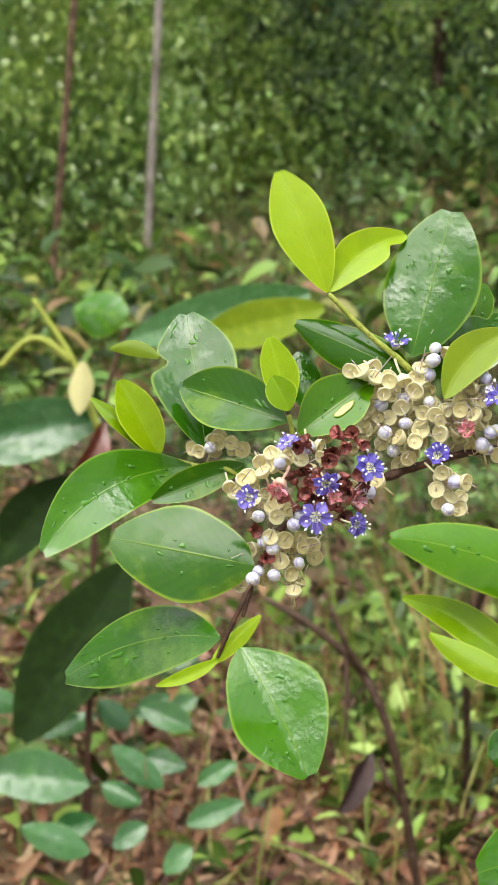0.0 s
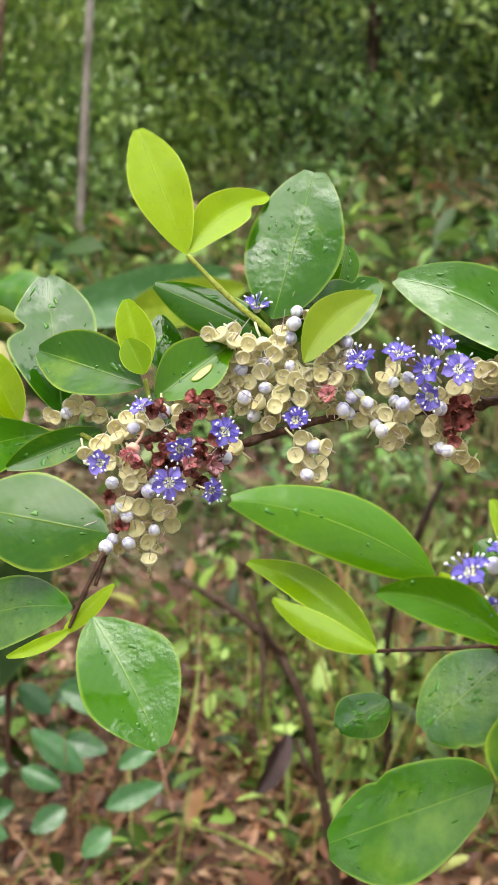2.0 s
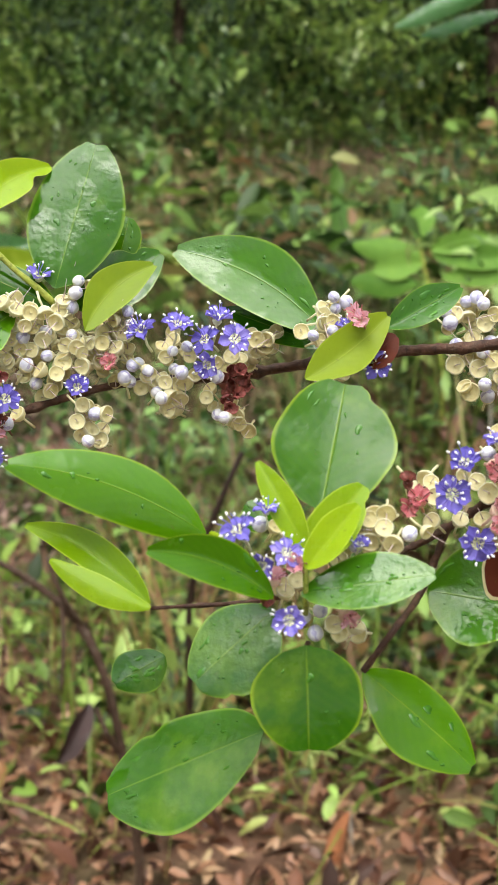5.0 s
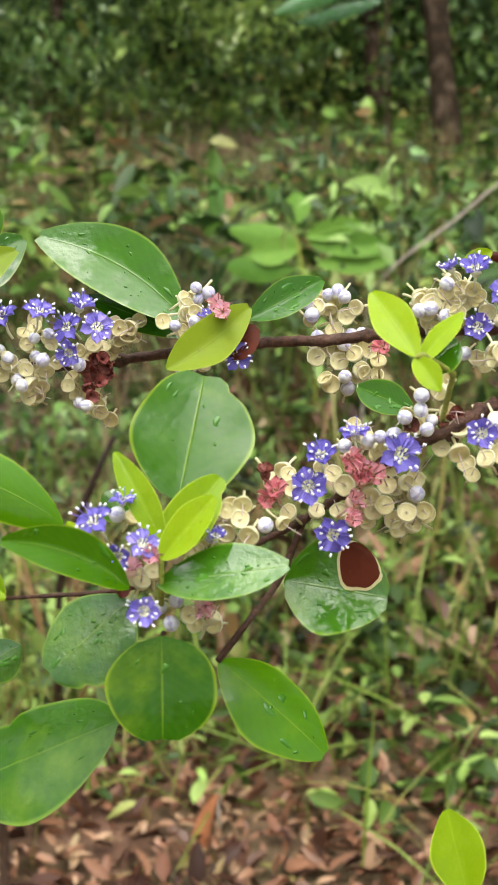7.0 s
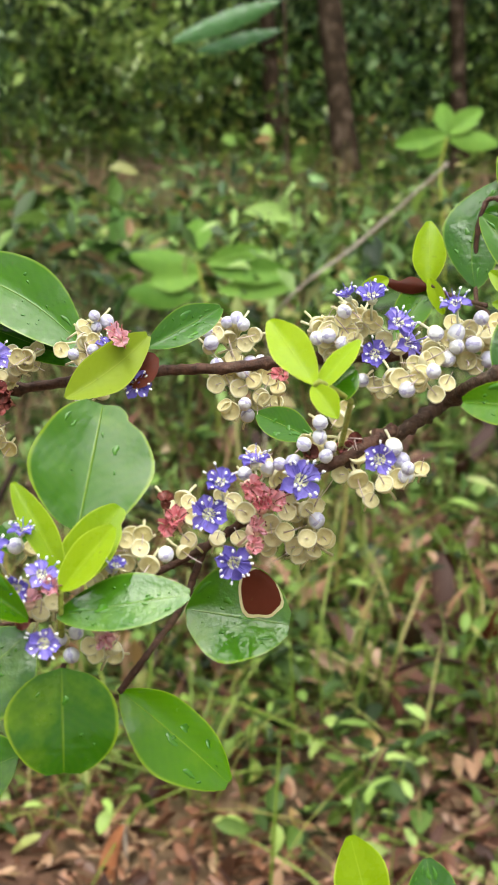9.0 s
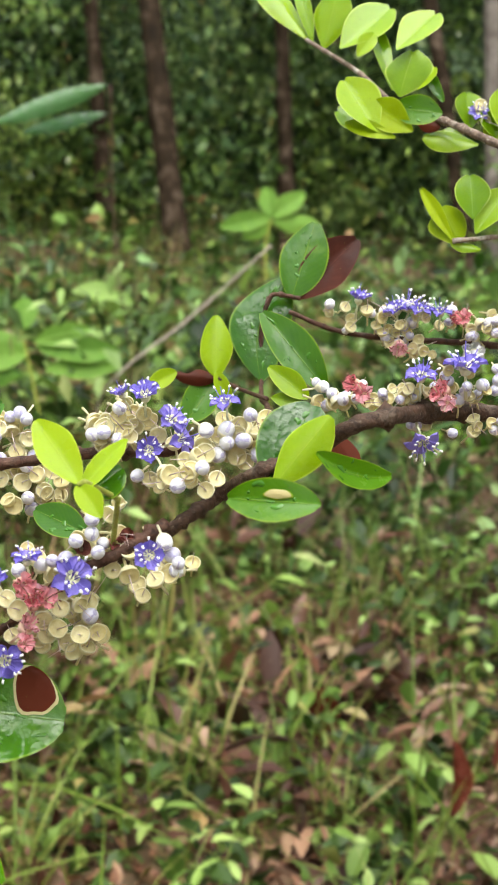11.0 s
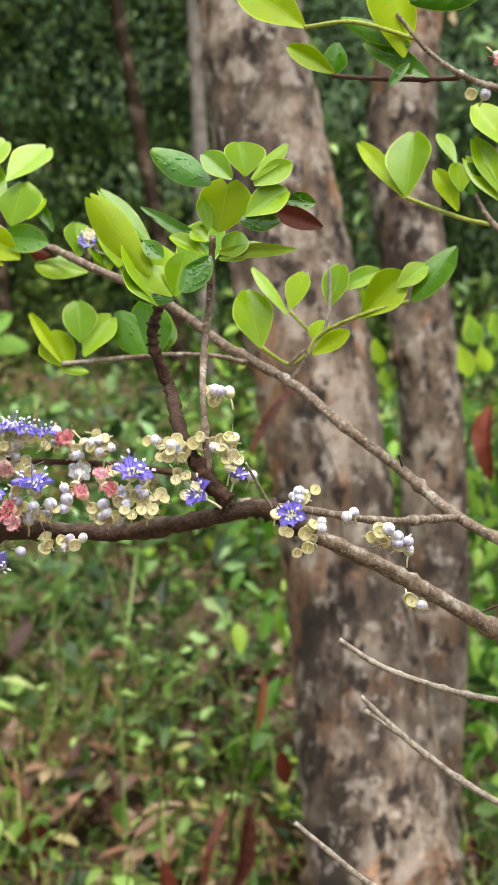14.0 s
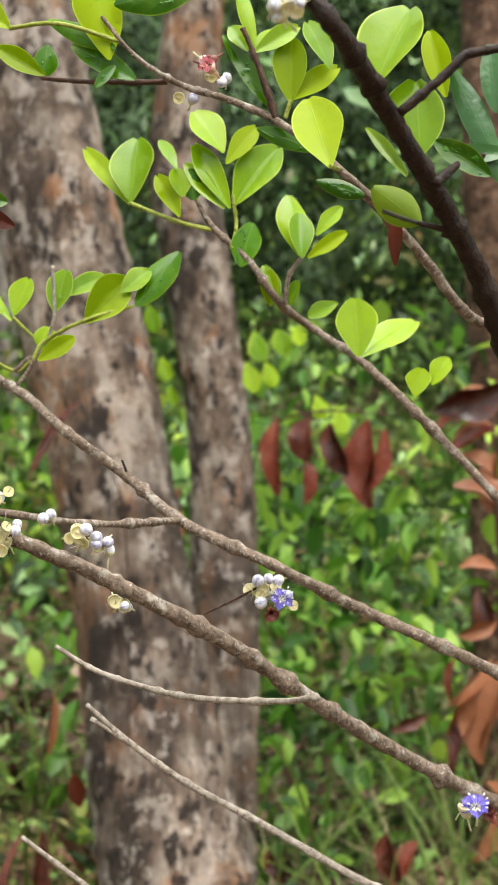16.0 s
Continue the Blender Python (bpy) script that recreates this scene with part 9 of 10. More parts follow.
leaf(br, (0.2520, 0.2505, 1.3672), (0.2675, 0.2380, 1.3681), (-0.63, -0.77, 0.07), 0.0033, "under")
leaf(br, (0.2497, 0.2520, 1.3730), (0.2483, 0.2538, 1.3816), (-0.53, -0.84, 0.09), 0.0044, "lime")
leaf(br, (0.2521, 0.2505, 1.3654), (0.2604, 0.2436, 1.3698), (-0.66, -0.75, 0.05), 0.0045, "lime")
leaf(br, (0.3456, 0.3539, 1.3582), (0.3422, 0.3584, 1.3803), (-0.55, -0.83, 0.09), 0.0147, "lime")
leaf(br, (0.3511, 0.3455, 1.3701), (0.3423, 0.3541, 1.3884), (-0.53, -0.84, 0.14), 0.0052, "lime")
leaf(br, (0.3518, 0.3448, 1.3721), (0.3563, 0.3423, 1.3859), (-0.66, -0.74, 0.08), 0.0086, "lime")
leaf(br, (0.3628, 0.3359, 1.3731), (0.3666, 0.3341, 1.3890), (-0.67, -0.74, 0.08), 0.0098, "lime")
leaf(br, (0.3642, 0.3344, 1.3782), (0.3772, 0.3247, 1.3869), (-0.65, -0.75, 0.13), 0.0073, "lime")
leaf(br, (0.3653, 0.3217, 1.3678), (0.3779, 0.3130, 1.3844), (-0.70, -0.70, 0.16), 0.0133, "olive")
leaf(br, (0.3790, 0.3103, 1.3738), (0.3920, 0.3016, 1.3945), (-0.72, -0.67, 0.17), 0.0098, "mature")
leaf(br, (0.3750, 0.3132, 1.3787), (0.3831, 0.3074, 1.3872), (-0.68, -0.71, 0.16), 0.0082, "lime")
leaf(br, (0.3594, 0.3395, 1.3600), (0.3613, 0.3387, 1.3686), (-0.66, -0.74, 0.08), 0.0085, "lime")
leaf(br, (0.3587, 0.3403, 1.3560), (0.3693, 0.3325, 1.3646), (-0.67, -0.73, 0.16), 0.0063, "olive")
stem(br, "bark", [((0.2883, 0.3977, 1.3516), 0.82), ((0.3128, 0.3832, 1.3550), 0.82), ((0.3157, 0.3477, 1.3530), 0.77), ((0.3397, 0.3557, 1.3528), 1.00)])
stem(br, "bark", [((0.3543, 0.3477, 1.3465), 0.81), ((0.3571, 0.3416, 1.3564), 0.81), ((0.3541, 0.3475, 1.3526), 0.81)])
stem(br, "young_stem", [((0.3571, 0.3416, 1.3560), 0.81), ((0.3601, 0.3388, 1.3624), 0.71), ((0.3653, 0.3217, 1.3688), 0.69), ((0.3782, 0.3110, 1.3738), 0.69)])
stem(br, "young_stem", [((0.3571, 0.3416, 1.3564), 0.71), ((0.3541, 0.3475, 1.3526), 0.71), ((0.3456, 0.3539, 1.3586), 0.71)])
stem(br, "greytwig", [((0.3616, 0.3375, 1.3645), 0.61), ((0.3628, 0.3359, 1.3725), 0.61), ((0.3618, 0.3356, 1.3897), 0.51)])
stem(br, "young_stem", [((0.3571, 0.3410, 1.3644), 0.61), ((0.3514, 0.3452, 1.3715), 0.61)])
stem(br, "darkbark", [((0.3675, 0.3016, 1.3123), 0.5), ((0.3669, 0.3019, 1.3149), 0.42), ((0.3656, 0.3027, 1.3191), 0.36)])
flower(br, (0.3058, 0.4106, 1.3995), (-0.49, -0.77, 0.41), 8.5)
cup(br, (0.3070, 0.4077, 1.3971), (-0.55, -0.84, -0.01), 4.9)
cup(br, (0.3055, 0.4093, 1.4029), (-0.47, -0.73, 0.50), 5.0)
leaf(br, (0.2657, 0.2925, 1.3620), (0.2605, 0.2974, 1.3712), (-0.48, -0.86, 0.19), 0.0084, "lime")
leaf(br, (0.2662, 0.2921, 1.3620), (0.2689, 0.2910, 1.3749), (-0.57, -0.82, 0.05), 0.0090, "lime")
leaf(br, (0.2658, 0.2925, 1.3608), (0.2565, 0.2999, 1.3629), (-0.60, -0.79, 0.12), 0.0042, "mature")
leaf(br, (0.2718, 0.3030, 1.3627), (0.2620, 0.3117, 1.3723), (-0.54, -0.82, 0.18), 0.0104, "mature")
leaf(br, (0.2492, 0.2528, 1.3669), (0.2420, 0.2589, 1.3713), (-0.60, -0.79, 0.13), 0.0045, "lime")
leaf(br, (0.2493, 0.2525, 1.3698), (0.2464, 0.2551, 1.3730), (-0.56, -0.81, 0.15), 0.0060, "lime")
leaf(br, (0.2532, 0.2496, 1.3655), (0.2563, 0.2478, 1.3729), (-0.63, -0.77, 0.07), 0.0074, "lime")
leaf(br, (0.2630, 0.2939, 1.3730), (0.2587, 0.2978, 1.3779), (-0.54, -0.82, 0.18), 0.0050, "mature")
leaf(br, (0.3299, 0.4094, 1.3904), (0.3204, 0.4178, 1.4111), (-0.50, -0.86, 0.12), 0.0134, "lime")
leaf(br, (0.3111, 0.4066, 1.3911), (0.3087, 0.4096, 1.4029), (-0.51, -0.85, 0.11), 0.0096, "lime")
leaf(br, (0.2936, 0.4169, 1.3944), (0.2862, 0.4213, 1.3971), (-0.48, -0.87, 0.08), 0.0055, "brown")
leaf(br, (0.2607, 0.2965, 1.3619), (0.2550, 0.3019, 1.3773), (-0.52, -0.85, 0.11), 0.0082, "lime")
leaf(br, (0.2859, 0.4214, 1.4081), (0.2916, 0.4191, 1.4166), (-0.54, -0.83, 0.14), 0.0087, "lime")
leaf(br, (0.2701, 0.4181, 1.3909), (0.2561, 0.4275, 1.3988), (-0.50, -0.85, 0.12), 0.0129, "lime")
leaf(br, (0.3043, 0.4176, 1.3885), (0.2972, 0.4226, 1.3944), (-0.50, -0.86, 0.12), 0.0089, "lime")
leaf(br, (0.3192, 0.3906, 1.3566), (0.3278, 0.3873, 1.3711), (-0.62, -0.76, 0.20), 0.0149, "mature")

br = stem(shrub, "bark", [((0.7800, 0.1200, 0.4200), 4.33), ((0.7000, 0.1600, 0.9500), 2.67), ((0.4896, 0.2114, 1.2788), 1.58), ((0.4689, 0.2296, 1.3111), 1.58), ((0.4505, 0.2460, 1.3375), 1.58), ((0.4441, 0.2623, 1.3546), 1.42), ((0.4547, 0.2990, 1.3738), 1.52), ((0.4128, 0.2741, 1.3753), 1.39), ((0.4054, 0.2804, 1.3889), 1.23), ((0.4002, 0.2933, 1.4027), 1.06), ((0.3956, 0.2970, 1.4128), 0.70)], "branch", "thin grey-brown branch with light green young leaves")
leaf(br, (0.3873, 0.3222, 1.4134), (0.3854, 0.3468, 1.4403), (-0.73, -0.53, 0.43), 0.0073, "olive")
leaf(br, (0.3873, 0.3222, 1.4142), (0.3910, 0.3232, 1.4398), (-0.68, -0.72, 0.13), 0.0161, "lime")
leaf(br, (0.3892, 0.2995, 1.4224), (0.3917, 0.3106, 1.4368), (-0.71, -0.49, 0.51), 0.0045, "lime")
leaf(br, (0.3905, 0.2995, 1.4056), (0.3851, 0.3052, 1.4213), (-0.65, -0.76, 0.05), 0.0071, "olive")
leaf(br, (0.3911, 0.2986, 1.4125), (0.3900, 0.3003, 1.4231), (-0.69, -0.72, 0.05), 0.0080, "lime")
leaf(br, (0.3942, 0.2962, 1.4115), (0.3940, 0.2973, 1.4232), (-0.73, -0.68, 0.05), 0.0079, "mature")
leaf(br, (0.4021, 0.2887, 1.4284), (0.3951, 0.2956, 1.4442), (-0.68, -0.74, 0.02), 0.0122, "lime")
leaf(br, (0.4030, 0.2882, 1.4245), (0.4123, 0.2820, 1.4392), (-0.72, -0.68, 0.16), 0.0078, "olive")
leaf(br, (0.4043, 0.2882, 1.4086), (0.3957, 0.2971, 1.4325), (-0.67, -0.74, 0.03), 0.0091, "lime")
leaf(br, (0.4028, 0.2894, 1.4086), (0.3928, 0.2989, 1.4253), (-0.64, -0.76, 0.04), 0.0072, "lime")
leaf(br, (0.4054, 0.2873, 1.4096), (0.4194, 0.2778, 1.4316), (-0.73, -0.66, 0.18), 0.0154, "lime")
leaf(br, (0.4031, 0.2819, 1.3866), (0.4070, 0.2801, 1.4030), (-0.75, -0.65, 0.11), 0.0098, "mature")
leaf(br, (0.4116, 0.2759, 1.3730), (0.4119, 0.2768, 1.3863), (-0.76, -0.65, 0.06), 0.0063, "olive")
leaf(br, (0.3098, 0.2870, 1.4495), (0.2934, 0.3015, 1.4657), (-0.66, -0.75, 0.01), 0.0144, "olive")
leaf(br, (0.3291, 0.2630, 1.4381), (0.3263, 0.2677, 1.4689), (-0.67, -0.74, 0.05), 0.0146, "olive")
leaf(br, (0.3298, 0.2613, 1.4547), (0.3508, 0.2439, 1.4625), (-0.62, -0.78, -0.08), 0.0110, "mature")
leaf(br, (0.3303, 0.2618, 1.4415), (0.3208, 0.2839, 1.4547), (-0.88, -0.45, 0.12), 0.0057, "mature")
leaf(br, (0.3353, 0.2584, 1.4322), (0.3266, 0.2798, 1.4477), (-0.86, -0.48, 0.18), 0.0068, "mature")
leaf(br, (0.3283, 0.2943, 1.4407), (0.3166, 0.3044, 1.4500), (-0.66, -0.75, -0.00), 0.0066, "olive")
leaf(br, (0.3276, 0.2949, 1.4399), (0.3295, 0.2943, 1.4514), (-0.64, -0.77, 0.06), 0.0076, "mature")
leaf(br, (0.3260, 0.2660, 1.4296), (0.3310, 0.2626, 1.4370), (-0.66, -0.74, 0.10), 0.0028, "mature")
leaf(br, (0.3730, 0.2377, 1.4268), (0.3626, 0.2479, 1.4507), (-0.71, -0.70, -0.01), 0.0050, "mature")
leaf(br, (0.3669, 0.2414, 1.4442), (0.3633, 0.2450, 1.4526), (-0.72, -0.70, -0.01), 0.0062, "lime")
leaf(br, (0.3689, 0.2397, 1.4450), (0.3659, 0.2438, 1.4663), (-0.74, -0.67, 0.02), 0.0044, "lime")
leaf(br, (0.3683, 0.2403, 1.4442), (0.3750, 0.2355, 1.4518), (-0.66, -0.74, 0.11), 0.0081, "lime")
leaf(br, (0.3756, 0.2314, 1.4274), (0.3767, 0.2320, 1.4488), (-0.73, -0.68, 0.06), 0.0106, "olive")
leaf(br, (0.3756, 0.2314, 1.4283), (0.3867, 0.2210, 1.4393), (-0.70, -0.71, 0.04), 0.0076, "olive")
leaf(br, (0.3811, 0.2197, 1.4364), (0.3770, 0.2250, 1.4523), (-0.74, -0.67, 0.03), 0.0079, "lime")
leaf(br, (0.3673, 0.2384, 1.4433), (0.3774, 0.2289, 1.4517), (-0.68, -0.73, -0.01), 0.0064, "lime")
leaf(br, (0.3281, 0.1744, 1.3870), (0.3341, 0.1871, 1.4099), (-0.72, -0.51, 0.47), 0.0130, "olive")
leaf(br, (0.3816, 0.2266, 1.4124), (0.3684, 0.2393, 1.4200), (-0.70, -0.71, -0.02), 0.0054, "mature")
leaf(br, (0.4437, 0.2632, 1.3559), (0.4440, 0.2647, 1.3781), (-0.77, -0.64, 0.05), 0.0147, "lime")
leaf(br, (0.4441, 0.2628, 1.3559), (0.4715, 0.2587, 1.3728), (-0.41, -0.79, 0.46), 0.0133, "lime")
leaf(br, (0.4518, 0.2444, 1.3410), (0.4541, 0.2429, 1.3511), (-0.82, -0.56, 0.11), 0.0085, "lime")
leaf(br, (0.4559, 0.2399, 1.3449), (0.4605, 0.2361, 1.3549), (-0.83, -0.53, 0.18), 0.0072, "lime")
leaf(br, (0.4378, 0.2675, 1.3757), (0.4303, 0.2754, 1.3712), (-0.76, -0.64, 0.12), 0.0063, "lime")
leaf(br, (0.4135, 0.2734, 1.3749), (0.4107, 0.2773, 1.3879), (-0.68, -0.73, 0.07), 0.0070, "lime")
leaf(br, (0.4164, 0.2707, 1.3729), (0.4183, 0.2696, 1.3823), (-0.76, -0.65, 0.08), 0.0040, "lime")
leaf(br, (0.4179, 0.2677, 1.3906), (0.4196, 0.2727, 1.4139), (-0.72, -0.66, 0.20), 0.0110, "lime")
leaf(br, (0.4142, 0.2630, 1.3884), (0.4175, 0.2669, 1.4058), (-0.72, -0.64, 0.28), 0.0087, "lime")
leaf(br, (0.4219, 0.2631, 1.3974), (0.4287, 0.2570, 1.4078), (-0.76, -0.63, 0.14), 0.0057, "lime")
leaf(br, (0.4200, 0.2656, 1.3896), (0.4303, 0.2560, 1.3989), (-0.73, -0.67, 0.12), 0.0051, "olive")
stem(br, "young_stem", [((0.4002, 0.2933, 1.4011), 0.80), ((0.3924, 0.3010, 1.4039), 0.80), ((0.3872, 0.3225, 1.4140), 0.72)])
stem(br, "young_stem", [((0.4011, 0.2844, 1.3934), 0.69), ((0.4063, 0.2871, 1.4026), 0.70), ((0.4051, 0.2874, 1.4136), 0.60)])
stem(br, "bark", [((0.4150, 0.2721, 1.3733), 0.79), ((0.4156, 0.2706, 1.3832), 0.79), ((0.4186, 0.2670, 1.3900), 0.69)])
stem(br, "bark", [((0.7900, 0.1000, 0.4200), 3.99), ((0.7200, 0.1200, 0.9500), 2.67), ((0.4539, 0.1869, 1.3518), 1.78), ((0.4382, 0.2022, 1.3595), 1.78), ((0.4217, 0.2014, 1.3633), 1.73), ((0.4041, 0.2011, 1.3755), 1.53), ((0.3870, 0.2004, 1.3852), 1.48), ((0.3566, 0.1961, 1.3960), 1.25), ((0.3727, 0.2348, 1.4217), 1.23), ((0.3613, 0.2457, 1.4289), 1.09), ((0.3513, 0.2554, 1.4335), 0.93), ((0.3351, 0.2579, 1.4392), 0.75), ((0.3275, 0.2645, 1.4514), 0.60)])
stem(br, "wood", [((0.3727, 0.2348, 1.4217), 1.05), ((0.3678, 0.2382, 1.4402), 0.88), ((0.3644, 0.2408, 1.4507), 0.70)])
stem(br, "young_stem", [((0.3745, 0.2329, 1.4225), 0.70), ((0.3756, 0.2314, 1.4281), 0.70)])
stem(br, "young_stem", [((0.3386, 0.1806, 1.3897), 0.59), ((0.3280, 0.1744, 1.3873), 0.57)])
stem(br, "wood", [((0.3476, 0.2576, 1.4340), 0.87), ((0.3332, 0.2753, 1.4351), 0.70), ((0.3276, 0.2949, 1.4399), 0.72)])
stem(br, "young_stem", [((0.3098, 0.2870, 1.4495), 0.70), ((0.3167, 0.2722, 1.4486), 0.68), ((0.3315, 0.2607, 1.4436), 0.68)])
cup(br, (0.3577, 0.2482, 1.4360), (-0.69, -0.65, -0.31), 4.9)
pink(br, (0.3560, 0.2470, 1.4380), (-0.69, -0.65, -0.32), 4.8)
dried(br, (0.3571, 0.2471, 1.4404), (-0.69, -0.65, -0.32), 4.8)
bud(br, (0.3553, 0.2542, 1.4294), (-0.69, -0.66, -0.30), 4.9)
dried(br, (0.3554, 0.2483, 1.4389), (-0.69, -0.65, -0.32), 4.8)
bud(br, (0.3635, 0.2475, 1.4360), (-0.70, -0.64, -0.31), 4.1)
bud(br, (0.3605, 0.2464, 1.4343), (-0.64, -0.59, -0.49), 4.1)
bud(br, (0.3542, 0.2479, 1.4398), (-0.68, -0.64, -0.36), 4.0)
cup(br, (0.3509, 0.2559, 1.4292), (-0.62, -0.62, -0.48), 4.1)

br = stem(shrub, "darkbark", [((0.2648, 0.1418, 1.4242), 1.94), ((0.2744, 0.1337, 1.4066), 1.94), ((0.2787, 0.1300, 1.3990), 2.11), ((0.3010, 0.1381, 1.3933), 2.28), ((0.3180, 0.1406, 1.3818), 2.48), ((0.3347, 0.1420, 1.3687), 2.58), ((0.3511, 0.1438, 1.3533), 2.77), ((0.3678, 0.1461, 1.3290), 2.87), ((0.3832, 0.1501, 1.2999), 2.98), ((0.6200, 0.0200, 0.9000), 4.31), ((0.7600, 0.0600, 0.4200), 4.89)], "branch", "dark wet thick branch with pale green leaves")
leaf(br, (0.3291, 0.1600, 1.4049), (0.3360, 0.1547, 1.4263), (-0.77, -0.63, 0.09), 0.0164, "lime")
leaf(br, (0.3375, 0.1530, 1.3873), (0.3381, 0.1540, 1.4079), (-0.80, -0.60, 0.05), 0.0152, "lime")
leaf(br, (0.3415, 0.1477, 1.4019), (0.3396, 0.1510, 1.4197), (-0.80, -0.60, 0.03), 0.0065, "olive")
leaf(br, (0.3418, 0.1608, 1.3846), (0.3355, 0.1682, 1.3981), (-0.73, -0.68, 0.03), 0.0033, "lime")
leaf(br, (0.3527, 0.1838, 1.3855), (0.3434, 0.1929, 1.3899), (-0.70, -0.72, -0.00), 0.0044, "mature")
leaf(br, (0.3637, 0.1733, 1.3776), (0.3552, 0.1828, 1.3884), (-0.73, -0.69, 0.03), 0.0096, "under")
leaf(br, (0.3303, 0.1432, 1.3876), (0.3392, 0.1335, 1.3791), (-0.75, -0.67, -0.02), 0.0056, "mature")
leaf(br, (0.3681, 0.1854, 1.3847), (0.3671, 0.1851, 1.3685), (-0.78, -0.62, 0.06), 0.0035, "brown")
leaf(br, (0.3511, 0.1394, 1.3852), (0.3446, 0.1480, 1.4101), (-0.79, -0.61, 0.00), 0.0063, "sage")
leaf(br, (0.3528, 0.1375, 1.3879), (0.3419, 0.1485, 1.3875), (-0.71, -0.70, -0.00), 0.0043, "sage")
leaf(br, (0.3530, 0.1379, 1.3795), (0.3472, 0.1451, 1.3956), (-0.78, -0.63, -0.00), 0.0049, "sage")
leaf(br, (0.3505, 0.1390, 1.3978), (0.3502, 0.1407, 1.4160), (-0.85, -0.53, 0.04), 0.0056, "sage")
stem(br, "darkbark", [((0.3064, 0.1349, 1.3876), 1.13), ((0.3133, 0.1271, 1.3960), 1.00), ((0.3167, 0.1233, 1.4003), 1.13), ((0.3273, 0.1125, 1.4021), 0.75)])
stem(br, "darkbark", [((0.3219, 0.1373, 1.3748), 1.17), ((0.3357, 0.1398, 1.3825), 0.95), ((0.3498, 0.1422, 1.3876), 0.70)])
stem(br, "darkbark", [((0.3348, 0.1421, 1.3663), 0.81), ((0.3290, 0.1478, 1.3684), 0.54), ((0.3566, 0.1802, 1.3812), 0.61)])
bud(br, (0.2525, 0.1220, 1.3936), (-0.68, -0.64, -0.36), 3.6)
cup(br, (0.2538, 0.1195, 1.3929), (-0.68, -0.63, -0.36), 3.6)
cup(br, (0.2574, 0.1208, 1.3937), (-0.69, -0.63, -0.36), 3.6)
bud(br, (0.2531, 0.1223, 1.3955), (-0.67, -0.63, -0.39), 2.5)
bud(br, (0.2542, 0.1196, 1.3945), (-0.70, -0.65, -0.30), 2.5)
bud(br, (0.2540, 0.1226, 1.3922), (-0.70, -0.66, -0.28), 2.5)
cup(br, (0.2555, 0.1236, 1.3937), (-0.68, -0.64, 0.36), 2.5)
bud(br, (0.2573, 0.1194, 1.3949), (-0.68, -0.61, -0.40), 2.5)

br = stem(shrub, "greytwig", [((0.3201, 0.2801, 1.2612), 0.68), ((0.3283, 0.2725, 1.2541), 0.85), ((0.3362, 0.2649, 1.2499), 0.85), ((0.3329, 0.2341, 1.2483), 0.88), ((0.3333, 0.1994, 1.2500), 0.89), ((0.3305, 0.1848, 1.2526), 0.86)], "branch", "bare thin grey twig hanging free")

br = stem(shrub, "greytwig", [((0.3493, 0.3025, 1.2390), 0.74), ((0.3590, 0.2937, 1.2270), 1.01), ((0.3730, 0.2807, 1.2130), 1.10), ((0.3889, 0.2657, 1.2007), 1.10), ((0.4141, 0.2419, 1.1803), 1.29), ((0.4353, 0.2218, 1.1651), 1.29), ((0.6000, 0.1500, 0.8500), 1.70), ((0.7600, 0.1000, 0.4200), 2.27)], "branch", "bare forked pale grey twig")
stem(br, "greytwig", [((0.3504, 0.3018, 1.2344), 0.74), ((0.3590, 0.2937, 1.2270), 0.92)])

br = stem(shrub, "greytwig", [((0.3358, 0.3198, 1.1962), 0.74), ((0.3508, 0.3060, 1.1803), 0.92), ((0.3655, 0.2924, 1.1649), 1.10), ((0.5800, 0.1700, 0.8000), 1.51), ((0.7500, 0.1100, 0.4200), 1.89)], "branch", "short bare pale grey twig tip")

shrub = thing("broad_leaved_plant", (-0.275, 1.650, rise(-0.275, 1.650)), "broad-leaved forest plant with large drooping green leaves", "plant")
br = stem(shrub, "wood", [((-0.2748, 1.6498, 0.5875), 3.57), ((-0.2689, 1.6741, 0.8436), 3.57), ((-0.2629, 1.6944, 1.0570), 2.86), ((-0.2494, 1.7081, 1.1993), 2.86), ((-0.2248, 1.7169, 1.2848), 2.14)], "stem", "", True)
leaf(br, (-0.2283, 1.7151, 1.2670), (0.0022, 1.6469, 1.3301), (-0.32, -0.93, 0.16), 0.0635, "sage", fold=0.2)
leaf(br, (-0.1363, 1.6777, 1.2700), (0.0221, 1.6254, 1.3097), (-0.35, -0.92, 0.18), 0.0567, "under")
leaf(br, (-0.2227, 1.7183, 1.2990), (-0.3011, 1.7611, 1.3097), (-0.42, -0.85, 0.34), 0.0636, "wet")
leaf(br, (-0.2528, 1.7054, 1.1709), (-0.4365, 1.6472, 1.1397), (0.23, -0.91, 0.35), 0.0816, "sage")
# These two leaves take the green that is darkened for shade.
leaf(br, (-0.2917, 1.6975, 1.0982), (-0.3987, 1.6698, 0.9846), (-0.05, -0.96, 0.28), 0.0699, "shade_tone")
leaf(br, (-0.2183, 1.6895, 0.9931), (-0.3524, 1.6374, 0.7724), (-0.08, -0.96, 0.27), 0.1088, "shade_tone", fold=0.25)
leaf(br, (-0.2605, 1.6091, 0.7273), (-0.3966, 1.5973, 0.7475), (0.15, -0.81, 0.56), 0.0642, "sage", a=0.9)
leaf(br, (-0.2383, 1.4548, 0.7051), (-0.3131, 1.4458, 0.7368), (0.32, -0.78, 0.54), 0.0369, "sage", a=0.9)
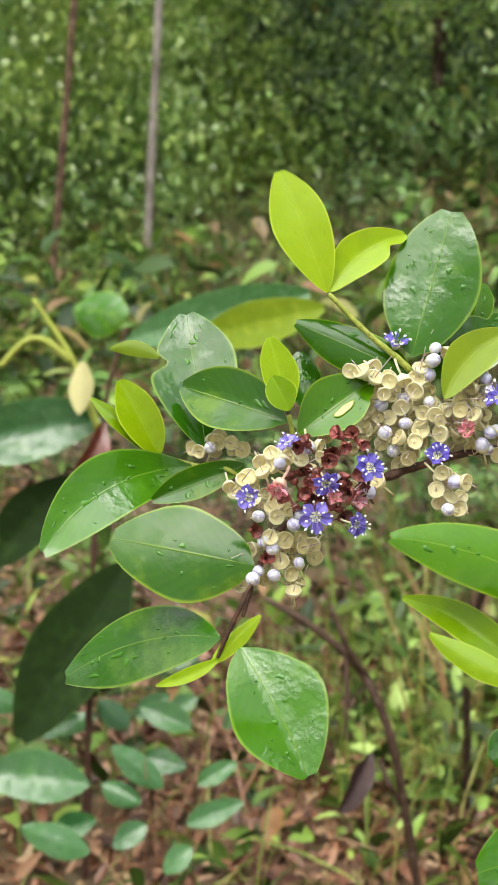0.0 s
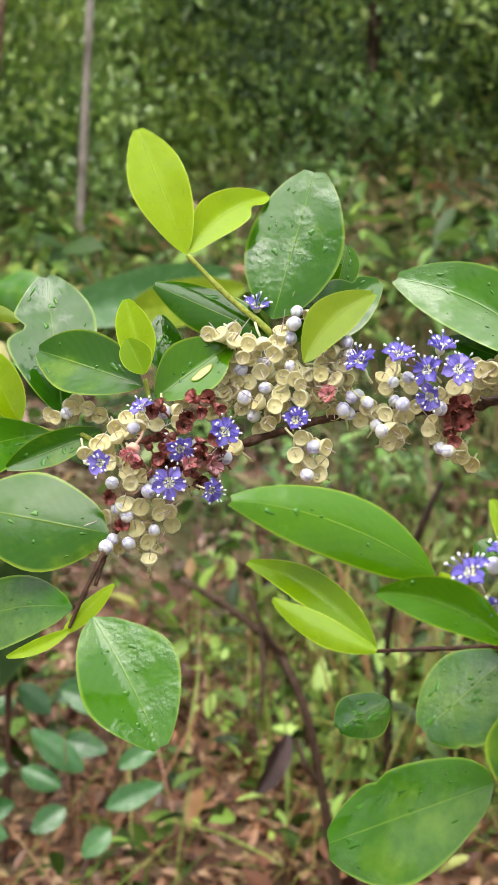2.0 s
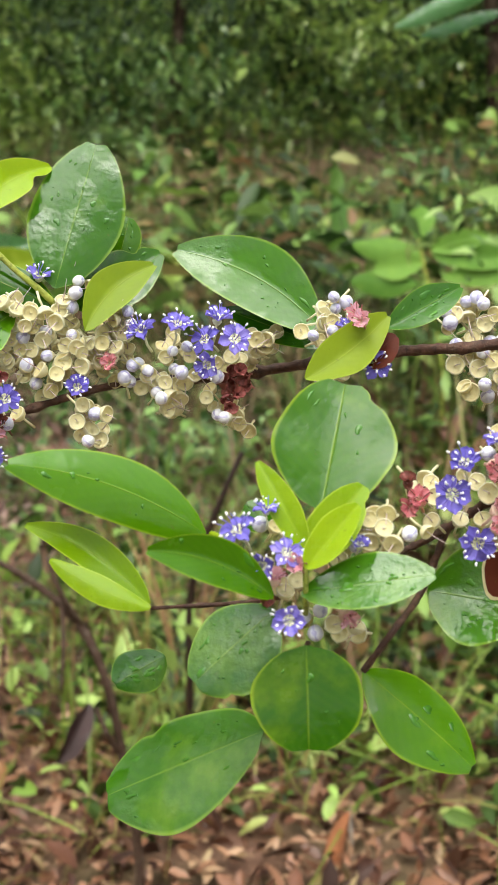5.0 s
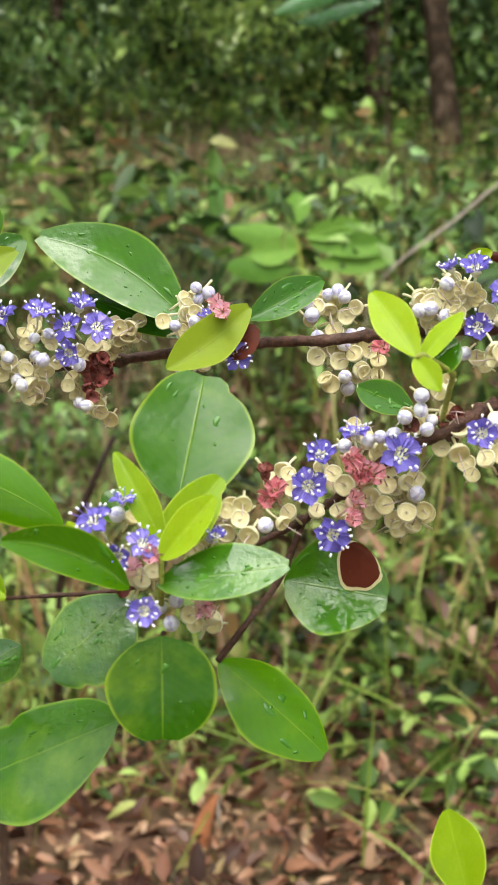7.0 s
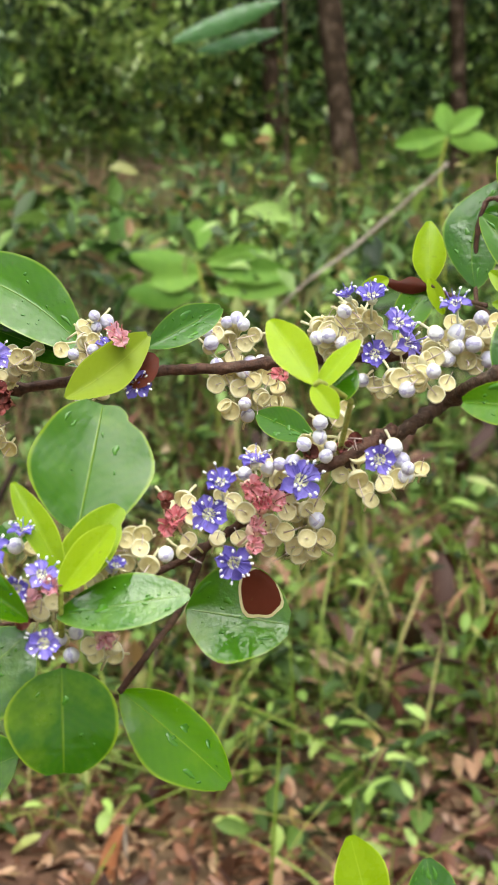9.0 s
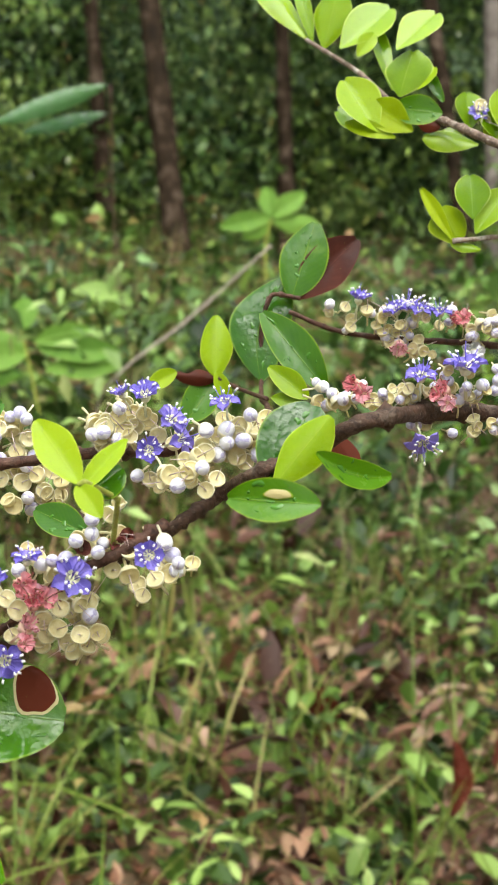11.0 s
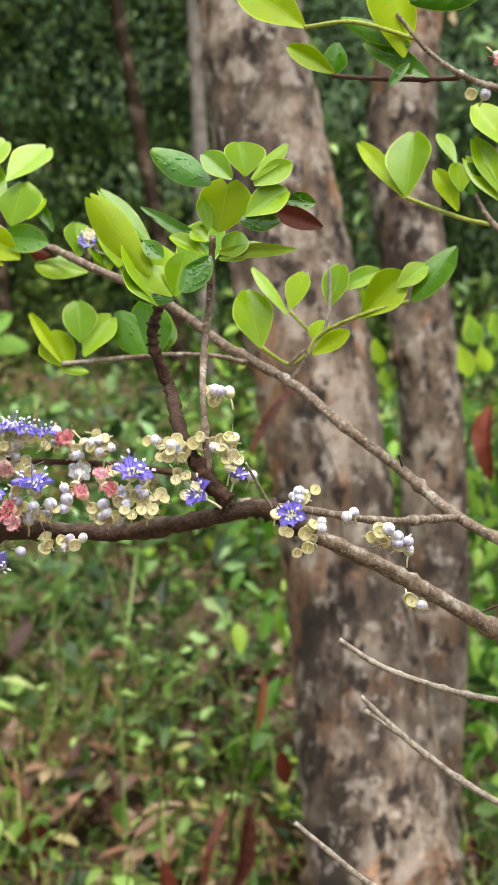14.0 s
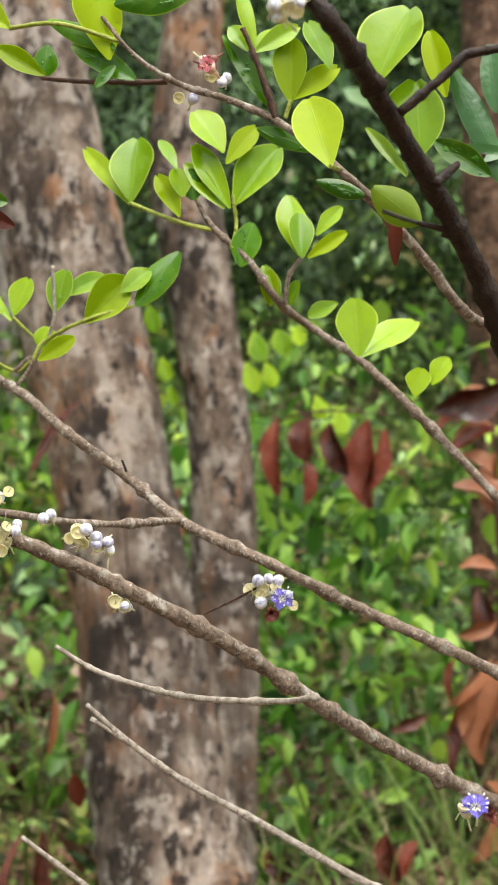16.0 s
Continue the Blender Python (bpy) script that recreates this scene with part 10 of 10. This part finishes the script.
leaf(br, (-0.2773, 1.6551, 1.1780), (-0.2732, 1.6693, 1.2434), (0.12, -0.97, 0.20), 0.0292, "pale")
leaf(br, (-0.2853, 1.6567, 1.0905), (-0.2415, 1.6735, 1.1628), (-0.03, -0.97, 0.24), 0.0538, "red")
stem(br, "young_stem", [((-0.2571, 1.6840, 1.1583), 4.94), ((-0.2893, 1.6910, 1.2426), 4.24), ((-0.3391, 1.6970, 1.3198), 2.82)])
stem(br, "young_stem", [((-0.2893, 1.6910, 1.2426), 4.94), ((-0.3388, 1.6924, 1.2706), 4.24), ((-0.3810, 1.6879, 1.2353), 4.24)])
leaf(br, (-0.1700, 1.6044, 0.7265), (-0.2330, 1.6136, 0.7758), (0.27, -0.83, 0.49), 0.0357, "sage", a=0.9)
leaf(br, (-0.1467, 1.7660, 0.7503), (-0.2152, 1.7705, 0.7792), (0.16, -0.84, 0.51), 0.0391, "sage", a=0.9)
leaf(br, (-0.2798, 1.7970, 0.7549), (-0.3434, 1.7837, 0.7386), (0.05, -0.86, 0.52), 0.0286, "sage", a=0.9)
leaf(br, (-0.1361, 1.5187, 0.7140), (-0.0706, 1.5132, 0.7438), (-0.28, -0.83, 0.47), 0.0290, "sage", a=0.9)
leaf(br, (-0.3550, 1.7440, 0.7472), (-0.2938, 1.7380, 0.7727), (-0.25, -0.88, 0.40), 0.0332, "sage", a=0.9)
leaf(br, (-0.3865, 1.8288, 0.7601), (-0.4470, 1.8189, 0.7784), (0.28, -0.82, 0.49), 0.0348, "sage", a=0.9)
leaf(br, (-0.2297, 1.7638, 0.7501), (-0.2721, 1.7706, 0.7863), (0.27, -0.84, 0.47), 0.0336, "sage", a=0.9)
leaf(br, (-0.2260, 1.7985, 0.7550), (-0.1803, 1.8062, 0.7848), (-0.13, -0.89, 0.43), 0.0311, "sage", a=0.9)
leaf(br, (-0.1813, 1.8170, 0.7578), (-0.1428, 1.8222, 0.7766), (-0.11, -0.88, 0.46), 0.0290, "sage", a=0.9)
leaf(br, (-0.2062, 1.6849, 0.7380), (-0.1476, 1.6754, 0.7271), (-0.02, -0.81, 0.58), 0.0321, "sage", a=0.9)
leaf(br, (-0.2886, 1.4901, 0.7099), (-0.2358, 1.4837, 0.7329), (-0.30, -0.84, 0.45), 0.0332, "sage", a=0.9)
leaf(br, (-0.1818, 1.5175, 0.7139), (-0.2196, 1.5043, 0.6917), (-0.04, -0.83, 0.56), 0.0290, "sage", a=0.9)
leaf(br, (-0.1291, 1.6126, 0.7276), (-0.0810, 1.6198, 0.7542), (-0.15, -0.86, 0.50), 0.0258, "sage", a=0.9)
leaf(br, (-0.2026, 1.9674, 0.7812), (-0.1518, 1.9605, 0.8006), (-0.27, -0.88, 0.39), 0.0242, "sage", a=0.9)
leaf(br, (-0.2467, 1.6094, 0.7273), (-0.1971, 1.5991, 0.7104), (0.04, -0.79, 0.61), 0.0307, "sage", a=0.9)
leaf(br, (-0.1262, 1.4701, 0.7069), (-0.1568, 1.4569, 0.6826), (-0.09, -0.82, 0.56), 0.0281, "sage", a=0.9)
leaf(br, (-0.1052, 1.7671, 0.7504), (-0.0714, 1.7744, 0.7795), (-0.18, -0.88, 0.43), 0.0219, "sage", a=0.9)

shrub = thing("dead_branch", (0.114, 1.319, rise(0.114, 1.319)), "dark dead branch with thin twigs over the litter", "branch")
br = stem(shrub, "darkwood", [((0.1144, 1.3193, 0.7011), 4.54), ((0.0970, 1.2988, 0.8083), 4.44), ((0.0784, 1.2866, 0.8973), 4.37), ((0.0508, 1.2914, 0.9570), 3.93), ((0.0068, 1.2941, 0.9977), 3.50), ((-0.0425, 1.2956, 1.0275), 2.62)], "stem", "", True)
stem(br, "darkwood", [((0.0562, 1.2911, 0.9516), 3.06), ((0.0344, 1.2739, 0.9890), 2.58), ((0.0197, 1.2771, 1.0265), 2.15)])
stem(br, "darkwood", [((0.0349, 1.2833, 0.9812), 2.60), ((0.0363, 1.2694, 0.9409), 2.15), ((0.0338, 1.2653, 0.8980), 1.72)])
stem(br, "darkwood", [((0.0942, 1.2997, 0.8193), 3.11), ((0.0786, 1.2819, 0.8483), 2.62), ((0.0687, 1.2840, 0.8728), 2.19)])
leaf(br, (0.0317, 1.3266, 0.8026), (0.0687, 1.3396, 0.8570), (-0.26, -0.88, 0.39), 0.0340, "dusk", fold=0.9)

shrub = thing("dead_stick", (0.210, 1.692, rise(0.210, 1.692)), "dark thin dead stick in the litter", "stick")
br = stem(shrub, "darkbark", [((0.2102, 1.6918, 0.8923), 4.34), ((0.2435, 1.6821, 1.0073), 4.29), ((0.2721, 1.6871, 1.0714), 3.57)], "stem", "", True)

shrub = thing("grass_stalk", (0.882, 2.477, rise(0.882, 2.477)), "long dry grey grass stalk", "stalk")
br = stem(shrub, "greytwig", [((0.8822, 2.4771, 1.2170), 2.19), ((0.8889, 2.3799, 1.2944), 2.73), ((1.0097, 2.3569, 1.3980), 2.73), ((1.1708, 2.3284, 1.5531), 2.10)], "stem", "", True)

shrub = thing("leafy_sapling", (1.595, 1.491, rise(1.595, 1.491)), "sapling with hanging bright green leaflets", "sapling")
br = stem(shrub, "wood", [((1.5948, 1.4910, 1.1403), 1.81), ((1.5927, 1.4702, 1.4108), 1.81), ((1.5643, 1.4130, 1.5840), 1.77), ((1.5337, 1.2999, 1.6030), 1.26)], "stem", "", True)
leaf(br, (1.4930, 1.3428, 1.5830), (1.5011, 1.3307, 1.5359), (-0.67, -0.74, 0.08), 0.0338, "lime")
leaf(br, (1.5165, 1.3188, 1.5849), (1.5232, 1.3087, 1.5456), (-0.68, -0.73, 0.07), 0.0321, "lime")
leaf(br, (1.5342, 1.3007, 1.5879), (1.5414, 1.2909, 1.5587), (-0.68, -0.73, 0.08), 0.0238, "lime")
leaf(br, (1.4855, 1.3542, 1.5370), (1.4931, 1.3426, 1.4901), (-0.66, -0.75, 0.08), 0.0287, "lime")
leaf(br, (1.5062, 1.3333, 1.5365), (1.5148, 1.3214, 1.4981), (-0.66, -0.75, 0.08), 0.0255, "lime")
leaf(br, (1.3806, 1.4530, 1.6232), (1.3862, 1.4437, 1.5804), (-0.62, -0.78, 0.09), 0.0253, "lime")
leaf(br, (1.3965, 1.4433, 1.5474), (1.4035, 1.4330, 1.5090), (-0.61, -0.78, 0.10), 0.0237, "lime")
leaf(br, (1.4067, 1.4366, 1.5053), (1.4121, 1.4282, 1.4712), (-0.62, -0.78, 0.09), 0.0186, "lime")
leaf(br, (1.6608, 1.3246, 1.4762), (1.6644, 1.3172, 1.4317), (-0.72, -0.69, 0.06), 0.0300, "lime")
leaf(br, (1.6354, 1.3487, 1.4944), (1.6458, 1.3352, 1.4585), (-0.66, -0.74, 0.09), 0.0305, "lime")

shrub = thing("withered_sapling", (1.638, 1.523, rise(1.638, 1.523)), "sapling with withered red-brown hanging leaves", "sapling")
br = stem(shrub, "wood", [((1.6381, 1.5226, 1.0904), 1.85), ((1.6019, 1.4685, 1.3204), 1.81), ((1.5814, 1.4084, 1.4340), 1.77), ((1.5618, 1.2836, 1.4598), 1.68), ((1.6388, 1.2062, 1.4539), 1.26)], "stem", "", True)
leaf(br, (1.5219, 1.3247, 1.4507), (1.5074, 1.3297, 1.3390), (-0.71, -0.70, 0.06), 0.0509, "red")
leaf(br, (1.5573, 1.2887, 1.4532), (1.5434, 1.2970, 1.3860), (-0.78, -0.62, 0.08), 0.0660, "red")
leaf(br, (1.5771, 1.2695, 1.4444), (1.5840, 1.2554, 1.3624), (-0.72, -0.70, 0.06), 0.0530, "red")
leaf(br, (1.6183, 1.2274, 1.4485), (1.6013, 1.2331, 1.3160), (-0.76, -0.65, 0.07), 0.0824, "red")
leaf(br, (1.6191, 1.1994, 1.4333), (1.5967, 1.2129, 1.3280), (-0.81, -0.58, 0.10), 0.0423, "red")
leaf(br, (1.5522, 1.2993, 1.3888), (1.5532, 1.2927, 1.3240), (-0.74, -0.67, 0.06), 0.0380, "red")

shrub = thing("withered_sapling", (1.783, 1.115, rise(1.783, 1.115)), "sapling with withered red-brown hanging leaves", "sapling")
br = stem(shrub, "wood", [((1.7830, 1.1149, 0.8093), 3.36), ((1.7693, 1.1075, 1.0611), 3.36), ((1.7555, 1.1001, 1.3129), 3.36), ((1.7444, 1.0972, 1.4809), 2.52)], "stem", "", True)
leaf(br, (1.7025, 1.0684, 1.4804), (1.6389, 1.1286, 1.4347), (-0.75, -0.61, 0.24), 0.0421, "red")
leaf(br, (1.7099, 1.0654, 1.4271), (1.6617, 1.1162, 1.4020), (-0.76, -0.61, 0.24), 0.0422, "red")
leaf(br, (1.6656, 1.0709, 1.0495), (1.6184, 1.1083, 0.9374), (-0.88, -0.42, 0.23), 0.0465, "red")
leaf(br, (1.6857, 1.0519, 1.0331), (1.6445, 1.0875, 0.9676), (-0.86, -0.39, 0.33), 0.0664, "rust")
leaf(br, (1.6911, 1.1910, 1.0084), (1.6539, 1.2262, 0.9829), (-0.76, -0.52, 0.40), 0.0269, "red")
leaf(br, (1.7181, 1.1567, 1.0916), (1.7038, 1.1656, 1.0299), (-0.85, -0.50, 0.13), 0.0233, "red")
leaf(br, (1.7186, 1.0801, 1.1490), (1.6794, 1.1175, 1.1255), (-0.75, -0.55, 0.37), 0.0330, "rust")
leaf(br, (1.7062, 1.0747, 1.3618), (1.6796, 1.1043, 1.3953), (-0.67, -0.73, 0.12), 0.0442, "rust")
leaf(br, (1.5761, 1.1777, 0.8564), (1.5797, 1.1674, 0.7845), (-0.72, -0.69, 0.06), 0.0530, "red")
leaf(br, (1.6724, 1.0314, 1.0988), (1.6264, 1.0652, 0.9608), (-0.88, -0.44, 0.18), 0.0983, "rust")
leaf(br, (1.7054, 1.0361, 1.4902), (1.6326, 1.1134, 1.4473), (-0.77, -0.61, 0.21), 0.0695, "red")
leaf(br, (1.6842, 1.0494, 1.0809), (1.6272, 1.0985, 0.9883), (-0.86, -0.40, 0.32), 0.0641, "rust")
leaf(br, (1.7052, 1.0513, 1.3122), (1.6594, 1.1010, 1.3539), (-0.66, -0.73, 0.15), 0.0655, "rust")
leaf(br, (1.6722, 1.0747, 0.9259), (1.6916, 1.0513, 0.8827), (-0.59, -0.79, 0.16), 0.0533, "rust")
leaf(br, (1.7163, 1.0762, 1.2226), (1.6785, 1.1136, 1.2316), (-0.65, -0.72, 0.26), 0.0396, "rust")
leaf(br, (1.7262, 1.0864, 1.4873), (1.6655, 1.1226, 1.4494), (-0.71, -0.71, 0.04), 0.0500, "rust")
leaf(br, (1.7302, 1.0868, 1.4358), (1.6727, 1.1191, 1.4041), (-0.71, -0.71, 0.04), 0.0450, "rust")
leaf(br, (1.7349, 1.0854, 1.3958), (1.7116, 1.0879, 1.3087), (-0.71, -0.71, 0.04), 0.0500, "rust")
leaf(br, (1.7385, 1.1074, 1.0928), (1.6881, 1.1360, 1.0217), (-0.71, -0.71, 0.04), 0.0550, "rust")
leaf(br, (1.7247, 1.1125, 1.1969), (1.7254, 1.0895, 1.1236), (-0.71, -0.71, 0.04), 0.0425, "red")
leaf(br, (1.6719, 1.1974, 0.8246), (1.6288, 1.2174, 0.7675), (-0.71, -0.71, 0.04), 0.0425, "red")
leaf(br, (1.7480, 1.1172, 0.8644), (1.7183, 1.1246, 0.7951), (-0.71, -0.71, 0.04), 0.0600, "rust")
leaf(br, (1.5687, 1.4034, 0.8029), (1.5702, 1.3777, 0.7512), (-0.71, -0.71, 0.04), 0.0382, "red")
leaf(br, (1.4569, 1.4696, 1.3554), (1.4389, 1.4666, 1.2698), (-0.71, -0.71, 0.04), 0.0255, "red")

shrub = thing("dry_stalk", (1.128, 1.490, rise(1.128, 1.490)), "dry stalk with dark red curled leaves", "stalk")
br = stem(shrub, "darkbark", [((1.1280, 1.4905, 0.6827), 1.17), ((1.1627, 1.4690, 0.8552), 1.17), ((1.1965, 1.4479, 1.0588), 1.17)], "stem", "", True)
leaf(br, (1.1975, 1.4473, 1.0682), (1.1892, 1.4410, 0.9866), (-0.62, -0.78, 0.12), 0.0194, "rust")
leaf(br, (1.1817, 1.4575, 0.8886), (1.1663, 1.4497, 0.7668), (-0.61, -0.78, 0.13), 0.0403, "red")
leaf(br, (1.1619, 1.4694, 0.8824), (1.1144, 1.4839, 0.7831), (-0.72, -0.65, 0.25), 0.0252, "red")
leaf(br, (1.0520, 1.4766, 0.8278), (1.0589, 1.4578, 0.7236), (-0.49, -0.86, 0.12), 0.0468, "red")
leaf(br, (1.2197, 1.4347, 0.9586), (1.2242, 1.4257, 0.9134), (-0.55, -0.83, 0.11), 0.0234, "brown")
leaf(br, (1.0972, 1.9149, 0.7964), (1.0907, 1.9063, 0.7069), (-0.48, -0.87, 0.12), 0.0553, "brown")

shrub = thing("dry_stalk", (1.072, 1.144, rise(1.072, 1.144)), "dry stalk with dark red curled leaves", "stalk")
br = stem(shrub, "darkbark", [((1.0718, 1.1438, 1.3086), 0.78), ((1.0114, 1.1222, 1.3964), 0.76), ((0.9951, 1.1323, 1.4404), 0.95)], "stem", "", True)
leaf(br, (0.9992, 1.1293, 1.4373), (0.9458, 1.1655, 1.3593), (-0.71, -0.68, 0.17), 0.0195, "red")
leaf(br, (1.3489, 1.3679, 1.3503), (1.3512, 1.3564, 1.2391), (-0.68, -0.73, 0.06), 0.0223, "rust")

shrub = thing("dry_stalk", (0.389, 1.472, rise(0.389, 1.472)), "dry stalk with withered rust leaves", "stalk")
br = stem(shrub, "greytwig", [((0.3891, 1.4715, 0.5125), 2.69), ((0.3818, 1.4862, 0.6055), 2.02), ((0.3781, 1.4959, 0.6686), 2.02)], "stem", "", True)
leaf(br, (0.3754, 1.4768, 0.6765), (0.3395, 1.4591, 0.5756), (-0.37, -0.88, 0.29), 0.0399, "rust")
leaf(br, (0.3431, 1.4907, 0.5638), (0.2975, 1.5038, 0.5718), (-0.10, -0.76, 0.64), 0.0278, "rust")

shrub = thing("broad_seedling", (0.908, 2.874, rise(0.908, 2.874)), "seedling with broad light green leaves", "seedling")
br = stem(shrub, "young_stem", [((0.9079, 2.8743, 1.0853), 3.15), ((0.8821, 2.9050, 1.2590), 3.15), ((0.8567, 2.9287, 1.3828), 2.52)], "stem", "", True)
leaf(br, (0.8875, 2.9156, 1.3467), (1.0669, 2.8683, 1.3458), (-0.25, -0.94, 0.24), 0.0652, "fresh")
leaf(br, (0.8692, 2.9203, 1.3459), (0.7164, 2.9639, 1.3704), (-0.23, -0.94, 0.24), 0.0587, "fresh")
leaf(br, (0.8693, 2.9186, 1.3334), (0.7596, 2.9447, 1.3136), (-0.27, -0.93, 0.25), 0.0652, "fresh")
leaf(br, (0.8567, 2.9287, 1.3828), (0.8709, 2.9449, 1.4587), (-0.29, -0.92, 0.25), 0.0607, "fresh")
leaf(br, (0.8813, 2.9189, 1.3589), (1.0030, 2.8919, 1.3955), (-0.28, -0.93, 0.25), 0.0522, "fresh")
leaf(br, (0.9062, 2.9039, 1.2975), (1.0647, 2.8646, 1.3145), (-0.26, -0.93, 0.26), 0.0548, "fresh")
leaf(br, (0.8575, 2.9147, 1.2829), (0.7110, 2.9541, 1.2890), (-0.24, -0.94, 0.26), 0.0652, "fresh")

shrub = thing("broad_seedling", (1.148, 3.014, rise(1.148, 3.014)), "seedling with broad light green leaves", "seedling")
br = stem(shrub, "wood", [((1.1480, 3.0140, 1.3260), 1.61), ((1.1140, 3.0442, 1.5796), 1.61), ((1.0961, 3.0748, 1.9818), 1.61)], "stem", "", True)
leaf(br, (1.0901, 3.0777, 1.9815), (0.8550, 3.1855, 1.8839), (-0.43, -0.90, 0.03), 0.0501, "sage")
leaf(br, (1.0910, 3.0736, 1.9144), (0.9099, 3.1578, 1.8595), (-0.43, -0.90, 0.05), 0.0334, "sage")

shrub = thing("broad_seedling", (1.584, 3.142, rise(1.584, 3.142)), "seedling with broad light green leaves", "seedling")
br = stem(shrub, "young_stem", [((1.5842, 3.1416, 1.4015), 3.68), ((1.5678, 3.1615, 1.6211), 3.68), ((1.5798, 3.1606, 1.7098), 2.94)], "stem", "", True)
leaf(br, (1.5797, 3.1610, 1.7171), (1.4607, 3.2168, 1.6899), (-0.45, -0.88, 0.15), 0.0548, "fresh")
leaf(br, (1.5797, 3.1610, 1.7171), (1.6620, 3.1341, 1.7878), (-0.45, -0.87, 0.20), 0.0549, "fresh")
leaf(br, (1.5797, 3.1610, 1.7171), (1.5696, 3.1811, 1.7987), (-0.41, -0.90, 0.17), 0.0503, "fresh")
leaf(br, (1.5798, 3.1606, 1.7098), (1.5119, 3.1848, 1.6623), (-0.44, -0.88, 0.19), 0.0517, "fresh")
leaf(br, (1.5825, 3.1591, 1.7070), (1.6993, 3.1025, 1.7003), (-0.42, -0.89, 0.14), 0.0548, "fresh")
